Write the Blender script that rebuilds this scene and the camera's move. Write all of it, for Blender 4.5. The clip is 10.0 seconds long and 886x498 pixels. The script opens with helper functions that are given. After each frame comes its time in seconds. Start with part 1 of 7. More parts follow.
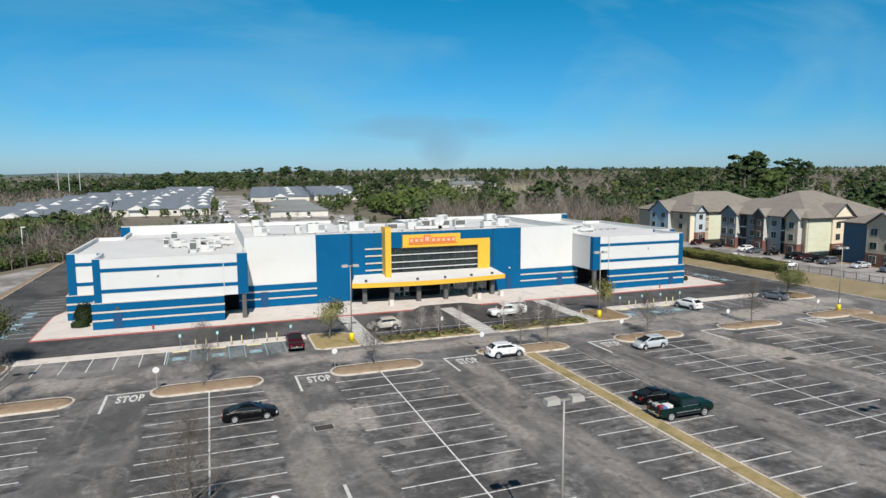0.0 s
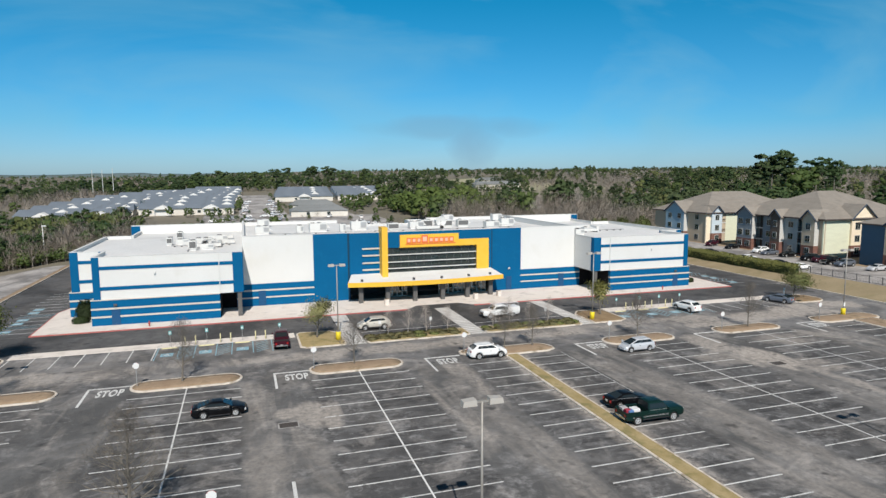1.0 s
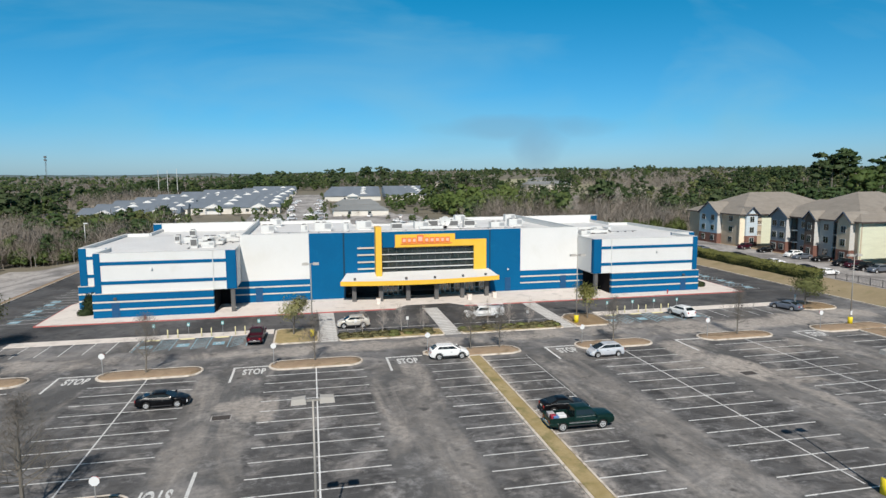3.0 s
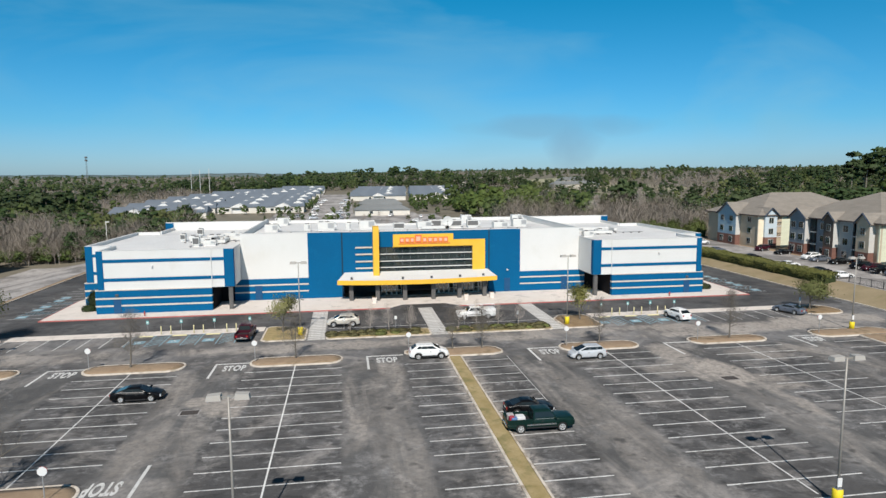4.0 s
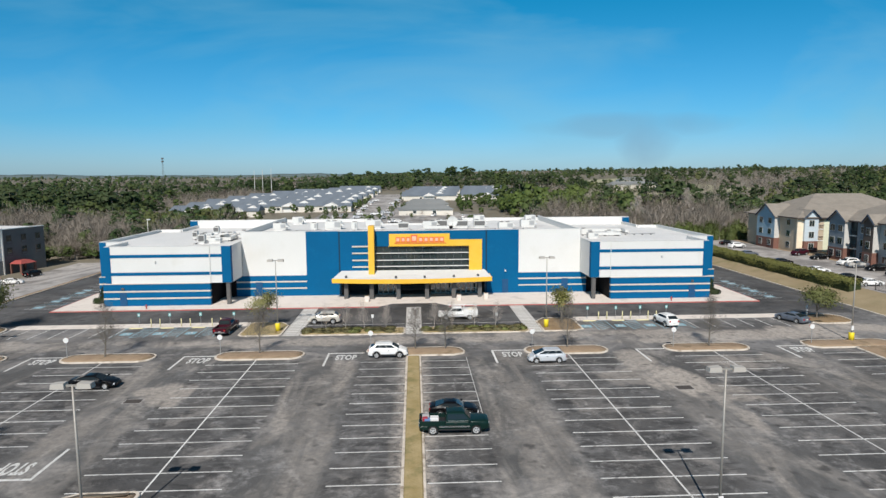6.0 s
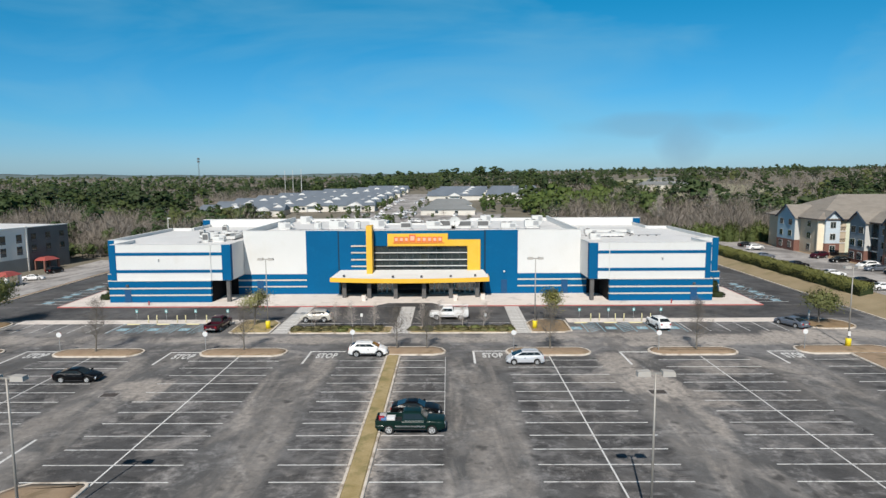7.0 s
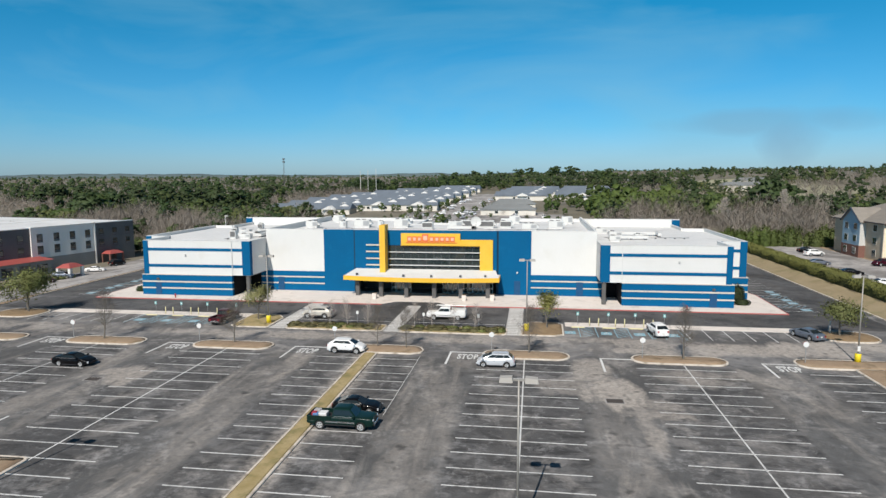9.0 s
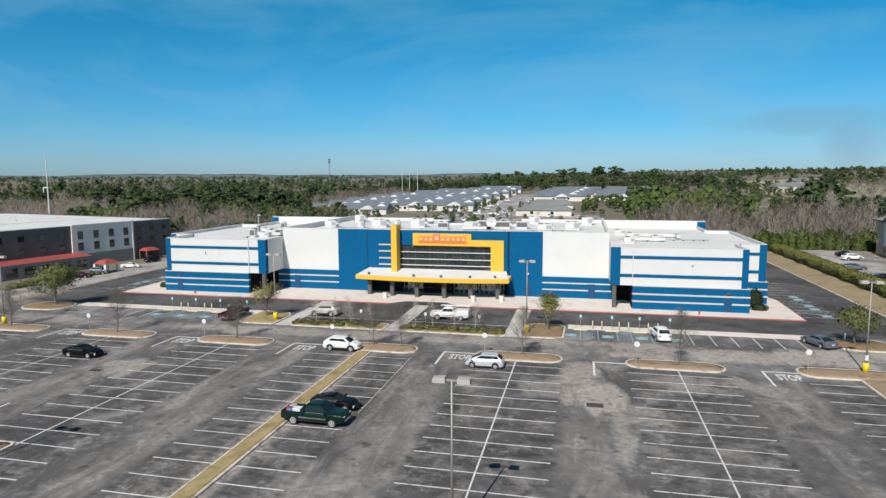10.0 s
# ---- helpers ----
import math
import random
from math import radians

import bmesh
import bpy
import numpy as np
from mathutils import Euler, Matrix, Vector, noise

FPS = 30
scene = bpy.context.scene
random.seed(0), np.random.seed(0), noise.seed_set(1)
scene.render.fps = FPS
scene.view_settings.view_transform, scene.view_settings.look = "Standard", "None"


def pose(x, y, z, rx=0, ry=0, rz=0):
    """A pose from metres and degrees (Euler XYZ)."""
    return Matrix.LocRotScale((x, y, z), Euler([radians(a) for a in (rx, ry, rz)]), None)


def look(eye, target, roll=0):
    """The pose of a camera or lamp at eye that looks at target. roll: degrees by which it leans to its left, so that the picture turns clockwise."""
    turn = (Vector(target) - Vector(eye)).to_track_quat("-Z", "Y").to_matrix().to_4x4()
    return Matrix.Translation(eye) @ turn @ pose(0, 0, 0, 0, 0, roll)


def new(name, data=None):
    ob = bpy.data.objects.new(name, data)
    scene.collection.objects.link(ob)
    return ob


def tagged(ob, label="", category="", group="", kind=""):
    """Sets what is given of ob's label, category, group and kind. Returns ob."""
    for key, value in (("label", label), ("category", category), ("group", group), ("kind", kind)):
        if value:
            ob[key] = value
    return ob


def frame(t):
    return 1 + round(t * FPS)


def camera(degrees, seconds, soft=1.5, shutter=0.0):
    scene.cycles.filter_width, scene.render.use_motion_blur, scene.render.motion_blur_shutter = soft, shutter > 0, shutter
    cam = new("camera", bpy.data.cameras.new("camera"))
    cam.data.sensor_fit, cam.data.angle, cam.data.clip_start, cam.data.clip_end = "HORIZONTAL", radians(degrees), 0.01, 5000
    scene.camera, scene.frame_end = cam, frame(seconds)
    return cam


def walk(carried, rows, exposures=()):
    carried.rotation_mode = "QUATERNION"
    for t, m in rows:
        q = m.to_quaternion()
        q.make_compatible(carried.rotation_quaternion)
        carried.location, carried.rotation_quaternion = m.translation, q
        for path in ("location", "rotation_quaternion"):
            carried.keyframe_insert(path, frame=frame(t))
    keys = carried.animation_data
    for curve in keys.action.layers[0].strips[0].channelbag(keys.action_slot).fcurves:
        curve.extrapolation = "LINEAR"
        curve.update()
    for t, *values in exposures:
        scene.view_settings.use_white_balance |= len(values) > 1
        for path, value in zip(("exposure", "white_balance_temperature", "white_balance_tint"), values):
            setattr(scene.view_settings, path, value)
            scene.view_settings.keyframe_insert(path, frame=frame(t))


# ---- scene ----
cam = camera(70.8, 10.0, soft=1.45)
METRES, EYE, TILT, LEAN, TURN = 64.0, 22.1, 0.0, 0.0, -20.5
ROWS = [
    (0.0, 0.0, 0.0, 0.0, -0.03, -6.76, 0.25),
    (0.5, 0.0453, -0.0001, 0.0002, 1.35, -6.76, 0.29),
    (1.0, 0.0919, 0.0013, 0.0002, 2.75, -6.76, 0.29),
    (1.5, 0.1398, 0.0041, 0.0002, 4.2, -6.76, 0.31),
    (2.0, 0.1816, 0.0075, 0.0002, 5.47, -6.75, 0.32),
    (2.5, 0.2308, 0.0124, 0.0001, 6.97, -6.74, 0.33),
    (4.0, 0.3804, 0.0347, 0.0002, 11.58, -6.74, 0.35),
    (4.5, 0.4304, 0.0455, -0.0002, 13.14, -6.74, 0.36),
    (5.0, 0.4803, 0.0578, -0.0004, 14.69, -6.72, 0.37),
    (5.5, 0.5295, 0.0715, -0.001, 16.25, -6.7, 0.36),
    (7.0, 0.6761, 0.1204, -0.0016, 20.97, -6.68, 0.34),
    (7.5, 0.7238, 0.1394, -0.0018, 22.6, -6.67, 0.32),
    (8.0, 0.7713, 0.1598, -0.0018, 24.42, -6.67, 0.31),
    (8.5, 0.8182, 0.1815, -0.0017, 26.51, -6.66, 0.29),
    (9.0, 0.8642, 0.2044, -0.0015, 28.75, -6.66, 0.28),
    (9.5, 0.9094, 0.2286, -0.0017, 30.98, -6.63, 0.26),
    (10.0, 0.9544, 0.2544, -0.0017, 33.09, -6.62, 0.23),
]
walk(cam, [(t, pose(0, 0, EYE, TILT, LEAN, TURN) @ pose(METRES * x, METRES * y, METRES * z, 90 + pitch, roll, yaw)) for t, x, y, z, yaw, pitch, roll in ROWS])
SUN_TO = Vector((-0.176, -0.984, 0.945)).normalized()   # towards the sun

# ---- world and light ----
world = bpy.data.worlds.new("sky")
scene.world = world
world.use_nodes = True
wn, wl = world.node_tree.nodes, world.node_tree.links
wn.clear()
w_out = wn.new("ShaderNodeOutputWorld")
w_bg = wn.new("ShaderNodeBackground")
w_sky = wn.new("ShaderNodeTexSky")
w_sky.sky_type = "NISHITA"
w_sky.sun_disc = False
w_sky.sun_elevation = math.asin(SUN_TO.z)
w_sky.sun_rotation = math.atan2(SUN_TO.x, SUN_TO.y)
w_sky.altitude = 60
w_sky.air_density, w_sky.dust_density, w_sky.ozone_density = 1.0, 0.4, 4.0
w_bg.inputs["Strength"].default_value = 0.080


def w_math(op, a, b=0.0, clamp=False):
    x = wn.new("ShaderNodeMath")
    x.operation, x.use_clamp = op, clamp
    for i, v in enumerate((a, b)):
        if isinstance(v, (int, float)):
            x.inputs[i].default_value = v
        else:
            wl.new(v, x.inputs[i])
    return x.outputs[0]


def w_mix(fac, a, b, blend="MIX"):
    x = wn.new("ShaderNodeMix")
    x.data_type, x.blend_type = "RGBA", blend
    if isinstance(fac, float):
        x.inputs["Factor"].default_value = fac
    else:
        wl.new(fac, x.inputs["Factor"])
    for key, v in (("A", a), ("B", b)):
        if isinstance(v, tuple):
            x.inputs[key].default_value = (*v, 1)
        else:
            wl.new(v, x.inputs[key])
    return x.outputs["Result"]


w_co = wn.new("ShaderNodeTexCoord")
w_xyz = wn.new("ShaderNodeSeparateXYZ")
wl.new(w_co.outputs["Generated"], w_xyz.inputs[0])
# a clear winter sky: deep blue overhead, paler and still blue towards the horizon
w_up = w_math("POWER", w_math("DIVIDE", w_xyz.outputs["Z"], 0.27, True), 0.75)
w_tint = w_mix(w_up, (0.62, 0.97, 1.43), (0.05, 0.98, 1.20))
# higher up it turns darker and more neutral
w_high = w_math("DIVIDE", w_math("SUBTRACT", w_xyz.outputs["Z"], 0.28), 0.26, True)
w_tint = w_mix(w_high, w_tint, (0.26, 0.31, 0.41))
# a paler, hazier band on the horizon
w_tint = w_mix(w_math("DIVIDE", w_xyz.outputs["Z"], 0.075, True), (0.66, 0.98, 1.41), w_tint)
w_col = w_mix(1.0, w_sky.outputs[0], w_tint, "MULTIPLY")
# thin high cloud, in wisps
w_map = wn.new("ShaderNodeMapping")
w_map.inputs["Rotation"].default_value = (0, 0, radians(35))
w_map.inputs["Scale"].default_value = (1.2, 3.4, 5.0)
wl.new(w_co.outputs["Generated"], w_map.inputs["Vector"])
w_noise = wn.new("ShaderNodeTexNoise")
w_noise.inputs["Scale"].default_value = 1.6
w_noise.inputs["Detail"].default_value = 6
w_noise.inputs["Distortion"].default_value = 0.9
wl.new(w_map.outputs[0], w_noise.inputs["Vector"])
w_cloud = w_math("MULTIPLY", w_math("DIVIDE", w_math("SUBTRACT", w_noise.outputs[0], 0.46), 0.34, True), 0.50)
w_col = w_mix(w_cloud, w_col, (3.3, 6.6, 8.3))
# a thin drift of smoke, far off to the north-east: a flat veil with a faint column under it
w_az = math.atan2(0.353, 0.934)
w_across = w_math("SUBTRACT", w_math("MULTIPLY", w_xyz.outputs["X"], math.cos(w_az)), w_math("MULTIPLY", w_xyz.outputs["Y"], math.sin(w_az)))
w_sn = wn.new("ShaderNodeTexNoise")
w_sn.inputs["Scale"].default_value = 9
w_sn.inputs["Detail"].default_value = 5
wl.new(w_co.outputs["Generated"], w_sn.inputs["Vector"])


def w_puff(cx, cz, rx, rz, amount):
    dx = w_math("DIVIDE", w_math("SUBTRACT", w_across, cx), rx)
    dz = w_math("DIVIDE", w_math("SUBTRACT", w_xyz.outputs["Z"], cz), rz)
    rad = w_math("ADD", w_math("MULTIPLY", dx, dx), w_math("MULTIPLY", dz, dz))
    rad = w_math("ADD", rad, w_math("MULTIPLY", w_math("SUBTRACT", w_sn.outputs[0], 0.5), 2.2))
    return w_math("MULTIPLY", w_math("SUBTRACT", 1.0, rad, True), amount)


w_front = w_math("GREATER_THAN", w_xyz.outputs["Y"], 0.0)
w_smoke = w_math("MAXIMUM", w_puff(0.0, 0.052, 0.046, 0.046, 0.40), w_puff(-0.03, 0.074, 0.17, 0.020, 0.30))
w_col = w_mix(w_math("MULTIPLY", w_smoke, w_front), w_col, (2.6, 4.0, 5.5))
wl.new(w_col, w_bg.inputs["Color"])
wl.new(w_bg.outputs[0], w_out.inputs[0])

sun = new("sun", bpy.data.lights.new("sun", "SUN"))
sun.data.energy = 4.85
sun.data.angle = radians(0.53)
sun.data.color = (1.0, 0.94, 0.862)
sun.matrix_world = look(SUN_TO * 300, (0, 0, 0))
scene.view_settings.exposure = 0.0


# ---- materials ----
def node_mat(name):
    m = bpy.data.materials.new(name)
    m.use_nodes = True
    t = m.node_tree
    b = t.nodes["Principled BSDF"]
    return m, t.nodes, t.links, b


def tex_noise(n, l, vec, scale, detail=4, rough=0.55, dist=0.0):
    t = n.new("ShaderNodeTexNoise")
    t.inputs["Scale"].default_value = scale
    t.inputs["Detail"].default_value = detail
    t.inputs["Roughness"].default_value = rough
    t.inputs["Distortion"].default_value = dist
    l.new(vec, t.inputs["Vector"])
    return t.outputs[0]


def ranged(n, l, val, a, b, c=0.0, d=1.0):
    r = n.new("ShaderNodeMapRange")
    for k, v in (("From Min", a), ("From Max", b), ("To Min", c), ("To Max", d)):
        r.inputs[k].default_value = v
    l.new(val, r.inputs["Value"])
    return r.outputs[0]


def mixed(n, l, fac, a, b):
    x = n.new("ShaderNodeMix")
    x.data_type = "RGBA"
    if isinstance(fac, float):
        x.inputs["Factor"].default_value = fac
    else:
        l.new(fac, x.inputs["Factor"])
    for key, v in (("A", a), ("B", b)):
        if isinstance(v, tuple):
            x.inputs[key].default_value = (*v, 1)
        else:
            l.new(v, x.inputs[key])
    return x.outputs["Result"]


def maths(n, l, op, a, b=None):
    x = n.new("ShaderNodeMath")
    x.operation = op
    for i, v in enumerate((a, b)):
        if v is None:
            continue
        if isinstance(v, (int, float)):
            x.inputs[i].default_value = v
        else:
            l.new(v, x.inputs[i])
    return x.outputs[0]


def bumped(n, l, b, height, strength, distance=0.02):
    x = n.new("ShaderNodeBump")
    x.inputs["Strength"].default_value = strength
    x.inputs["Distance"].default_value = distance
    l.new(height, x.inputs["Height"])
    l.new(x.outputs[0], b.inputs["Normal"])


def surf(name, c1, c2, scale=0.6, fine=8.0, rough=0.7, bump=0.15, metal=0.0, stain=None, stain_at=(0.55, 0.75), stain_scale=0.25, vary=0.0, stretch=(1, 1, 1), spec=0.4):
    """A weathered surface: two tones at a large scale, grain at a small one, stains and a random tone for each object."""
    m, n, l, b = node_mat(name)
    co = n.new("ShaderNodeTexCoord")
    mp = n.new("ShaderNodeMapping")
    mp.inputs["Scale"].default_value = stretch
    l.new(co.outputs["Object"], mp.inputs["Vector"])
    v = mp.outputs[0]
    big = ranged(n, l, tex_noise(n, l, v, scale, 5), 0.3, 0.7)
    small = tex_noise(n, l, v, fine, 4, 0.65)
    col = mixed(n, l, big, c1, c2)
    dark = tuple(x * 0.72 for x in c1)
    col = mixed(n, l, ranged(n, l, small, 0.45, 0.8, 0.0, 0.6), col, dark)
    if stain:
        s = ranged(n, l, tex_noise(n, l, v, stain_scale, 6, 0.6, 0.4), *stain_at, 0.0, 0.8)
        col = mixed(n, l, s, col, stain)
    if vary:
        oi = n.new("ShaderNodeObjectInfo")
        h = n.new("ShaderNodeHueSaturation")
        l.new(ranged(n, l, oi.outputs["Random"], 0, 1, 1 - vary, 1 + vary), h.inputs["Value"])
        l.new(col, h.inputs["Color"])
        col = h.outputs[0]
    l.new(col, b.inputs["Base Color"])
    l.new(ranged(n, l, big, 0, 1, rough - 0.08, min(1.0, rough + 0.08)), b.inputs["Roughness"])
    b.inputs["Metallic"].default_value = metal
    b.inputs["Specular IOR Level"].default_value = spec
    if bump:
        bumped(n, l, b, small, bump)
    return m


def plain(name, c, rough=0.5, metal=0.0, coat=0.0):
    """Paint, plastic, metal and the like, with faint dirt."""
    m, n, l, b = node_mat(name)
    co = n.new("ShaderNodeTexCoord")
    d = tex_noise(n, l, co.outputs["Object"], 3.0, 5)
    l.new(mixed(n, l, ranged(n, l, d, 0.5, 0.85, 0.0, 0.35), c, tuple(x * 0.6 + 0.02 for x in c)), b.inputs["Base Color"])
    l.new(ranged(n, l, d, 0.3, 0.8, rough, min(1, rough + 0.2)), b.inputs["Roughness"])
    b.inputs["Metallic"].default_value = metal
    b.inputs["Coat Weight"].default_value = coat
    b.inputs["Coat Roughness"].default_value = 0.05
    return m


def asphalt_mat(name, base, sand, worn=1.0, bays=False):
    """Old asphalt: cloudy wear, sandy drifts, dark seal patches, oil spots and faint cracks. bays: wear follows the lanes and bays of the car park."""
    m, n, l, b = node_mat(name)
    g = n.new("ShaderNodeNewGeometry")
    p = g.outputs["Position"]

    def tone(k):
        return tuple(x * k for x in base)

    def stretched(sx, sy, detail=6, rough=0.6, dist=0.5, turn=0):
        mp = n.new("ShaderNodeMapping")
        mp.inputs["Scale"].default_value = (sx, sy, 1)
        mp.inputs["Rotation"].default_value = (0, 0, radians(turn))
        l.new(p, mp.inputs["Vector"])
        return tex_noise(n, l, mp.outputs[0], 1.0, detail, rough, dist)

    def times(a, q):
        return maths(n, l, "MULTIPLY", a, q)

    grain = tex_noise(n, l, p, 14.0, 5, 0.75)
    mid = tex_noise(n, l, p, 0.55, 7, 0.66, 0.3)
    big = tex_noise(n, l, p, 0.085, 8, 0.60, 0.6)
    cloud = stretched(0.16, 0.085, 8, 0.62, 0.8, 8)
    fray = tex_noise(n, l, p, 1.7, 6, 0.72, 0.2)
    col = mixed(n, l, ranged(n, l, mid, 0.30, 0.70), tone(0.72), tone(1.25))
    col = mixed(n, l, ranged(n, l, big, 0.44, 0.60, 0.0, 0.88), col, tone(0.36))
    drift = times(ranged(n, l, cloud, 0.49, 0.68, 0.0, 0.50), ranged(n, l, fray, 0.28, 0.62, 0.25, 1.0))
    if bays:
        sep = n.new("ShaderNodeSeparateXYZ")
        l.new(p, sep.inputs[0])
        off = maths(n, l, "DIVIDE", maths(n, l, "SUBTRACT", maths(n, l, "ABSOLUTE", maths(n, l, "SUBTRACT", sep.outputs["X"], 36.4)), 10.0), 18.25)
        near = times(maths(n, l, "ABSOLUTE", maths(n, l, "SUBTRACT", off, maths(n, l, "ROUND", off))), 18.25)
        near = maths(n, l, "ADD", near, times(maths(n, l, "SUBTRACT", cloud, 0.5), 1.6))
        aisle = ranged(n, l, near, 2.9, 3.7, 1.0, 0.0)
        row = ranged(n, l, sep.outputs["Y"], 65.6, 66.8, 1.0, 0.0)
        bay = times(ranged(n, l, aisle, 0, 1, 1.0, 0.0), row)
        # bays stay darker, with smudges across them where cars have stood
        col = mixed(n, l, times(bay, ranged(n, l, mid, 0.34, 0.62, 0.92, 0.35)), col, tone(0.28))
        smudge = times(bay, ranged(n, l, stretched(0.22, 0.75, 5, 0.62, 0.6), 0.50, 0.63))
        col = mixed(n, l, times(smudge, 0.88), col, tone(0.15))
        scuff = times(bay, times(ranged(n, l, stretched(0.5, 0.8, 6, 0.7, 0.9), 0.55, 0.68), ranged(n, l, fray, 0.35, 0.6)))
        col = mixed(n, l, times(scuff, 0.60), col, tone(2.3))
        drift = times(drift, ranged(n, l, bay, 0, 1, 0.75, 0.30))
        # the lanes are dark too, but for pale dusty streaks along them
        lane = ranged(n, l, bay, 0, 1, 1.0, 0.0)
        col = mixed(n, l, times(times(lane, row), ranged(n, l, mid, 0.34, 0.66, 0.72, 0.40)), col, tuple(x * y for x, y in zip(tone(0.42), (0.97, 1.0, 0.98))))
        dust = times(times(lane, row), times(ranged(n, l, stretched(0.30, 0.050, 7, 0.60, 0.9), 0.50, 0.68, 0.0, 0.62), ranged(n, l, fray, 0.32, 0.60, 0.3, 1.0)))
        drift = maths(n, l, "MAXIMUM", drift, dust)
        # tyre-darkened tracks where the lanes are driven
        track = times(ranged(n, l, stretched(0.42, 0.03, 5, 0.55, 0.4), 0.50, 0.64), ranged(n, l, bay, 0, 1, 0.45, 0.0))
        col = mixed(n, l, track, col, tone(0.5))
        for cx, cy, rx, ry, amount in ((64.3, 56.0, 2.9, 5.5, 1.0), (63.4, 63.0, 2.2, 5.0, 0.8), (66.6, 48.0, 1.1, 7.5, 0.7), (60.2, 57.5, 3.0, 2.4, 0.5), (6.4, 46.0, 1.7, 6.5, 0.45), (11.4, 55.0, 2.6, 3.4, 0.8), (62.0, 76.4, 20.0, 2.2, 0.75), (84.0, 74.4, 18.0, 3.0, 0.9), (72.0, 72.2, 12.0, 1.6, 0.8), (97.0, 76.5, 9.0, 3.0, 0.9), (27.0, 50.0, 2.0, 13.0, 0.35), (24.0, 74.6, 34.0, 2.2, 0.75), (-14.0, 75.0, 14.0, 3.0, 0.7), (46.2, 42.0, 1.5, 16.0, 0.42), (68.4, 50.5, 4.0, 1.3, 0.7), (69.0, 53.0, 3.0, 1.4, 0.6), (10.0, 56.0, 4.0, 1.4, 0.8), (28.5, 41.0, 1.2, 8.0, 0.4), (78.0, 62.0, 9.0, 3.0, 0.6)):
            dx = maths(n, l, "DIVIDE", maths(n, l, "SUBTRACT", sep.outputs["X"], cx), rx)
            dy = maths(n, l, "DIVIDE", maths(n, l, "SUBTRACT", sep.outputs["Y"], cy), ry)
            rad = maths(n, l, "ADD", times(dx, dx), times(dy, dy))
            rad = maths(n, l, "ADD", rad, times(maths(n, l, "SUBTRACT", cloud, 0.5), 6.5))
            blot = times(ranged(n, l, rad, 0.25, 1.10, amount, 0.0), ranged(n, l, fray, 0.30, 0.60, 0.28, 1.0))
            drift = maths(n, l, "MAXIMUM", drift, blot)
        # washed-out soil along the kerbs of the long strip
        side = maths(n, l, "ABSOLUTE", maths(n, l, "SUBTRACT", sep.outputs["X"], 36.38))
        edge = times(ranged(n, l, side, 0.95, 2.2, 1.0, 0.0), ranged(n, l, fray, 0.36, 0.58))
        edge = times(edge, ranged(n, l, sep.outputs["Y"], 66.0, 67.0, 0.9, 0.0))
        edge = times(edge, ranged(n, l, sep.outputs["Y"], 18.5, 20.5))
        drift = maths(n, l, "MAXIMUM", drift, edge)
    blotch = tex_noise(n, l, p, 0.20, 8, 0.64, 0.7)
    col = mixed(n, l, ranged(n, l, blotch, 0.51, 0.62, 0.0, 0.60 * worn), col, tone(0.40))
    col = mixed(n, l, times(ranged(n, l, blotch, 0.47, 0.36, 0.0, 0.55 * worn), ranged(n, l, fray, 0.34, 0.60, 0.3, 1.0)), col, tuple(0.45 * q + 0.55 * x * 1.75 for q, x in zip(sand, base)))
    pale = times(ranged(n, l, stretched(0.30, 0.16, 8, 0.68, 1.2, -20), 0.54, 0.66), ranged(n, l, fray, 0.40, 0.62))
    col = mixed(n, l, times(pale, 0.55 * worn), col, tone(2.1))
    col = mixed(n, l, times(drift, 0.92 * worn), col, sand)
    spots = tex_noise(n, l, p, 0.75, 2, 0.4)
    col = mixed(n, l, ranged(n, l, spots, 0.62, 0.78, 0.0, 0.8), col, tone(0.16))
    vo = n.new("ShaderNodeTexVoronoi")
    vo.feature = "DISTANCE_TO_EDGE"
    vo.inputs["Scale"].default_value = 0.11
    wob = n.new("ShaderNodeVectorMath")
    wob.operation = "ADD"
    l.new(p, wob.inputs[0])
    nz = n.new("ShaderNodeTexNoise")
    nz.inputs["Scale"].default_value = 0.4
    nz.inputs["Detail"].default_value = 5
    l.new(p, nz.inputs["Vector"])
    sc = n.new("ShaderNodeVectorMath")
    sc.operation = "SCALE"
    sc.inputs["Scale"].default_value = 4.0
    l.new(nz.outputs["Color"], sc.inputs[0])
    l.new(sc.outputs[0], wob.inputs[1])
    l.new(wob.outputs[0], vo.inputs["Vector"])
    col = mixed(n, l, times(ranged(n, l, vo.outputs["Distance"], 0.0, 0.007, 0.40, 0.0), ranged(n, l, big, 0.42, 0.55)), col, tone(0.3))
    col = mixed(n, l, ranged(n, l, grain, 0.4, 0.75, 0.0, 0.25), col, tone(1.6))
    l.new(col, b.inputs["Base Color"])
    b.inputs["Roughness"].default_value = 0.9
    b.inputs["Specular IOR Level"].default_value = 0.25
    bumped(n, l, b, grain, 0.3, 0.01)
    return m


def glass_mat(name, tint, rough=0.04):
    m, n, l, b = node_mat(name)
    b.inputs["Base Color"].default_value = (*tint, 1)
    b.inputs["Roughness"].default_value = rough
    b.inputs["Specular IOR Level"].default_value = 0.9
    b.inputs["Coat Weight"].default_value = 0.6
    b.inputs["Coat Roughness"].default_value = 0.03
    return m


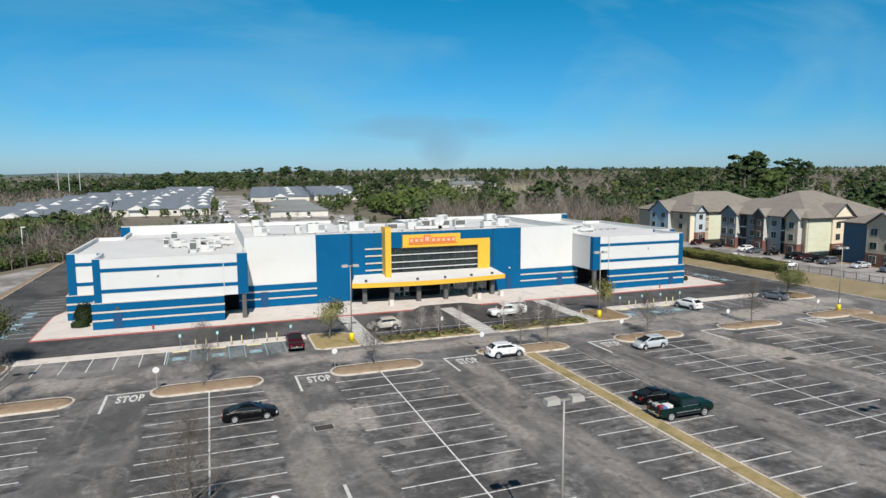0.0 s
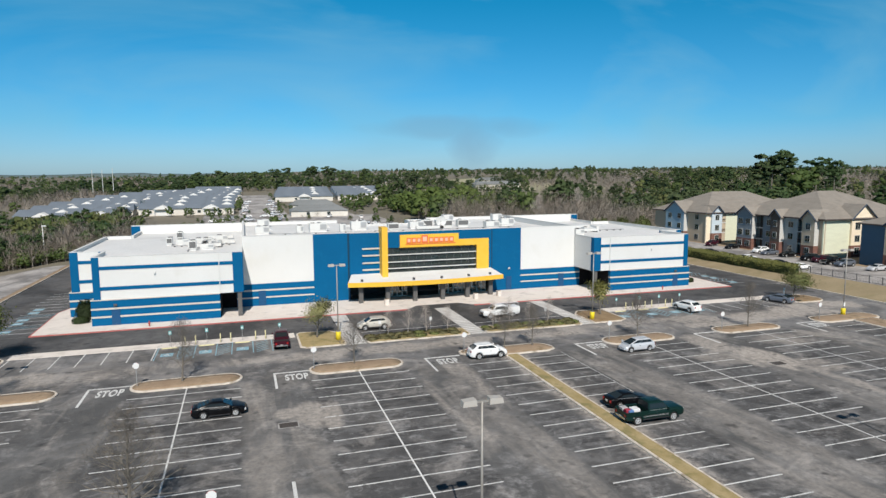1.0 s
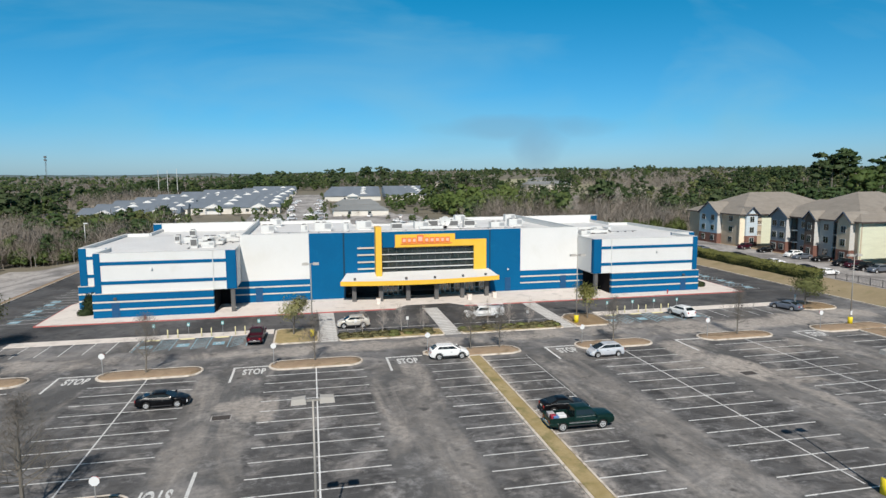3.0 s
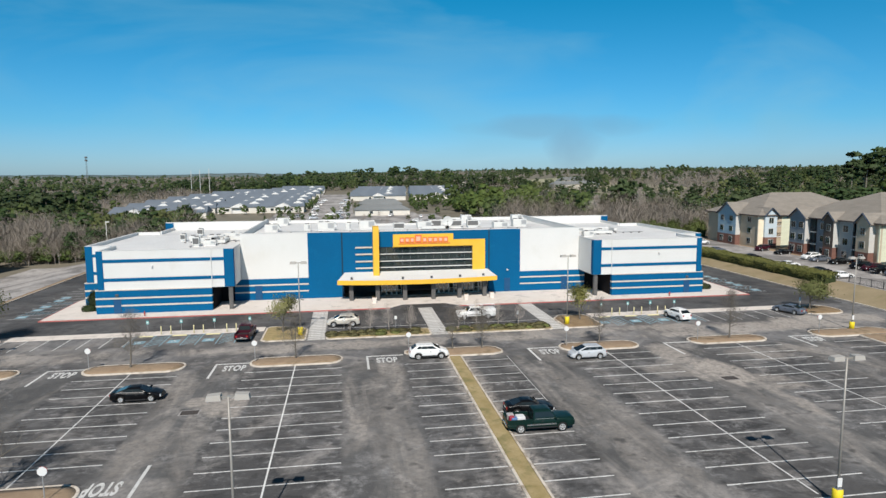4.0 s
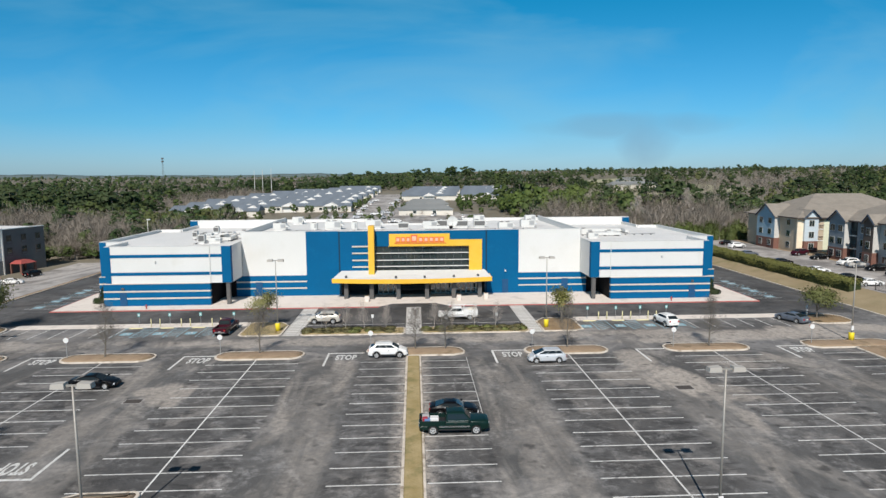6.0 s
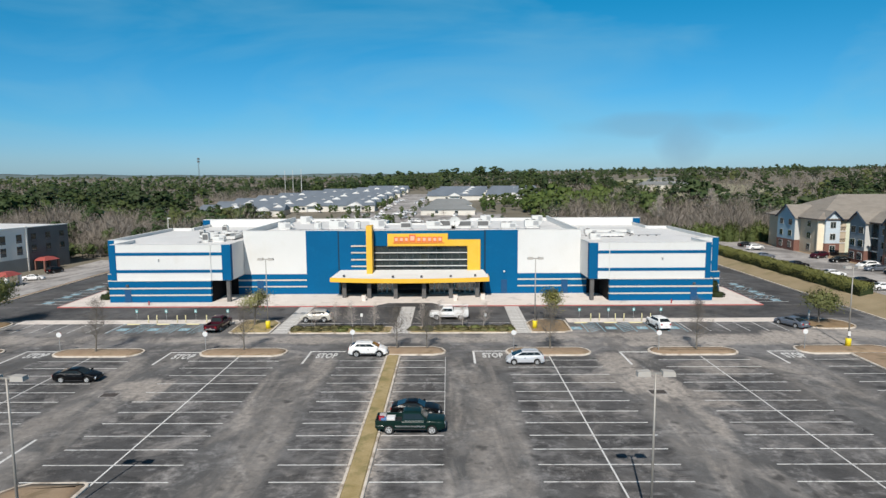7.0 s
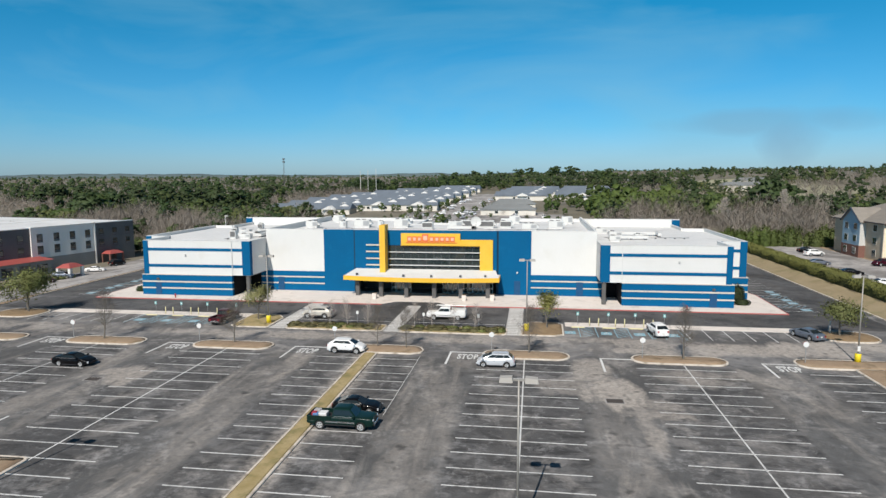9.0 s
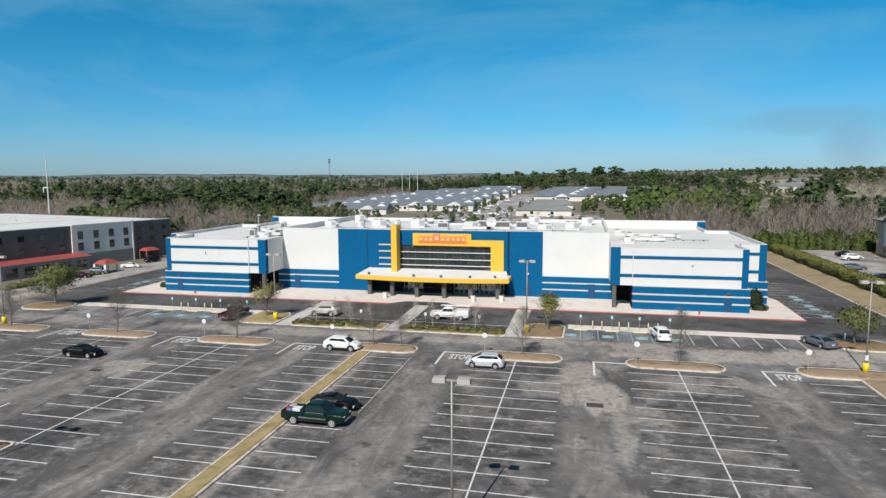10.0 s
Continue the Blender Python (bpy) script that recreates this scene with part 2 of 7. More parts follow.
def leaf_mat(name, c1, c2, trans=0.25, speck=1.0, drift=1.0, mottle=0.0):
    """Leaves: a tone for each clump and object, and a little light let through."""
    m, n, l, b = node_mat(name)
    g = n.new("ShaderNodeNewGeometry")
    oi = n.new("ShaderNodeObjectInfo")
    tone = tex_noise(n, l, g.outputs["Position"], 0.09, 3)
    col = mixed(n, l, ranged(n, l, g.outputs["Random Per Island"], 0, 1, 0.5 - speck / 2, 0.5 + speck / 2), c1, c2)
    col = mixed(n, l, ranged(n, l, tone, 0.38, 0.62, 0.0, 0.7 * drift), col, tuple(0.5 * x for x in c1))
    wide = tex_noise(n, l, g.outputs["Position"], 0.022, 4)
    col = mixed(n, l, ranged(n, l, wide, 0.40, 0.62, 0.0, 0.45 * drift), col, tuple(0.6 * a + 0.4 * q for a, q in zip(c2, (0.22, 0.19, 0.13))))
    if mottle:
        leaf = tex_noise(n, l, g.outputs["Position"], 1.1, 5, 0.7)
        col = mixed(n, l, ranged(n, l, leaf, 0.40, 0.66, 0.0, mottle), col, tuple(0.32 * x for x in c1))
    h = n.new("ShaderNodeHueSaturation")
    l.new(ranged(n, l, oi.outputs["Random"], 0, 1, 0.85, 1.15), h.inputs["Value"])
    l.new(col, h.inputs["Color"])
    l.new(h.outputs[0], b.inputs["Base Color"])
    b.inputs["Roughness"].default_value = 0.65
    b.inputs["Specular IOR Level"].default_value = 0.25
    t = n.new("ShaderNodeBsdfTranslucent")
    l.new(h.outputs[0], t.inputs["Color"])
    x = n.new("ShaderNodeMixShader")
    x.inputs[0].default_value = trans
    l.new(b.outputs[0], x.inputs[1])
    l.new(t.outputs[0], x.inputs[2])
    l.new(x.outputs[0], n["Material Output"].inputs[0])
    return m


ASPHALT = asphalt_mat("old_asphalt", (0.180, 0.176, 0.175), (0.47, 0.42, 0.37), 1.0, True)
ASPHALT_ROAD = asphalt_mat("drive_asphalt", (0.100, 0.099, 0.100), (0.22, 0.185, 0.155), 0.5)
ASPHALT_FAR = asphalt_mat("pale_asphalt", (0.38, 0.36, 0.345), (0.48, 0.43, 0.38), 0.5)
PAINT_WHITE = surf("line_paint", (0.74, 0.74, 0.72), (0.58, 0.57, 0.55), 1.2, 9, 0.7, 0.1, stain=(0.16, 0.15, 0.14), stain_at=(0.56, 0.70), stain_scale=2.2, vary=0.10)
PAINT_BLUE = surf("blue_line_paint", (0.17, 0.36, 0.46), (0.30, 0.47, 0.53), 1.2, 9, 0.7, 0.1, stain=(0.12, 0.12, 0.12), stain_at=(0.55, 0.70), stain_scale=1.6)
CONCRETE = surf("pale_concrete", (0.68, 0.615, 0.555), (0.76, 0.695, 0.635), 0.35, 7, 0.85, 0.15, stain=(0.40, 0.36, 0.32), stain_scale=0.5)
KERB = surf("kerb_concrete", (0.58, 0.51, 0.43), (0.71, 0.64, 0.555), 0.5, 7, 0.85, 0.2, stain=(0.26, 0.205, 0.15), stain_at=(0.50, 0.64), stain_scale=0.9)
KERB_RED = surf("red_kerb_paint", (0.42, 0.10, 0.09), (0.50, 0.17, 0.15), 0.6, 8, 0.75, 0.1, stain=(0.36, 0.24, 0.21), stain_scale=0.8)
DRY_GRASS = surf("dry_grass", (0.285, 0.200, 0.130), (0.385, 0.290, 0.195), 0.5, 7, 0.95, 0.9, stain=(0.165, 0.120, 0.070), stain_at=(0.50, 0.68), stain_scale=0.5)
MEDIAN_GRASS = surf("olive_dry_grass", (0.325, 0.250, 0.110), (0.43, 0.335, 0.180), 0.7, 7, 0.95, 0.9, stain=(0.18, 0.165, 0.065), stain_at=(0.50, 0.66), stain_scale=0.6)
BANK_GRASS = surf("bank_grass", (0.27, 0.215, 0.125), (0.35, 0.28, 0.175), 0.25, 5, 0.95, 0.9, stain=(0.16, 0.155, 0.06), stain_at=(0.5, 0.72), stain_scale=0.16)
PALE_YELLOW = plain("faded_yellow_paint", (0.66, 0.60, 0.34), 0.6)
MULCH = surf("pine_straw", (0.21, 0.140, 0.075), (0.30, 0.215, 0.125), 0.7, 8, 0.95, 0.9, stain=(0.14, 0.10, 0.05), stain_scale=0.6)
LAND = surf("woodland_floor", (0.16, 0.145, 0.105), (0.215, 0.19, 0.145), 0.02, 0.5, 0.95, 0.0, stain=(0.06, 0.09, 0.03), stain_scale=0.01)
WALL_WHITE = surf("white_stucco", (0.665, 0.665, 0.645), (0.705, 0.705, 0.69), 0.2, 10, 0.8, 0.08, stain=(0.62, 0.615, 0.58), stain_scale=0.3)
WALL_BLUE = surf("blue_stucco", (0.001, 0.096, 0.232), (0.002, 0.108, 0.255), 0.25, 10, 0.8, 0.08, stain=(0.003, 0.118, 0.262), stain_scale=0.4, spec=0.12)
WALL_CREAM = surf("cream_stripe", (0.53, 0.50, 0.44), (0.60, 0.57, 0.50), 0.4, 10, 0.75, 0.08)
YELLOW = surf("yellow_panel", (0.80, 0.46, 0.04), (0.84, 0.50, 0.06), 0.5, 10, 0.5, 0.05)
ORANGE = plain("orange_letters", (0.75, 0.16, 0.05), 0.5)
SIGN_PINK = plain("pale_letter_edge", (0.78, 0.45, 0.30), 0.5)
ROOF_WHITE = surf("white_roof_membrane", (0.67, 0.665, 0.65), (0.75, 0.745, 0.73), 0.15, 3, 0.7, 0.05, stain=(0.50, 0.49, 0.47), stain_at=(0.54, 0.76), stain_scale=0.16)
STEEL = plain("galvanised_steel", (0.42, 0.42, 0.42), 0.45, 0.6)
DARK_STEEL = plain("dark_grey_steel", (0.10, 0.10, 0.105), 0.5, 0.3)
GREY_COLUMN = surf("grey_column", (0.09, 0.088, 0.086), (0.13, 0.125, 0.12), 0.8, 9, 0.8, 0.1)
HVAC = plain("unit_paint", (0.62, 0.62, 0.60), 0.5)
HVAC_DARK = plain("unit_grille", (0.12, 0.12, 0.12), 0.6)
# near black, to put the recesses' deep shade into the colour
RECESS_SHADE = plain("dark_bronze_panel", (0.012, 0.011, 0.012), 0.8)
RECESS_SHADE.node_tree.nodes["Principled BSDF"].inputs["Specular IOR Level"].default_value = 0.1
DARK_GLASS = glass_mat("dark_glass", (0.022, 0.034, 0.034))
DOOR_BLUE = plain("dark_blue_door", (0.002, 0.062, 0.165), 0.7)
STRIP_BLUE = plain("dark_blue_joint", (0.001, 0.036, 0.075), 0.8)
BLACK = plain("black_rubber", (0.02, 0.02, 0.02), 0.8)
YELLOW_POST = plain("safety_yellow", (0.80, 0.62, 0.02), 0.5)
POLE = plain("weathered_pole", (0.36, 0.34, 0.31), 0.5, 0.4)
BARK = surf("bark", (0.14, 0.125, 0.105), (0.20, 0.18, 0.152), 1.0, 12, 0.95, 0.4)
LAMP_HEAD = plain("pale_lamp_housing", (0.42, 0.395, 0.36), 0.5)
SIGN_BACK = plain("sign_back", (0.72, 0.72, 0.71), 0.45)
SIGN_GREEN = plain("sign_teal", (0.16, 0.42, 0.42), 0.5)


# ---- mesh helpers ----
class MB:
    """Vertices and faces of one mesh."""

    def __init__(self):
        self.v, self.f = [], []

    def add(self, vs, fs):
        k = len(self.v)
        self.v += [tuple(a) for a in vs]
        self.f += [tuple(i + k for i in f) for f in fs]
        return self

    def box(self, x0, x1, y0, y1, z0, z1):
        return self.add([(x, y, z) for z in (z0, z1) for x, y in ((x0, y0), (x1, y0), (x1, y1), (x0, y1))],
                        [(3, 2, 1, 0), (4, 5, 6, 7), (0, 1, 5, 4), (1, 2, 6, 5), (2, 3, 7, 6), (3, 0, 4, 7)])

    def soft(self, x0, x1, y0, y1, z0, z1, r=0.03):
        """A box with its upper and upright edges bevelled."""
        rings = []
        for z, d in ((z0, r), (z0, 0), (z1 - r, 0), (z1, r)):
            if (z, d) == (z0, r):
                continue
            c = r
            rings.append([(x0 + d + c, y0 + d, z), (x1 - d - c, y0 + d, z), (x1 - d, y0 + d + c, z), (x1 - d, y1 - d - c, z),
                          (x1 - d - c, y1 - d, z), (x0 + d + c, y1 - d, z), (x0 + d, y1 - d - c, z), (x0 + d, y0 + d + c, z)])
        return self.loft(rings, caps=True)

    def loft(self, rings, caps=True):
        n = len(rings[0])
        vs = [p for r in rings for p in r]
        fs = []
        for k in range(len(rings) - 1):
            for i in range(n):
                j = (i + 1) % n
                fs.append((k * n + i, k * n + j, (k + 1) * n + j, (k + 1) * n + i))
        if caps:
            fs.append(tuple(range(n))[::-1])
            fs.append(tuple(range((len(rings) - 1) * n, len(rings) * n)))
        return self.add(vs, fs)

    def prism(self, poly, z0, z1):
        return self.loft([[(x, y, z0) for x, y in poly], [(x, y, z1) for x, y in poly]])

    def side(self, poly, y0, y1):
        """A side view (x, z) drawn out along y."""
        return self.loft([[(x, y1, z) for x, z in poly], [(x, y0, z) for x, z in poly]])

    def tube(self, a, b, r0, r1=None, n=8, caps=True):
        r1 = r0 if r1 is None else r1
        a, b = Vector(a), Vector(b)
        q = (b - a).to_track_quat("Z", "Y")
        rings = [[tuple(c + q @ Vector((r * math.cos(2 * math.pi * i / n), r * math.sin(2 * math.pi * i / n), 0))) for i in range(n)] for c, r in ((a, r0), (b, r1))]
        return self.loft(rings, caps)

    def mesh(self, name, mat, smooth=False):
        me = bpy.data.meshes.new(name)
        me.from_pydata(self.v, [], self.f)
        if mat:
            me.materials.append(mat)
        if smooth:
            me.polygons.foreach_set("use_smooth", [True] * len(me.polygons))
        me.update()
        return me


def part(name, mb, mat, parent=None, label="", smooth=False):
    me = mb.mesh(name, mat, smooth) if isinstance(mb, MB) else mb
    ob = new(name, me)
    if parent is not None:
        ob.parent = parent
    return tagged(ob, label)


def thing(name, label, category, m=None, group=""):
    ob = new(name)
    ob.empty_display_size = 0.3
    if m is not None:
        ob.matrix_world = m
    return tagged(ob, label, category, group)


def setting(name, mb, mat, label, category, smooth=False):
    me = mb.mesh(name, mat, smooth) if isinstance(mb, MB) else mb
    return tagged(new(name, me), label, category, kind="structure")


def at(x, y, z=0.0, turn=0.0):
    return pose(x, y, z, 0, 0, turn)


def rounded(x0, x1, y0, y1, r, n=6):
    """A rectangle with rounded ends, anticlockwise."""
    r = min(r, (x1 - x0) / 2 - 0.01, (y1 - y0) / 2 - 0.01)
    out = []
    for cx, cy, a in ((x1 - r, y0 + r, -90), (x1 - r, y1 - r, 0), (x0 + r, y1 - r, 90), (x0 + r, y0 + r, 180)):
        out += [(cx + r * math.cos(radians(a + 90 * k / n)), cy + r * math.sin(radians(a + 90 * k / n))) for k in range(n + 1)]
    return out


def inset(poly, d):
    """The outline moved inwards by d (anticlockwise outline)."""
    out, n = [], len(poly)
    for i in range(n):
        p0, p1, p2 = Vector(poly[i - 1]), Vector(poly[i]), Vector(poly[(i + 1) % n])
        a, b = (p1 - p0).normalized(), (p2 - p1).normalized()
        na, nb = Vector((-a.y, a.x)), Vector((-b.y, b.x))
        k = (na + nb)
        k = k / max(0.3, k.length_squared) * 2
        out.append(tuple(p1 + k * d))
    return out


# ---- ground ----
def smooth01(a, b, x):
    t = min(1.0, max(0.0, (x - a) / (b - a)))
    return t * t * (3 - 2 * t)


def land_height(x, y):
    """The lie of the land: level round the lot, a bank up to the flats, a fall to the hotel, a slow rise northwards."""
    h = -0.08
    h += 1.25 * smooth01(110.5, 118, x)
    h += 9.0 * smooth01(165, 420, x) * smooth01(-200, 150, y)
    h -= 2.3 * smooth01(-38, -56, x) if x < -38 else 0.0
    h += 5.5 * smooth01(190, 620, y) * smooth01(-260, -60, x)
    h += 7.0 * smooth01(500, 900, y) * smooth01(-250, 150, x)
    h += 0.0075 * max(0.0, math.hypot(x - 33, y) - 750)
    return h


def axis(a, b, near0, near1, fine, grow=1.18):
    out = list(np.arange(near0, near1 + 0.1, fine))
    s, v = fine, near1
    while v < b:
        s *= grow
        v += s
        out.append(min(v, b))
    s, v = fine, near0
    while v > a:
        s *= grow
        v -= s
        out.insert(0, max(v, a))
    return out


gx, gy = axis(-3600, 3600, -72, 150, 3.0), axis(-400, 4600, -60, 200, 4.0)
gm = MB()
gm.v = [(x, y, land_height(x, y)) for y in gy for x in gx]
gm.f = [(j * len(gx) + i, j * len(gx) + i + 1, (j + 1) * len(gx) + i + 1, (j + 1) * len(gx) + i) for j in range(len(gy) - 1) for i in range(len(gx) - 1)]
setting("ground", gm, LAND, "brown winter woodland floor and open country", "ground", True)

AX = 36.4            # the axis of the lot and the building
ROW0, PITCH = 34.9, 2.72

lot = setting("parking_lot", MB().box(-36.0, 109.0, -45, 96.5, -0.06, 0.0), ASPHALT, "large worn grey asphalt car park with sandy drifts", "car park")
setting("road_west", MB().box(-36.0, -20.0, 96.5, 190, -0.06, 0.0), ASPHALT_ROAD, "dark asphalt drive beside the cinema", "road")
setting("road_east", MB().box(91.0, 109.0, 96.5, 190, -0.06, 0.0), ASPHALT_ROAD, "dark asphalt drive beside the cinema", "road")
setting("road_front", MB().box(-34.5, 107.5, 86.6, 96.2, 0.0, 0.006), ASPHALT_ROAD, "dark asphalt drive along the cinema front", "road")
setting("forecourt", MB().box(20.6, 53.0, 82.0, 86.6, 0.0, 0.006), ASPHALT_ROAD, "dark asphalt pick-up bay before the entrance", "road")
setting("road_north", MB().box(-20.0, 91.0, 165, 180, -0.06, 0.0), ASPHALT_ROAD, "asphalt service drive behind the cinema", "road")


def strip(name, poly, mat, z, label, category):
    return setting(name, MB().prism(poly, z - 0.1, z), mat, label, category)


# verges, banks and the neighbours' lots
def draped(name, x0, x1, y0, y1, mat, label, category, lift=0.06, step=3.0):
    b = MB()
    xs = np.linspace(x0, x1, max(2, int((x1 - x0) / step) + 1))
    ys = np.linspace(y0, y1, max(2, int((y1 - y0) / step) + 1))
    b.v = [(x, y, land_height(x, y) + lift) for y in ys for x in xs]
    k = len(xs)
    b.f = [(j * k + i, j * k + i + 1, (j + 1) * k + i + 1, (j + 1) * k + i) for j in range(len(ys) - 1) for i in range(k - 1)]
    return setting(name, b, mat, label, category, True)


draped("bank_grass", 109.3, 118.0, -45, 190, BANK_GRASS, "dry tan grass bank beside the drive", "grass", 0.10, 1.5)
draped("flats_lot", 118.0, 137.0, 20, 200, ASPHALT_FAR, "pale grey asphalt car park of the flats", "car park", 0.12)
draped("flats_lawn", 137.0, 175.0, 20, 190, DRY_GRASS, "dry lawn round the flats", "grass", 0.10)
draped("hotel_lot", -60.0, -37.4, 84, 175, ASPHALT_FAR, "pale concrete car park of the hotel", "car park", 0.12, 1.5)
draped("verge_west", -37.4, -36.2, 84, 190, DRY_GRASS, "dry grass verge along the drive", "grass", 0.09, 0.6)
draped("verge_west", -38.5, -36.2, -45, 84, DRY_GRASS, "dry grass verge along the drive", "grass", 0.09, 1.0)
draped("hotel_verge", -60.0, -38.5, 72, 84, BANK_GRASS, "dry grass and pine straw before the hotel", "grass", 0.09, 1.5)
setting("kerb_east", MB().box(109.0, 109.3, -45, 190, -0.06, 0.16), KERB, "pale concrete kerb", "kerb")
setting("kerb_west", MB().box(-36.2, -36.0, 96, 190, -0.06, 0.16), KERB, "pale concrete kerb", "kerb")


def island(poly, label, mat=DRY_GRASS, kerb=KERB, width=0.25, top=0.15, name="planted_island", crown=0.7):
    """A kerbed island: a raised ring of concrete round a slightly crowned bed."""
    inner = inset(poly, width)
    mid = inset(poly, 0.05)
    root = setting(name, MB().loft([[(x, y, -0.02) for x, y in poly], [(x, y, top - 0.04) for x, y in poly], [(x, y, top) for x, y in mid],
                                    [(x, y, top) for x, y in inner], [(x, y, -0.02) for x, y in inner]], caps=False), kerb, label, "island")
    if name == "median_strip":
        bx, by = [p[0] for p in inner], [p[1] for p in inner]
        part("bed", MB().soft(min(bx) + 0.003, max(bx) - 0.003, min(by) + 0.003, max(by) - 0.003, 0.02, top + 0.05, 0.09), mat, root, "bed of dry tan grass")
        return root
    bed_in = inset(poly, width + crown)
    part("bed", MB().loft([[(x, y, 0.02) for x, y in inner], [(x, y, top - 0.02) for x, y in inner], [(x, y, top + 0.07) for x, y in bed_in]]), mat, root, "bed of dry tan grass" if mat is not MULCH else "bed of brown pine straw", mat is not MEDIAN_GRASS)
    return root


ISL = "oval kerbed island of dry tan grass in the car park"
island(rounded(-6.6, 4.7, 66.5, 70.2, 1.8), ISL)
island(rounded(-25.0, -13.3, 66.5, 70.2, 1.8), ISL)
island(rounded(11.9, 22.9, 66.5, 70.2, 1.8), ISL)
island([(30.4, 69.2), (31.0, 68.4), (35.4, 68.4), (35.5, 66.9), (41.4, 66.9), (42.7, 67.6), (42.9, 68.7), (42.4, 70.0), (41.2, 70.7), (31.4, 70.7), (30.5, 70.1)], ISL)
island(rounded(50.3, 61.0, 66.5, 70.2, 1.8), ISL)
island(rounded(68.2, 79.3, 66.6, 70.2, 1.8), ISL)
island(rounded(86.8, 99.0, 66.9, 70.8, 1.8), ISL)
island(rounded(-6.6, 4.7, 36.2, 40.0, 1.8), ISL)
island([(11.4, 26.6), (17.38, 26.6), (17.38, 34.2), (17.2, 34.6), (16.8, 34.78), (13.1, 34.72), (12.2, 34.2), (11.6, 33.4), (11.4, 32.4)], ISL)
# the long strips of dry grass between the bays
island(rounded(35.45, 37.3, 20.0, 66.9, 0.5), "long narrow kerbed strip of dry grass between parking bays", MEDIAN_GRASS, width=0.22, name="median_strip", crown=0.3)
island(rounded(92.4, 97.0, 16.0, 67.1, 0.5), "long kerbed strip of dry grass at the edge of the car park", width=0.25, name="median_strip", crown=0.5)
# beds before the entrance
island([(11.8, 78.6), (12.6, 77.9), (17.6, 77.9), (17.9, 78.4), (17.9, 84.0), (16.6, 86.0), (12.4, 86.3), (11.8, 85.5)], "kerbed corner bed of sparse dry grass before the cinema", MEDIAN_GRASS)
island([(54.8, 77.9), (59.4, 77.9), (60.8, 78.8), (60.9, 84.8), (60.0, 86.2), (56.2, 86.0), (54.8, 84.0)], "kerbed corner bed of pine straw before the cinema", MULCH)
island(rounded(20.5, 35.2, 77.7, 81.6, 0.7), "long kerbed bed of low shrubs and dry grass before the cinema", MEDIAN_GRASS)
island(rounded(37.5, 52.9, 77.7, 81.6, 0.7), "long kerbed bed of low shrubs and dry grass before the cinema", MEDIAN_GRASS)
island(rounded(94.8, 102.5, 79.4, 85.6, 2.6), "rounded kerbed island with a leafy tree", MULCH)
island(rounded(-31.0, -22.6, 79.4, 85.6, 2.6), "rounded kerbed island with a leafy tree", MULCH)
island(rounded(-34.0, -27.0, 64.0, 70.6, 1.8), ISL)
# concrete strips between the front bays and the drive
setting("footway_west", MB().prism([(-22.6, 84.2), (11.6, 84.2), (11.6, 86.6), (-22.6, 86.6)], 0.0, 0.05), CONCRETE, "pale concrete strip behind the front bays", "pavement")
setting("footway_east", MB().prism([(61.2, 84.2), (95.0, 84.2), (95.0, 86.6), (61.2, 86.6)], 0.0, 0.05), CONCRETE, "pale concrete strip behind the front bays", "pavement")

# pavement round the building, with a red kerb
walk_poly = [(-23.6, 96.0), (96.4, 96.0), (96.8, 112.0), (94.4, 120.0), (94.4, 170), (-21.6, 170), (-21.6, 120.0), (-24.0, 112.0)]
pavement = setting("pavement", MB().prism(inset(walk_poly, 0.2), -0.02, 0.16), CONCRETE, "pale concrete pavement round the cinema", "pavement")
kin = inset(walk_poly, 0.2)
setting("kerb_red", MB().add([(x, y, z) for z in (-0.02, 0.15) for x, y in walk_poly] + [(x, y, 0.155) for x, y in kin],
                             [(i, (i + 1) % 8, 8 + (i + 1) % 8, 8 + i) for i in range(8)] + [(8 + i, 8 + (i + 1) % 8, 16 + (i + 1) % 8, 16 + i) for i in range(8)]), KERB_RED, "faded red painted kerb along the fire lane", "kerb")

# ---- painted markings ----
bay_rows = [ROW0 + PITCH * k for k in range(-3, 12)]
ZP = 0.002


def line_mesh(w, d):
    return MB().box(-w / 2, w / 2, -d / 2, d / 2, 0.0, 0.006).mesh("painted_line", PAINT_WHITE)


wide_line, half_line, short_line = line_mesh(10.9, 0.13), line_mesh(5.35, 0.13), line_mesh(0.12, 5.6)
for x, me, first in ((-19.4, wide_line, 3), (-0.9, wide_line, 6), (17.33, wide_line, 0), (32.75, half_line, 0), (40.07, half_line, 0), (55.5, wide_line, 0), (73.7, wide_line, 0), (89.6, half_line, 0)):
    for k, y in enumerate(bay_rows):
        if k >= first:
            part("painted_line", me, None, lot).matrix_world = at(x + random.uniform(-0.06, 0.06), y, ZP)
for x, y0 in ((-19.4, 41.0), (-0.9, 40.2), (17.33, 30.0), (55.5, 30.0), (73.9, 20.0)):
    part("painted_line", MB().box(x - 0.07, x + 0.07, y0, 66.5, ZP + 0.004, ZP + 0.009), PAINT_WHITE, lot)
part("painted_line", MB().box(42.76, 42.82, 47.0, 66.2, ZP + 0.007, ZP + 0.010), PAINT_WHITE, lot)
for x0, n in ((-22.3, 7), (77.6, 6)):
    for k in range(n):
        part("painted_line", short_line, None, lot).matrix_world = at(x0 + 2.74 * k, 81.4, ZP)


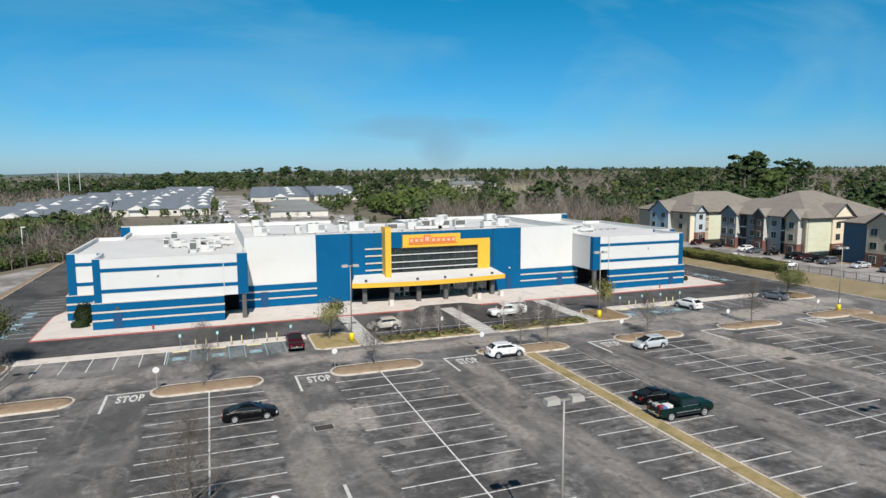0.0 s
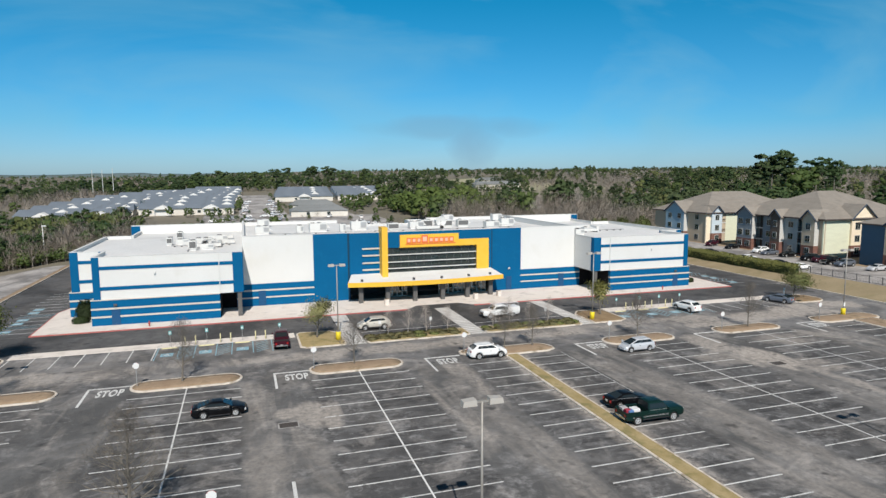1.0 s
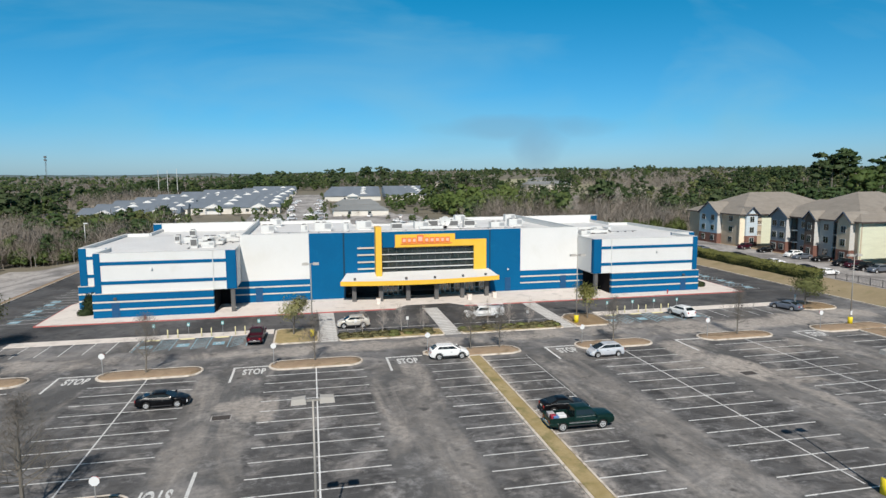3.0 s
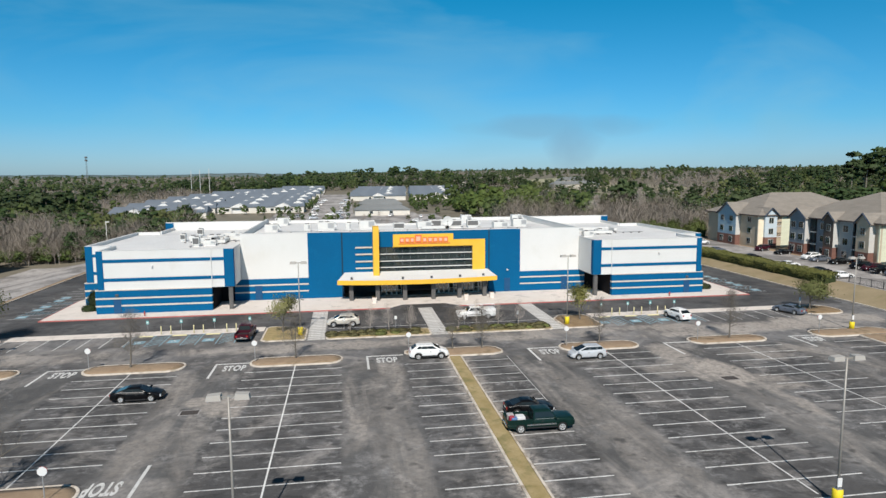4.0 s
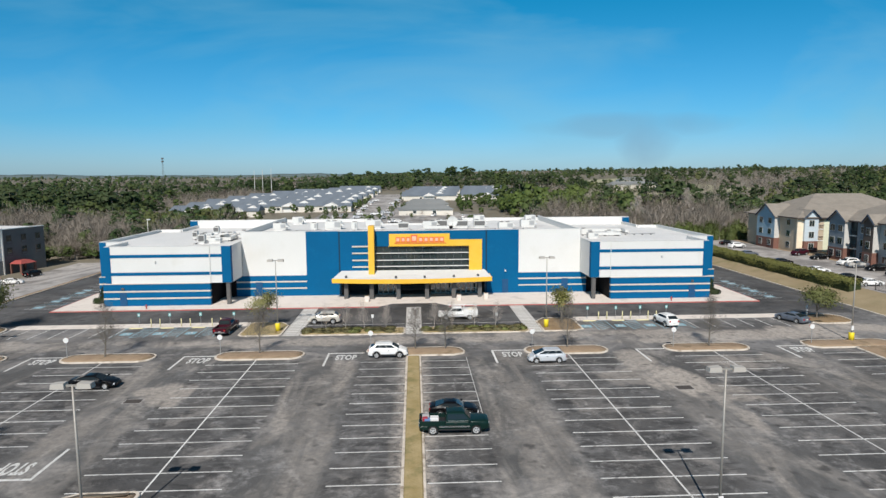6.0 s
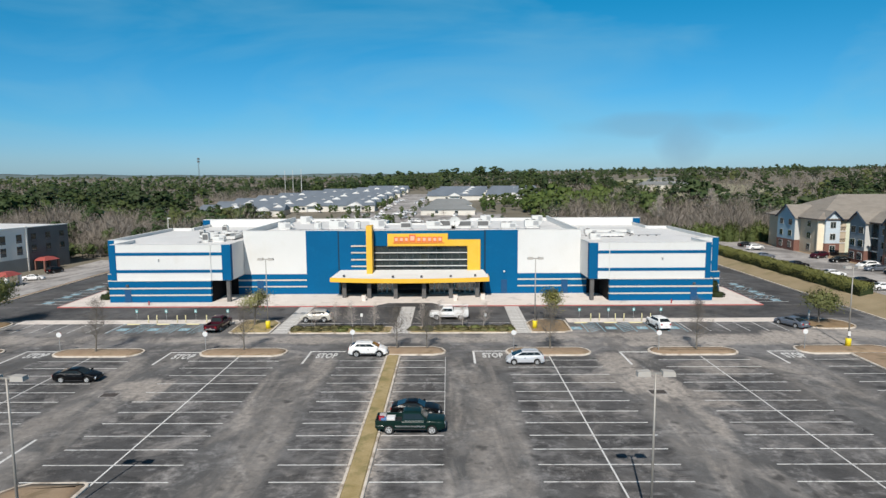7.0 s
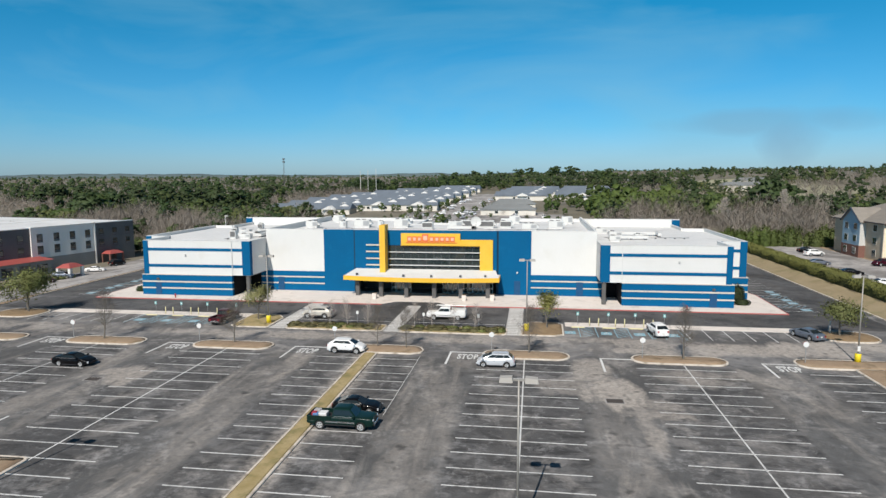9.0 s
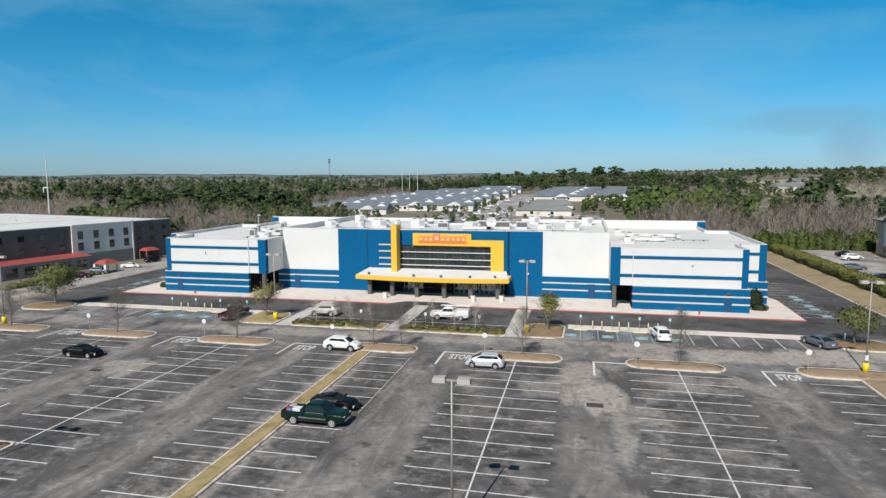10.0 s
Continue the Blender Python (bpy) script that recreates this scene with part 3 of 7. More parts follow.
def lettering(text, height, mat, depth=0.006, spacing=1.0):
    cu = bpy.data.curves.new("lettering", "FONT")
    cu.body, cu.size, cu.extrude, cu.offset, cu.space_character = text, height / 0.70, depth / 2, 0.085, spacing
    cu.align_x, cu.align_y = "CENTER", "CENTER"
    ob = bpy.data.objects.new("lettering", cu)
    me = bpy.data.meshes.new_from_object(ob)
    bpy.data.objects.remove(ob)
    me.materials.clear()
    me.materials.append(mat)
    return me


stop_word = lettering("STOP", 1.55, PAINT_WHITE, 0.006, 1.12)


def stop_marking(x, y, turn=0, text=True):
    """A stop line with its side line and the word, painted on the lane: (x, y) is the corner of the lines."""
    root = tagged(new("stop_marking", MB().box(-0.13, 4.4, -0.15, 0.15, 0, 0.006).mesh("stop_line", PAINT_WHITE)), "white painted stop line with the word STOP" if text else "white painted stop line on the asphalt", "road marking", kind="structure")
    root.matrix_world = at(x, y, ZP, turn)
    part("side_line", MB().box(-0.13, 0.13, -5.2, -0.16, 0, 0.006), PAINT_WHITE, root)
    if text:
        w = part("word", stop_word, None, root)
        w.matrix_local = at(2.3, -1.9, 0.004) @ Matrix.Diagonal((0.44, 1.22, 1, 1))


for x, y, tx in ((-10.6, 69.2, 1), (8.1, 68.6, 1), (25.8, 68.8, 1), (46.3, 68.8, 1), (64.6, 68.2, 0), (83.1, 68.4, 1)):
    stop_marking(x, y, 0, tx)
stop_marking(8.2, 37.2, 180)

# accessible bays: blue lines, hatching, symbols' panels and wheel stops
hatch_line = MB().box(-0.06, 0.06, -2.9, 2.9, 0, 0.006).mesh("painted_line", PAINT_BLUE)
hatch_bar = MB().box(-1.05, 1.05, -0.06, 0.06, 0, 0.006).mesh("painted_line", PAINT_BLUE)
panel = MB().box(-0.75, 0.75, -0.75, 0.75, 0, 0.006).mesh("painted_panel", PAINT_BLUE)
sym = MB().add([(0.35 * math.cos(a) * s, 0.35 * math.sin(a) * s - 0.1, 0.008) for s in (1.0, 0.7) for a in np.linspace(0, 6.283, 13)[:12]],
               [(i, (i + 1) % 12, 12 + (i + 1) % 12, 12 + i) for i in range(12)]).box(-0.06, 0.06, 0.1, 0.6, 0, 0.008).mesh("painted_symbol", PAINT_WHITE)


def bay_mark(me, x, y, turn=0, z=0.002):
    part(me.name.split(".")[0], me, None, lot).matrix_world = at(x, y, z, turn)


for x0, s in ((-5.6, 1), (78.0 - 1.0, -1)):
    x = x0
    for k, w in enumerate((2.6, 1.9, 2.6, 1.9, 2.6, 2.4, 2.6)):
        bay_mark(hatch_line, x, 81.3)
        if k % 2 == 0:
            bay_mark(panel, x + s * w / 2, 80.6)
            bay_mark(sym, x + s * w / 2, 80.6, 0, 0.009)
        else:
            for q in range(6):
                bay_mark(hatch_bar, x + s * w / 2, 79.2 + 0.85 * q, 40)
        x += s * w

# side bays, east and west of the building
for sx, xo, xi in ((-1, -29.4, -23.9), (1, 102.2, 96.7)):
    for k in range(13):
        y = 99.0 + 2.7 * k
        part("painted_line", MB().box(min(xo, xi), max(xo, xi), -0.05, 0.05, 0, 0.006), PAINT_WHITE, lot).matrix_world = at(0, y, 0.002)
        if k in (0, 2, 3, 5, 6):
            bay_mark(panel, (xo + xi) / 2 + sx * 1.2, y + 1.35)
            bay_mark(sym, (xo + xi) / 2 + sx * 1.2, y + 1.35, 90, 0.009)
        elif k in (1, 4):
            for q in range(5):
                bay_mark(hatch_bar, min(xo, xi) + 0.8 + 1.0 * q, y + 1.35, 50)

# ladder crossings before the doors
cross_bar = MB().box(-1.15, 1.15, -0.22, 0.22, 0, 0.006).mesh("painted_bar", PAINT_WHITE)
for x in (19.2, 36.4, 53.8):
    crossing = tagged(new("crossing", MB().box(-1.2, 1.2, -9.2, 9.2, 0, 0.004).mesh("crossing", surf("worn_crossing", (0.40, 0.38, 0.355), (0.48, 0.455, 0.425), 0.5, 7, 0.85, 0.1) if x < 20 else bpy.data.materials["worn_crossing"])), "pale ladder crossing leading to the entrance", "road marking", kind="structure")
    crossing.matrix_world = at(x, 87.0, 0.008)
    for k in range(18):
        part("painted_bar", cross_bar, None, crossing).matrix_local = at(0, -8.6 + 1.0 * k, 0.005)
for x0, x1 in ((20.7, 35.0), (37.8, 52.4)):
    part("painted_line", MB().box(x0, x1, 83.9, 84.02, 0.009, 0.015), PAINT_WHITE, lot)
setting("drop_kerb_ramp", MB().prism([(30.6, 95.98), (42.4, 95.98), (40.2, 98.3), (32.8, 98.3)], 0.0, 0.166), ASPHALT_ROAD, "dark asphalt ramp at the dropped kerb", "pavement")
# repaired patches and gully grates
GRATE = plain("rusted_grate", (0.07, 0.06, 0.055), 0.8)
for x, y in ((8.6, 53.2), (64.5, 53.7)):
    gr = tagged(new("drain_grate", MB().box(-0.92, 0.92, -0.66, 0.66, 0.002, 0.010).mesh("frame", ASPHALT_FAR)), "dark square drain grate set in the asphalt", "drain", kind="structure")
    gr.matrix_world = at(x, y)
    part("pit", MB().box(-0.8, 0.8, -0.54, 0.54, 0.010, 0.014), BLACK, gr)
    for k in range(8):
        part("bar", MB().box(-0.8, 0.8, -0.035, 0.035, 0.014, 0.03), GRATE, gr).matrix_local = at(0, -0.47 + 0.134 * k)

# ---- the cinema ----
YW, YM, ZW, ZM = 99.9, 107.1, 10.35, 12.05
cinema = thing("cinema", "wide white and blue cinema with a yellow entrance", "building", at(AX, YM, 0.16))
CI = Matrix.Translation((-AX, -YM, -0.16))


def cpart(name, mb, mat, label="", parent=None):
    """A part of the cinema given in the world's metres."""
    ob = part(name, mb, mat, parent or cinema, label)
    ob.matrix_local = CI if parent is None else Matrix.Identity(4)
    return ob


def mir(x0, x1, s):
    return (x0, x1) if s < 0 else (2 * AX - x1, 2 * AX - x0)


# main hall: side walls that rise past the roof deck, with a metal cap
for a0, a1 in ((5.1, 5.45), (67.35, 67.7)):
    cpart("wall", MB().box(a0, a1, YM + 0.35, 146.0, 0.16, ZM), WALL_WHITE)
    cpart("parapet_cap", MB().box(a0 - 0.04, a1 + 0.04, YM + 0.39, 146.0, ZM, ZM + 0.06), WALL_WHITE)
cpart("roof", MB().box(5.45, 67.35, YM + 0.35, 134.0, 10.7, 11.0), ROOF_WHITE)
for a0, a1 in ((5.45, 26.5), (48.5, 67.35)):
    cpart("roof", MB().box(a0, a1, 134.0, 146.0, 10.7, 11.0), ROOF_WHITE)
cpart("wall", MB().box(26.5, 48.5, 134.0, 134.3, 9.2, 11.12), WALL_WHITE)
for a0, a1, z0, z1 in ((5.1, 23.0, 0.16, ZM), (49.8, 67.7, 0.16, ZM), (23.0, 29.4, 4.6, ZM), (46.75, 49.8, 4.6, ZM), (29.4, 46.75, 9.2, ZM)):
    cpart("wall", MB().box(a0, a1, YM, YM + 0.35, z0, z1), WALL_WHITE)
cpart("parapet_cap", MB().box(5.06, 67.74, YM - 0.04, YM + 0.39, ZM, ZM + 0.06), WALL_WHITE)
# back halls: a tall front wall, a lower roof behind it
for a0, a1 in ((-17.6, 26.5), (48.5, 90.4)):
    cpart("wall", MB().box(a0, a1, 146.0, 146.4, 0.16, 11.6), WALL_WHITE)
    cpart("parapet_cap", MB().box(a0 - 0.04, a1 + 0.04, 145.96, 146.44, 11.6, 11.66), WALL_WHITE)
    for e0 in (a0, a1 - 0.35):
        cpart("wall", MB().box(e0, e0 + 0.35, 146.4, 168.0, 0.16, 9.75), WALL_WHITE)
    cpart("wall", MB().box(a0 + 0.35, a1 - 0.35, 167.65, 168.0, 0.16, 9.75), WALL_WHITE)
    cpart("roof", MB().box(a0 + 0.35, a1 - 0.35, 146.4, 167.65, 9.2, 9.5), ROOF_WHITE)
cpart("wall", MB().box(26.5, 48.5, 160.0, 160.35, 0.16, 9.4), WALL_WHITE)
cpart("roof", MB().box(26.5, 48.5, 134.3, 160.0, 8.9, 9.2), ROOF_WHITE)
for s in (-1, 1):
    # wing: upper box, which overhangs a recess at its inner corner
    a, b = mir(-16.0, 5.06, s)
    out_y, in_y = 108.0, YM
    up = [(a, b, YW, YW + 0.35), (a, a + 0.35, YW + 0.35, out_y if s < 0 else in_y), (b - 0.35, b, YW + 0.35, in_y if s < 0 else out_y)]
    r0, r1 = mir(-16.0, -15.65, s)
    up.append((r0, r1, 135.35, 146))
    for q in up:
        cpart("wall", MB().box(*q, 4.0, ZW), WALL_WHITE)
        cpart("parapet_cap", MB().box(q[0] - 0.04, q[1] + 0.04, q[2] - 0.04, q[3] + 0.04, ZW, ZW + 0.06), WALL_WHITE)
    cpart("roof", MB().box(a + 0.35, b - 0.35, YW + 0.35, YM + 0.0, 9.5, 9.8), ROOF_WHITE)
    i0, i1 = mir(-16.0, 5.05, s)
    cpart("roof", MB().box(i0 + 0.35, i1, YM, 146, 9.5, 9.8), ROOF_WHITE)
    # soffit over the recess
    q0, q1 = mir(1.5, 5.06, s)
    cpart("soffit", MB().box(q0, q1, YW + 0.35, YM, 3.9, 4.0), GREY_COLUMN)
    # linings added inside the recess, coloured near black in place of its shade
    q0, q1 = mir(1.54, 1.62, s)
    cpart("recess_lining", MB().box(q0, q1, YW + 0.4, YM - 0.2, 0.162, 3.89), RECESS_SHADE, "near-black lining that deepens the shade of the corner recess")
    q0, q1 = mir(1.54, 3.9, s)
    cpart("recess_lining", MB().box(q0, q1, YM - 0.2, YM - 0.06, 0.162, 3.89), RECESS_SHADE, "near-black lining that deepens the shade of the corner recess")
    # lower blue storey, a hand proud of the upper one
    l0, l1 = mir(-16.45, 1.5, s)
    cpart("base_wall", MB().box(l0, l1, YW - 0.25, YM, 0.16, 3.92), WALL_BLUE)
    for z0, z1 in ((3.92, 4.04), (2.53, 2.80), (1.32, 1.58)):
        cpart("stripe", MB().box(l0 - 0.03, l1 + 0.03, YW - 0.29, YM, z0, z1), WALL_CREAM)
    # blue pilasters and bands on the white
    for p0, p1 in ((-16.06, -15.1), (3.55, 5.1)):
        c0, c1 = mir(p0, p1, s)
        cpart("pilaster", MB().box(c0, c1, YW - 0.10, YW + 0.9, 4.04, ZW - 0.02), WALL_BLUE)
    c0, c1 = mir(-15.1, 3.55, s)
    for z0, z1 in ((8.46, 8.97), (5.40, 5.92)):
        cpart("band", MB().box(c0, c1, YW - 0.07, YW - 0.002, z0, z1), WALL_BLUE)
    # column at the open corner
    c0, c1 = mir(4.1, 4.75, s)
    cpart("column", MB().soft(c0, c1, YW + 0.1, YW + 0.75, 0.16, 4.0), GREY_COLUMN)
    # door in the blue storey, with a lamp over it
    c0, c1 = mir(-13.75, -12.6, s)
    cpart("door", MB().soft(c0, c1, YW - 0.33, YW - 0.2, 0.17, 2.5, 0.02), DOOR_BLUE)
    c0, c1 = mir(-13.4, -12.95, s)
    cpart("wall_lamp", MB().soft(c0, c1, YW - 0.5, YW - 0.25, 3.0, 3.35), DARK_STEEL)
    c0, c1 = mir(-7.75, -7.5, s)
    cpart("wall_lamp", MB().soft(c0, c1, YW - 0.3, YW - 0.003, 7.6, 7.9), HVAC)
    # down pipe
    c0, c1 = mir(1.50, 1.62, s)
    cpart("down_pipe", MB().box(c0, c1, YW - 0.14, YW - 0.072, 4.05, ZW), HVAC)
    # outer block, set back
    o0, o1 = mir(-20.7, -16.0, s)
    yb = 108.0
    cpart("wall", MB().box(o0, o1, yb, yb + 0.35, 0.16, ZW), WALL_WHITE)
    e0, e1 = mir(-20.7, -20.35, s)
    cpart("wall", MB().box(e0, e1, yb + 0.35, 135, 0.16, ZW), WALL_WHITE)
    cpart("parapet_cap", MB().box(e0 - 0.04, e1 + 0.04, yb, 135, ZW, ZW + 0.06), WALL_WHITE)
    cpart("parapet_cap", MB().box(o0, o1, yb - 0.04, yb + 0.39, ZW, ZW + 0.07), WALL_WHITE)
    f0, f1 = mir(-20.35, -15.65, s)
    cpart("roof", MB().box(f0, f1, yb + 0.35, 135, 9.4, 9.78), ROOF_WHITE)
    cpart("wall", MB().box(o0, o1, 135, 135.35, 0.16, ZW + 0.02), WALL_WHITE)
    for p0, p1 in ((-20.75, -19.6), (-16.6, -16.02)):
        c0, c1 = mir(p0, p1, s)
        cpart("pilaster", MB().box(c0, c1, yb - 0.1, yb + 0.9, 4.04, ZW - 0.02), WALL_BLUE)
    c0, c1 = mir(-19.6, -16.6, s)
    for z0, z1 in ((8.46, 8.97), (5.40, 5.92)):
        cpart("band", MB().box(c0, c1, yb - 0.07, yb - 0.002, z0, z1), WALL_BLUE)
    c0, c1 = mir(-21.1, -16.02, s)
    cpart("base_wall", MB().box(c0, c1, yb - 0.25, 134, 0.16, 3.92), WALL_BLUE)
    for z0, z1 in ((3.92, 4.04), (2.53, 2.80), (1.32, 1.58)):
        c0, c1 = mir(-21.13, -16.03, s)
        cpart("stripe", MB().box(c0, c1, yb - 0.29, 134, z0, z1), WALL_CREAM)
    # blue corner of the back block
    c0, c1 = mir(-17.66, -15.9, s)
    cpart("pilaster", MB().box(c0, c1, 145.9, 147.5, 4, 11.45), WALL_BLUE)
    # main wall: blue storey with stripes, then the blue panel by the entrance
    l0, l1 = mir(5.06, 16.75, s)
    l0b, l1b = mir(1.5, 16.75, s)
    cpart("base_wall", MB().box(l0b, l1b, YM - 0.10, YM - 0.002, 0.16, 3.92), WALL_BLUE)
    for z0, z1 in ((2.68, 2.94), (1.46, 1.70)):
        cpart("stripe", MB().box(l0b, l1b, YM - 0.14, YM - 0.102, z0, z1), WALL_CREAM)
    c0, c1 = mir(7.4, 8.6, s)
    cpart("door", MB().soft(c0, c1, YM - 0.2, YM - 0.09, 0.17, 2.75, 0.02), DOOR_BLUE)
    l0, l1 = mir(16.75, 23.0, s)
    cpart("blue_panel", MB().box(l0, l1, YM - 0.16, YM - 0.002, 0.16, ZM - 0.02), WALL_BLUE)
    c0, c1 = mir(18.7, 19.8, s)
    if s > 0:
        cpart("door", MB().soft(c0, c1, YM - 0.26, YM - 0.15, 0.17, 2.75, 0.02), DOOR_BLUE)
        cpart("wall_lamp", MB().soft(c0 + 0.4, c0 + 0.7, YM - 0.45, YM - 0.16, 4.2, 4.5), HVAC)

# entrance bay, half a metre forward
YE = 106.55
c0, c1 = 23.0, 49.8
cpart("entrance_wall", MB().box(c0, 29.4, YE, YM - 0.002, 4.6, ZM), WALL_BLUE)
cpart("entrance_wall", MB().box(46.75, c1, YE, YM - 0.002, 4.6, ZM), WALL_BLUE)
cpart("entrance_wall", MB().box(29.4, 46.75, YE, YM - 0.002, 9.2, ZM), WALL_BLUE)
cpart("parapet_cap", MB().box(c0 - 0.05, c1 + 0.05, YE - 0.05, YM - 0.05, ZM, ZM + 0.09), HVAC)
# a narrow darker blue strip down each side of the bay
for x in (c0 - 0.32, c1 + 0.06):
    cpart("reveal", MB().box(x, x + 0.26, YM - 0.19, YM - 0.162, 0.2, ZM - 0.03), STRIP_BLUE, "narrow dark blue strip beside the entrance bay")
# yellow sign board with a bent frame
cpart("sign_board", MB().box(32.0, 43.1, YE - 0.45, YE - 0.002, 9.25, 11.5), YELLOW, "yellow board carrying the sign")
cpart("yellow_frame", MB().box(43.1, 49.1, YE - 0.40, YE - 0.002, 9.25, 10.37), YELLOW)
cpart("yellow_frame", MB().box(46.72, 49.1, YE - 0.40, YE - 0.002, 4.62, 9.25), YELLOW)
cpart("yellow_frame", MB().box(31.9, 46.72, YE - 0.30, YE - 0.002, 9.14, 9.25), YELLOW)
# the name on the board, as plain blocks
sx = 33.2
for w, h in ((0.95, 1.0), (0.9, 1.0), (0.85, 1.0), (1.35, 1.45), (0.95, 1.0), (0.95, 1.0), (0.95, 1.0), (0.9, 1.0), (0.95, 1.0)):
    block = cpart("sign_block", MB().box(sx, sx + w * 0.90, YE - 0.55, YE - 0.45, 9.98, 9.98 + h * 0.95), ORANGE)
    part("sign_face", MB().box(sx + w * 0.17, sx + w * 0.73, YE - 0.56, YE - 0.551, 9.98 + h * 0.95 * 0.20, 9.98 + h * 0.95 * 0.80), SIGN_PINK, block)
    sx += w + 0.03
cpart("sign_bar", MB().box(33.0, 42.5, YE - 0.53, YE - 0.45, 9.72, 9.84), ORANGE)
# glass front over the canopy: panes between mullions, bright rails across
glazing = cpart("window_wall", MB().box(29.4, 46.75, YE + 0.3, YE + 0.34, 4.6, 9.2), DARK_STEEL)
for k in range(12):
    x0 = 29.4 + 17.35 / 12 * k
    for z0, z1 in ((4.7, 5.35), (5.6, 6.5), (6.75, 7.8), (8.05, 9.15)):
        ob = part("pane", MB().box(x0 + 0.04, x0 + 17.35 / 12 - 0.04, YE + 0.24, YE + 0.27, z0, z1), DARK_GLASS, glazing)
for z in (5.35, 6.51, 7.81):
    part("rail", MB().box(29.4, 46.72, YE - 0.1, YE + 0.2, z + 0.05, z + 0.17), WALL_WHITE, glazing)
# the tall yellow fin with short cream bars beside it
cpart("fin", MB().box(28.3, 29.35, 104.3, YE + 0.5, 3.95, 13.1), YELLOW, "tall yellow fin rising past the roof")
for z in (5.32, 6.55, 7.86, 9.1):
    cpart("fin_bar", MB().box(25.2, 28.3, YE - 0.2, YE - 0.002, z, z + 0.25), WALL_CREAM)
# canopy, its front edge a shallow bow
def bow(x):
    return 102.45 - 1.6 * (1 - ((x - 36.2) / 14.2) ** 2)


arc = [22.0 + 28.4 * k / 20 for k in range(21)]
front = [(x, bow(x)) for x in arc]
canopy = cpart("canopy", MB().prism(front + [(50.4, 106.5), (23.0, 106.5)], 3.7, 3.95), WALL_WHITE, "white-topped canopy with a bowed yellow edge")
part("fascia", MB().prism([(x, y - 0.1) for x, y in front] + front[::-1], 3.2, 3.98), YELLOW, canopy)
part("fascia", MB().box(50.4, 50.5, 102.4, 106.4, 3.2, 3.98), YELLOW, canopy)
part("fascia", MB().prism([(21.9, 102.4), (22.0, 102.4), (23.0, 106.4), (22.88, 106.4)], 3.2, 3.98), YELLOW, canopy)
part("soffit", MB().prism([(x, y + 0.05) for x, y in front] + [(50.3, 106.45), (23.0, 106.45)], 3.5, 3.68), GREY_COLUMN, canopy)
part("sloped_deck", MB().add([(x, y + 0.1, 3.96) for x, y in front] + [(49.6, 106.5, 4.75), (23.2, 106.5, 4.75)], [tuple(range(21)) + (21, 22)]), WALL_WHITE, canopy)
for x in (24.4, 33.3, 38.4, 43.6, 48.0):
    part("flood_lamp", MB().soft(x - 0.2, x + 0.2, bow(x) + 0.6, bow(x) + 0.95, 4.05, 4.45), DARK_STEEL, canopy)
for x in (24.3, 28.9, 33.7, 38.8, 43.6, 48.4):
    cpart("column", MB().soft(x - 0.36, x + 0.36, bow(x) + 1.2, bow(x) + 1.92, 0.16, 3.5), GREY_COLUMN)
# doors and glazing under the canopy, in a lobby set back
LOBBY = plain("dark_lobby_wall", (0.035, 0.035, 0.04), 0.7)
cpart("lobby_wall", MB().box(23.0, 49.8, YM + 4.0, YM + 4.2, 0.16, 4.6), LOBBY)
cpart("lobby_wall", MB().box(23.0, 23.2, YM + 0.35, YM + 4.0, 0.16, 4.6), LOBBY)
cpart("lobby_wall", MB().box(49.6, 49.8, YM + 0.35, YM + 4.0, 0.16, 4.6), LOBBY)
cpart("lobby_ceiling", MB().box(23.2, 49.6, YM - 0.1, YM + 4.0, 4.3, 4.58), LOBBY)
cpart("lobby_floor", MB().box(23.2, 49.6, YM - 0.2, YM + 4.0, 0.10, 0.168), GREY_COLUMN)
DOOR_FRAME = plain("pale_door_frame", (0.78, 0.78, 0.76), 0.4)
for x0, n in ((29.8, 4), (39.6, 10)):
    for k in range(n):
        d = cpart("entrance_door", MB().box(x0 + 0.95 * k, x0 + 0.95 * k + 0.9, YM + 0.45, YM + 0.51, 0.17, 3.2), DOOR_FRAME)
        for z0, z1 in ((0.25, 1.05), (1.15, 2.05), (2.15, 3.1)):
            part("pane", MB().box(x0 + 0.95 * k + 0.08, x0 + 0.95 * k + 0.82, YM + 0.41, YM + 0.45, z0, z1), DARK_GLASS, d)


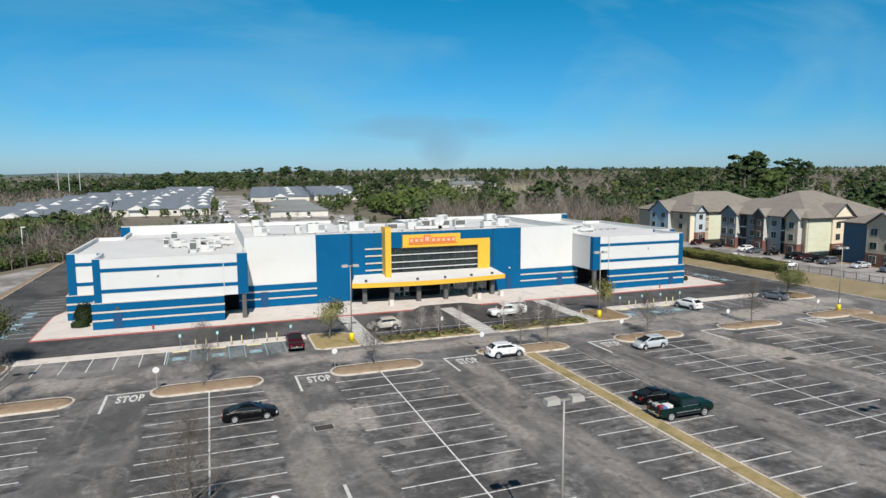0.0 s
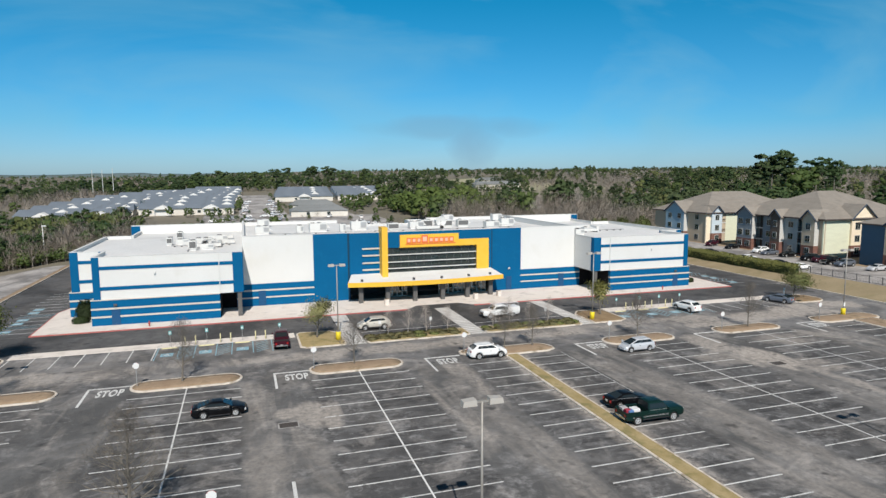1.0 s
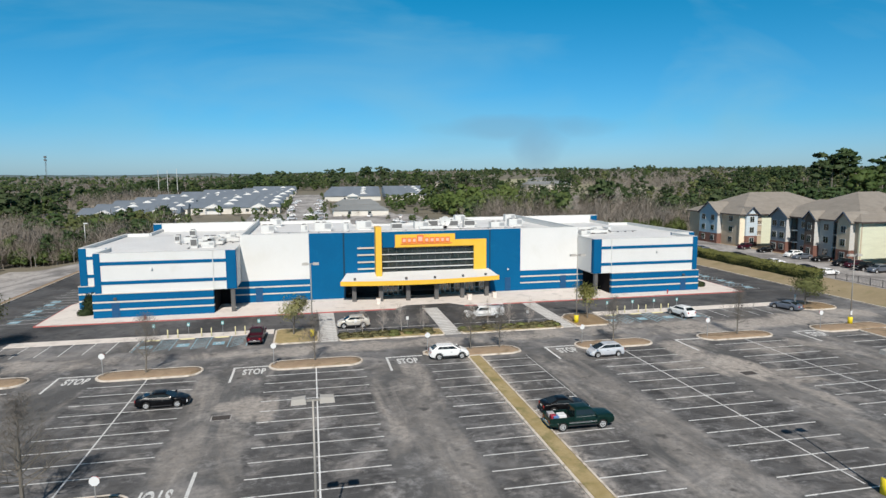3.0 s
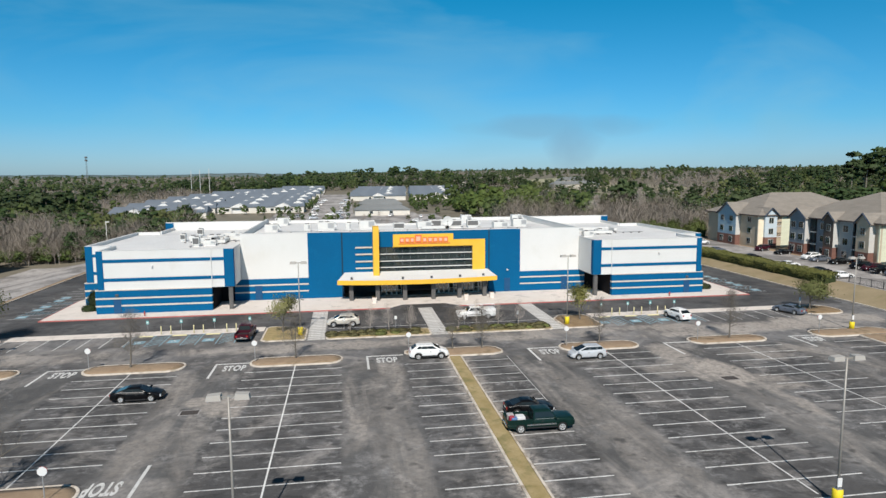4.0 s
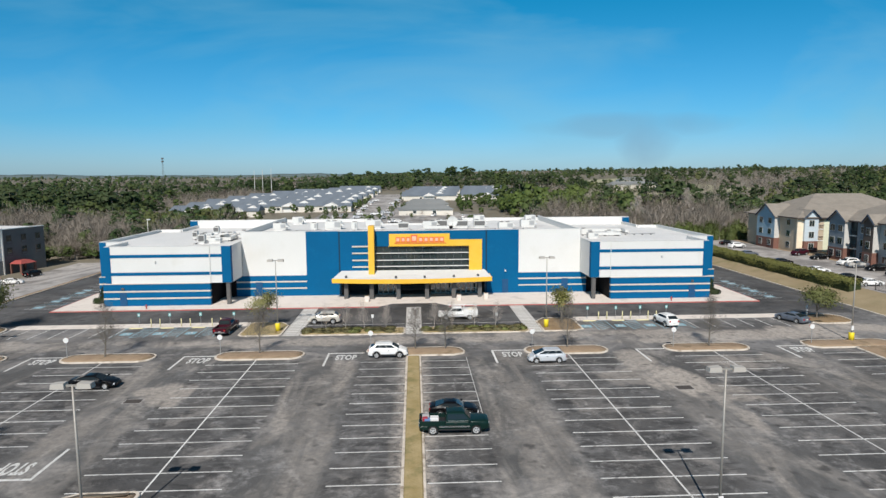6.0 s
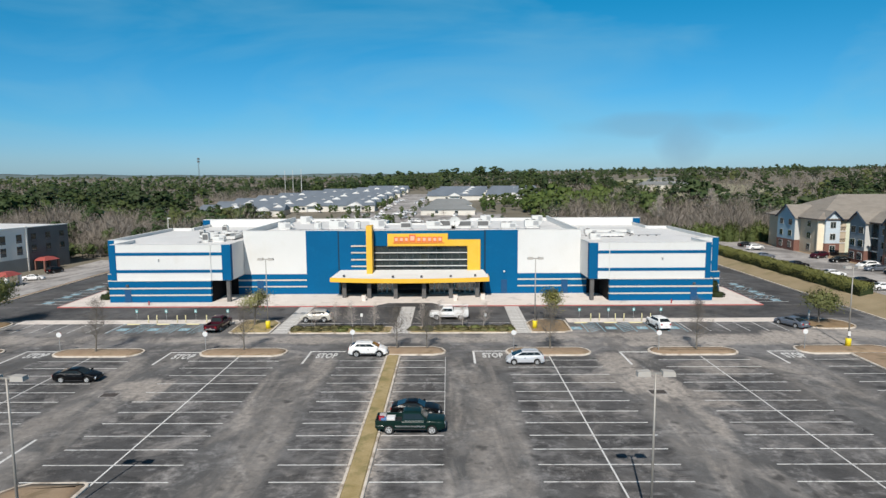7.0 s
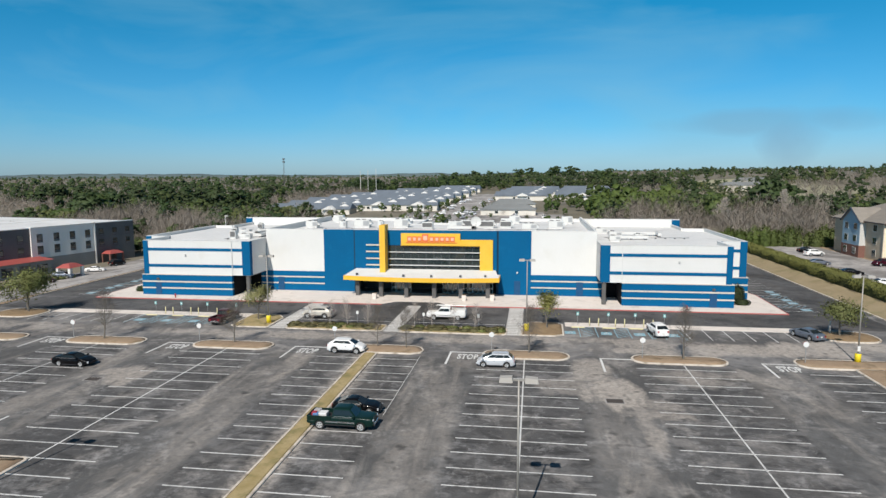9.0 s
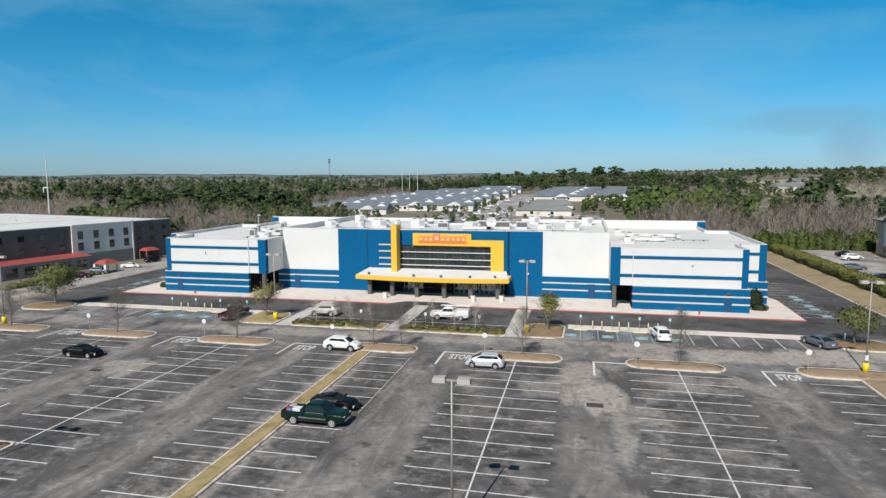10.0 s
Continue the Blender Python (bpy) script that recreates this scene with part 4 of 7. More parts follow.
# ---- things of the car park ----
def lamp_post(x, y, z=0.0, base=0.75, box=False):
    """A steel pole on a yellow concrete foot, with two shoebox heads on a cross arm."""
    root = thing("parking_lamp", "tall steel lamp post with two box heads on a yellow foot", "lamp post", at(x, y, z), "lamp posts of the car park")
    n = 12
    ring = lambda r, h: [(r * math.cos(2 * math.pi * k / n), r * math.sin(2 * math.pi * k / n), h) for k in range(n)]
    part("foot", MB().loft([ring(0.34, 0), ring(0.34, base - 0.05), ring(0.28, base)]), YELLOW_POST, root, "yellow painted concrete foot", True)
    part("pole", MB().tube((0, 0, base), (0, 0, 10.15), 0.09, 0.06, 10), POLE, root, "", True)
    part("base_plate", MB().box(-0.2, 0.2, -0.2, 0.2, base, base + 0.05), STEEL, root)
    part("cross_arm", MB().box(-0.75, 0.75, -0.04, 0.04, 10.08, 10.2), POLE, root)
    for s in (-1, 1):
        h = part("lamp_head", MB().loft([[(s * 0.35, -0.25, 10.0), (s * 1.15, -0.25, 10.0), (s * 1.15, 0.3, 10.0), (s * 0.35, 0.3, 10.0)][::s],
                                         [(s * 0.38, -0.22, 10.33), (s * 1.1, -0.22, 10.28), (s * 1.1, 0.26, 10.28), (s * 0.38, 0.26, 10.33)][::s]]), LAMP_HEAD, root)
        part("lens", MB().box(min(s * 0.45, s * 1.05), max(s * 0.45, s * 1.05), -0.18, 0.22, 9.97, 9.998), SIGN_BACK, h)
    if box:
        part("notice", MB().soft(-0.16, 0.16, -0.16, -0.08, 1.35, 1.95, 0.01), SIGN_BACK, root, "small white notice strapped to the pole")
    return root


lamp_post(17.08, 27.52, 0.15, box=True)
lamp_post(55.65, 28.5, 0.0, 1.15, True)
lamp_post(17.0, 80.4, 0.15, 1.15)
lamp_post(55.6, 80.0, 0.15, 1.15)
lamp_post(94.1, 70.0, 0.15, 1.05, True)
lamp_post(-22.3, 69.8, 0.15, 1.05)


def stop_sign(x, y, turn=0, z=0.15):
    """An octagon on a thin post; the car park sees its bare back."""
    root = thing("stop_sign", "octagonal stop sign on a thin post, pale back showing", "sign", at(x, y, z, turn), "stop signs")
    part("post", MB().box(-0.035, 0.035, -0.03, 0.03, 0, 2.6), STEEL, root)
    oc = [(0.34 * math.cos(radians(22.5 + 45 * k)), 2.25 + 0.34 * math.sin(radians(22.5 + 45 * k))) for k in range(8)]
    part("plate", MB().side(oc, -0.055, -0.031), SIGN_BACK, root, "pale metal back of the plate")
    part("face", MB().side([(px * 0.98, 2.25 + (pz - 2.25) * 0.98) for px, pz in oc], 0.031, 0.036), plain("stop_red", (0.5, 0.03, 0.03), 0.4), root, "red face")
    return root


for x, y in ((-5.9, 68.4), (12.5, 68.6), (31.0, 69.3), (51.4, 68.8), (69.5, 68.4), (87.9, 68.8)):
    stop_sign(x, y)
stop_sign(2.9, 37.4, 0)


def bollard(x, y, z=0.05):
    root = thing("bollard", "short yellow steel bollard", "bollard", at(x, y, z), "bollards by the accessible bays")
    part("post", MB().tube((0, 0, 0), (0, 0, 1.15), 0.075, 0.075, 10), PALE_YELLOW, root, "", True)
    part("cap", MB().tube((0, 0, 1.15), (0, 0, 1.20), 0.075, 0.03, 10), PALE_YELLOW, root, "", True)


def bay_sign(x, y, z=0.05, mat=SIGN_GREEN):
    root = thing("bay_sign", "small teal parking sign on a thin post", "sign", at(x, y, z), "signs of the accessible bays")
    part("post", MB().tube((0, 0, 0), (0, 0, 1.9), 0.025, 0.025, 6), STEEL, root)
    part("plate", MB().soft(-0.18, 0.18, -0.05, -0.03, 1.5, 2.0, 0.01), mat, root)
    part("pictogram", MB().box(-0.10, 0.10, -0.056, -0.051, 1.62, 1.85), SIGN_BACK, root)


def wheel_stop(x, y, z=0.0):
    root = thing("wheel_stop", "low yellow concrete wheel stop", "wheel stop", at(x, y, z), "wheel stops of the accessible bays")
    part("block", MB().loft([[(-0.95, -0.09, 0), (0.95, -0.09, 0), (0.95, 0.09, 0), (-0.95, 0.09, 0)], [(-0.93, -0.06, 0.13), (0.93, -0.06, 0.13), (0.93, 0.06, 0.13), (-0.93, 0.06, 0.13)]]), PALE_YELLOW, root)


for xs, bx in (((-4.3, 0.2, 4.7), (-2.0, 2.4, 6.9)), ((63.0, 67.4, 71.2), (65.2, 68.9, 72.9))):
    for x in xs:
        wheel_stop(x, 83.7)
        bay_sign(x, 84.9)
    for x in bx:
        bollard(x - 0.5, 84.7)
        bollard(x + 0.8, 84.7)
bay_sign(9.6, 84.9)
bay_sign(75.3, 84.9)
for x in (23.0, 30.4, 40.5, 48.6):
    bay_sign(x, 81.9, 0.0, SIGN_BACK)

# pale concrete planters on the pavement by the entrance, and a litter bin
for x, y in ((28.2, 100.6), (44.4, 100.6), (49.3, 101.6)):
    root = thing("planter", "square pale concrete planter on the pavement", "planter", at(x, y, 0.16), "planters by the entrance")
    part("tub", MB().loft([[(-0.32, -0.32, 0), (0.32, -0.32, 0), (0.32, 0.32, 0), (-0.32, 0.32, 0)], [(-0.38, -0.38, 1.0), (0.38, -0.38, 1.0), (0.38, 0.38, 1.0), (-0.38, 0.38, 1.0)]]), CONCRETE, root)
    part("soil", MB().box(-0.3, 0.3, -0.3, 0.3, 1.0, 1.02), MULCH, root)
for x, y in ((-8.4, 97.2), (81.3, 97.2)):
    root = thing("fire_hydrant", "small red fire hydrant on the pavement", "hydrant", at(x, y, 0.16))
    part("barrel", MB().tube((0, 0, 0), (0, 0, 0.6), 0.11, 0.10, 10), plain("hydrant_red", (0.35, 0.03, 0.02), 0.5), root, "", True)
    part("bonnet", MB().tube((0, 0, 0.6), (0, 0, 0.78), 0.13, 0.04, 10), bpy.data.materials["hydrant_red"], root, "", True)
    part("nozzle", MB().tube((-0.2, 0, 0.42), (0.2, 0, 0.42), 0.05, 0.05, 8), bpy.data.materials["hydrant_red"], root)


marker = thing("marker_post", "short white marker post on the tree island", "post", at(97.2, 84.2, 0.2))
part("post", MB().tube((0, 0, 0), (0, 0, 1.5), 0.14, 0.12, 8), SIGN_BACK, marker, "", True)
part("cap", MB().tube((0, 0, 1.5), (0, 0, 1.6), 0.16, 0.08, 8), SIGN_BACK, marker, "", True)


# ---- roof plant ----
def roof_unit(x, y, z, w, d, h, dark=False):
    """A packaged air unit on a kerb: casing, fan grilles, coil side."""
    root = thing("roof_unit", "grey roof air unit with a dark coil side" if dark else "pale metal roof air unit", "air unit", at(x, y, z), "air units on the roof")
    part("kerb", MB().box(-w / 2 + 0.1, w / 2 - 0.1, -d / 2 + 0.1, d / 2 - 0.1, 0, 0.25), ROOF_WHITE, root)
    part("casing", MB().soft(-w / 2, w / 2, -d / 2, d / 2, 0.25, h, 0.05), HVAC, root)
    part("coil", MB().box(-w / 2 + (0.1 if dark else w * 0.6), w / 2 - 0.1, -d / 2 - 0.02, -d / 2 + 0.004, 0.45, h - 0.2), HVAC_DARK if dark else STEEL, root)
    for k in range(max(1, int(w / 1.3))):
        cx = -w / 2 + 0.65 + 1.3 * k
        part("fan", MB().tube((cx, 0, h), (cx, 0, h + 0.12), 0.42, 0.42, 14), HVAC_DARK, root, "", True)
    if w > 2.2:
        part("hood", MB().side([(w / 2, h * 0.85), (w / 2, h * 0.45), (w / 2 + 0.6, h * 0.45)], -d / 2 + 0.2, d / 2 - 0.2), HVAC, root)


for x, y, w, d, h in ((8.8, 123.0, 2.6, 1.8, 1.5), (15.9, 122.4, 1.4, 1.3, 1.5), (19.6, 124.5, 3.4, 2.0, 1.7), (24.2, 122.3, 1.2, 1.1, 1.6), (28.0, 125.8, 3.2, 2.0, 1.8),
                      (34.4, 121.9, 2.2, 1.6, 1.5), (40.0, 124.6, 3.0, 1.9, 1.5), (42.4, 125.6, 2.6, 1.9, 1.7), (46.4, 125.6, 3.4, 2.2, 1.6), (50.6, 125.4, 2.4, 1.7, 1.6), (61.0, 125.5, 3.0, 1.9, 1.6), (55.6, 121.0, 3.0, 2.0, 1.4)):
    roof_unit(x, y, 11.0, w, d, h, (int(x) % 4) == 2)
for x, y, w, d, h in ((-7.4, 119.5, 1.0, 1.0, 1.4), (-5.2, 119.9, 2.2, 1.6, 1.0), (-6.6, 130.5, 1.2, 1.1, 1.5), (-2.8, 109.6, 1.2, 1.1, 1.7), (-0.6, 110.4, 2.2, 1.4, 1.0), (-1.8, 122.0, 3.0, 1.8, 0.9), (1.4, 124.5, 2.2, 1.5, 1.1),
                      (71.4, 112.0, 2.0, 1.5, 1.1), (72.6, 121.0, 2.4, 1.6, 1.1), (77.0, 118.0, 2.2, 1.6, 0.9), (70.6, 128.0, 2.4, 1.6, 1.1)):
    roof_unit(x, y, 9.8, w, d, h, w < 1.5)
for x, y in ((9.5, 139.5), (52.0, 140.0), (64.0, 138.5)):
    roof_unit(x, y, 11.0, 2.4, 1.8, 1.7)
# gas pipes on sleepers across the roofs
for s, (x0, y0, x1, y1, z) in enumerate(((-6.8, 116, 3.4, 116.4, 9.95), (-3.5, 107, -3.2, 132, 9.95), (10, 119.5, 62, 119.8, 11.15), (70, 117, 86, 117.5, 9.95))):
    root = thing("gas_pipe", "grey steel gas pipe laid across the roof", "pipe", at(x0, y0, z))
    part("pipe", MB().tube((0, 0, 0.06), (x1 - x0, y1 - y0, 0.06), 0.06, 0.06, 6), STEEL, root, "", True)
    for k in range(9):
        part("sleeper", MB().box(-0.15, 0.15, -0.15, 0.15, -0.15, 0.0), HVAC_DARK, root).matrix_local = at((x1 - x0) * (k + 0.5) / 9, (y1 - y0) * (k + 0.5) / 9)
def roof_duct(x, y, z, runs):
    """A low sheet-metal duct on feet: straight runs one after another."""
    root = thing("roof_duct", "low pale sheet-metal duct across the roof", "duct", at(x, y, z), "ducts on the roof")
    px = py = 0.0
    for dx, dy, w in runs:
        x0, x1, y0, y1 = min(px, px + dx) - w / 2, max(px, px + dx) + w / 2, min(py, py + dy) - w / 2, max(py, py + dy) + w / 2
        part("run", MB().soft(x0, x1, y0, y1, 0.25, 0.80, 0.04), HVAC, root)
        part("foot", MB().box((x0 + x1) / 2 - 0.2, (x0 + x1) / 2 + 0.2, y0 + 0.05, y1 - 0.05, 0, 0.25), HVAC_DARK, root)
        px, py = px + dx, py + dy


roof_duct(-3.4, 113.0, 9.8, ((4.6, 0, 0.8), (0, 5.0, 0.7), (2.2, 0, 0.7)))
roof_duct(-4.6, 117.2, 9.8, ((3.2, 0, 0.7), (0, 3.2, 0.7)))
roof_duct(-1.0, 127.6, 9.8, ((4.0, 0, 0.8),))
roof_duct(72.2, 115.2, 9.8, ((5.4, 0, 0.8), (0, 4.2, 0.7)))
roof_duct(74.6, 123.6, 9.8, ((6.5, 0, 0.9), (0, -3.0, 0.7)))
roof_duct(39.2, 120.2, 11.0, ((5.0, 0, 0.8), (0, 2.4, 0.8)))
# a satellite dish
dish = thing("satellite_dish", "white satellite dish on the roof", "dish", at(44.6, 121.5, 11.0))
part("mast", MB().tube((0, 0, 0), (0, 0, 1.2), 0.06, 0.06, 8), STEEL, dish)
rings = [[(r * math.cos(2 * math.pi * k / 16), -0.5 * r * r * 0.45 - 0.2 + 0.45, 1.6 + r * math.sin(2 * math.pi * k / 16)) for k in range(16)] for r in (1.1, 0.8, 0.5, 0.15)]
part("reflector", MB().loft(rings, caps=False), HVAC, dish, "", True)


# ---- vehicles ----
TYRE = plain("tyre", (0.018, 0.018, 0.018), 0.85)
RIM = plain("alloy_rim", (0.58, 0.58, 0.58), 0.45, 0.3)
TRIM = plain("black_trim", (0.02, 0.02, 0.022), 0.5)
CAR_GLASS = glass_mat("car_glass", (0.016, 0.022, 0.024), 0.05)
CAR_GLASS.node_tree.nodes["Principled BSDF"].inputs["Coat Weight"].default_value = 0.0
CAR_GLASS.node_tree.nodes["Principled BSDF"].inputs["Specular IOR Level"].default_value = 0.38
HEADLIGHT = glass_mat("headlight_lens", (0.65, 0.68, 0.70), 0.08)
TAIL = plain("tail_lens", (0.35, 0.012, 0.012), 0.2)
PLATE = plain("number_plate", (0.65, 0.65, 0.62), 0.5)
SILVER_TRIM_GLINT = plain("silver_trim", (0.30, 0.31, 0.32), 0.5)
CHROME = plain("chrome", (0.7, 0.7, 0.7), 0.15, 1.0)
paints = {}


def paint(key, c, metal=0.0):
    if key not in paints:
        m, n, l, b = node_mat("car_paint_" + key)
        g = n.new("ShaderNodeTexCoord")
        d = tex_noise(n, l, g.outputs["Object"], 2.0, 4)
        l.new(mixed(n, l, ranged(n, l, d, 0.4, 0.8, 0, 0.25), c, tuple(0.75 * x + 0.012 for x in c)), b.inputs["Base Color"])
        dark = max(c) < 0.1
        b.inputs["Roughness"].default_value = 0.3
        b.inputs["Metallic"].default_value = metal
        b.inputs["Coat Weight"].default_value = 0.06 if dark else 0.2
        b.inputs["Specular IOR Level"].default_value = 0.2 if dark else 0.35
        b.inputs["Coat Roughness"].default_value = 0.08
        paints[key] = m
    return paints[key]


SHAPES = {
    # length, width, wheelbase, wheel radius, nose z, bonnet z, belt z, roof z, x of screen foot, roof front, roof back, rear glass foot, tail z
    "sedan": (4.85, 1.84, 2.8, 0.34, 0.70, 0.86, 0.96, 1.43, 1.25, 0.30, -0.85, -2.0, 1.02),
    "coupe": (4.6, 1.84, 2.7, 0.33, 0.68, 0.86, 0.94, 1.38, 0.95, 0.15, -0.9, -1.85, 1.0),
    "suv": (4.75, 1.90, 2.80, 0.38, 0.90, 1.09, 1.17, 1.73, 1.45, 0.48, -1.52, -2.22, 1.24),
    "van": (4.4, 1.84, 2.7, 0.33, 0.70, 0.92, 1.04, 1.62, 1.68, 0.32, -1.50, -2.08, 1.08),
    "pickup": (6.0, 1.98, 3.7, 0.41, 1.12, 1.20, 1.23, 1.93, 1.52, 0.88, -0.64, -0.72, 1.20),
}


def rounded_mesh(mb, name, mat):
    """Smooth shading that keeps the sharper creases."""
    me = mb.mesh(name, mat, True)
    me.set_sharp_from_angle(angle=radians(42))
    return me


def vehicle(kind, x, y, heading, key, colour, label, z=0.0, metal=0.0, bed=None, service=False, group=""):
    """A road vehicle: lofted body with wheel arches, glasshouse with pillars, wheels, lamps, bumpers and mirrors. Its nose points along +x."""
    L, W, WB, R, zn, zb, zbelt, zr, xs, rf, rb, xr, zt = SHAPES[kind]
    m = paint(key, colour, metal)
    root = thing("pickup_truck" if kind == "pickup" else "car", label, "truck" if kind == "pickup" else "car", at(x, y, z, heading), group)
    h, zf = L / 2, {"pickup": 0.44, "suv": 0.30}.get(kind, 0.22)
    xf, xb = WB / 2 + 0.02, -WB / 2 + 0.02
    # stations along the body: its upper line, its lower line with the wheel arches, and a plan that narrows at both ends
    if kind == "pickup":
        bed_z = zt if service else 0.84
        line = [(-h, bed_z - 0.02), (-h + 0.05, bed_z), (xr - 0.03, bed_z), (xr, zt + 0.02), (xs, zbelt), (xs + 0.15, zbelt - 0.01), (h - 0.30, zb), (h - 0.08, zn + 0.02), (h, zn - 0.12)]
        ends = ((-h, 0.97), (-h + 0.1, 1.0), (h - 0.5, 1.0), (h - 0.12, 0.95), (h, 0.88))
    else:
        line = [(-h, zt - 0.30), (-h + 0.06, zt - 0.08), (-h + 0.20, zt), (xr, zt + 0.02), (xs, zbelt), (xs + 0.25, zbelt - 0.02), (h - 0.55, zb - 0.02), (h - 0.16, zn + 0.02), (h - 0.04, zn - 0.12), (h, zn - 0.26)]
        ends = ((-h, 0.80), (-h + 0.12, 0.90), (-h + 0.5, 0.97), (-0.4, 1.0), (h - 1.2, 1.0), (h - 0.5, 0.95), (h - 0.14, 0.84), (h, 0.70))
    ra = R + 0.07
    cuts_x = {round(px, 3) for px, _ in line} | {round(px, 3) for px, _ in ends} | {round(-h + L * k / 14, 3) for k in range(15)}
    for cx in (xf, xb):
        cuts_x |= {round(cx + ra * math.cos(q), 3) for q in np.linspace(0, math.pi, 9)} | {round(cx + d, 3) for d in (ra + 0.015, -ra - 0.015)}
    stations = []
    for px in sorted(cuts_x):
        top_z = float(np.interp(px, [q[0] for q in line], [q[1] for q in line]))
        wide = W / 2 * float(np.interp(px, [q[0] for q in ends], [q[1] for q in ends]))
        low_z = zf + 0.10 * max(0.0, abs(px) - h + 0.35) / 0.35
        for cx in (xf, xb):
            if abs(px - cx) < ra:
                low_z = max(low_z, R + math.sqrt(ra * ra - (px - cx) ** 2))
        low_z = min(low_z, top_z - 0.06)
        t_ = top_z - low_z
        half = [(0.0, top_z + 0.015), (wide * 0.55, top_z + 0.010), (wide * 0.82, top_z - 0.02 * t_), (wide * 0.93, top_z - 0.08 * t_), (wide * 0.975, top_z - 0.18 * t_), (wide, top_z - 0.36 * t_), (wide * 0.992, top_z - 0.62 * t_), (wide * 0.975, low_z + 0.10 * t_), (wide * 0.93, low_z)]
        stations.append([(px, -py, pz) for py, pz in half[::-1]] + [(px, py, pz) for py, pz in half[1:]])
    body = part("body", rounded_mesh(MB().loft(stations), "body", m), None, root)
    # cabin, narrower at the roof, with glass set into its sides
    wb, wt = W / 2 - 0.07, W / 2 - 0.26
    zb0, zt0, ze = zbelt - 0.05, zt - 0.03, zr - 0.08

    def cab_ring(x0, x1, w, c, z0, z1):
        pts = [(x1 + c, -w), (x0 - c, -w), (x0, -w + c), (x0, w - c), (x0 - c, w), (x1 + c, w), (x1, w - c), (x1, -w + c)]
        return [(px, py, z1 + (z0 - z1) * (px - x1) / (x0 - x1)) for px, py in pts]

    cabin = MB().loft([cab_ring(xs, xr, wb, 0.05, zb0, zt0), cab_ring(rf, rb, wt, 0.08, ze, ze), cab_ring(rf - 0.10, rb + 0.10, wt - 0.12, 0.10, zr - 0.015, zr - 0.015), cab_ring(rf - 0.35, rb + 0.3, wt - 0.35, 0.1, zr, zr)])
    part("cabin", rounded_mesh(cabin, "cabin", m), None, root)

    def mixf(p, q, k):
        return p + (q - p) * k

    def pane(name, pts, out):
        part(name, MB().loft([pts, [tuple(c + d for c, d in zip(p, out)) for p in pts]]), CAR_GLASS, root, "dark glass")

    cuts = {"sedan": ((0.09, 0.47), (0.485, 0.86)), "coupe": ((0.10, 0.57), (0.585, 0.84)), "suv": ((0.10, 0.41), (0.420, 0.68), (0.69, 0.86)), "van": ((0.08, 0.37), (0.382, 0.70), (0.712, 0.95)), "pickup": ((0.08, 0.50), (0.52, 0.94))}[kind]
    for s in (-1, 1):
        def spot(u, v):
            return (mixf(mixf(xs, xr, u), mixf(rf, rb, u), v), s * (mixf(wb, wt, v) - 0.004), mixf(mixf(zb0, zt0, u), ze, v))
        for u0, u1 in cuts:
            pane("side_window", [spot(u0, 0.22), spot(u1, 0.24), spot(u1, 0.86), spot(u0, 0.86)], (0, s * 0.016, 0.004))
    for name, xa, xb_, za, sg in (("windscreen", xs, rf, zb0, 1), ("rear_window", xr, rb, zt0, -1)):
        pane(name, [(mixf(xa, xb_, v) - sg * 0.004, k * (mixf(wb, wt, v) - 0.10), mixf(za, ze, v)) for v, k in ((0.10, -1), (0.10, 1), (0.93, 1), (0.93, -1))], (sg * 0.014, 0, 0.012))
    # a pale strip added along each flank, standing for a streak of reflected light
    if kind == "pickup" and not service:
        for s in (-1, 1):
            part("side_strip", MB().box(xb + R + 0.14, xf - R - 0.14, s * W / 2 - 0.01, s * W / 2 + 0.014, 0.70, 0.735), SILVER_TRIM_GLINT, root, "pale grey strip for the reflected streak along the flank")
    if kind in ("sedan", "coupe", "pickup"):
        for s in (-1, 1):
            q = [(mixf(xs, xr, u), s * (wb - 0.01), mixf(zb0, zt0, u) + 0.04) for u in (0.08, 0.92)]
            part("window_trim", MB().tube(q[0], q[1], 0.013, 0.013, 5), SILVER_TRIM_GLINT, root, "bright strip under the side windows")
    for s in (-1, 1):
        if kind in ("suv", "pickup"):
            for wx in (xf, xb):
                ring = [(wx + r * math.cos(q), s * (W / 2 + 0.004), R + r * math.sin(q)) for r in (R + 0.06, R + 0.13) for q in np.linspace(0.0, math.pi, 11)]
                part("arch_trim", MB().add(ring + [(px, py + s * 0.012, pz) for px, py, pz in ring], [(k + 22, k + 23, k + 34, k + 33) for k in range(10)] + [(k, k + 1, k + 23, k + 22) for k in range(10)] + [(k + 11, k + 12, k + 34, k + 33) for k in range(10)]), TRIM if kind == "suv" else m, root)
        part("mirror", MB().soft(xs - 0.35, xs - 0.15, s * (W / 2 + 0.1) - 0.1, s * (W / 2 + 0.1) + 0.1, zbelt - 0.02, zbelt + 0.15, 0.03), m, root)
        part("headlight", MB().soft(h - 0.34, h - (0.0 if kind == "pickup" else 0.07), s * (W / 2 - 0.34) - 0.2, s * (W / 2 - 0.34) + 0.2, zn - 0.26, zn - 0.05, 0.04), HEADLIGHT, root)
        part("tail_light", MB().soft(-h - 0.012, -h + 0.14, s * (W / 2 - 0.30) - 0.12, s * (W / 2 - 0.30) + 0.12, zt - 0.40, zt - 0.16, 0.02), TAIL, root)
        part("sill", MB().box(xb + R + 0.1, xf - R - 0.1, s * W / 2 - 0.03, s * W / 2 + 0.015, zf, zf + (0.2 if kind == "suv" else 0.1)), TRIM, root)
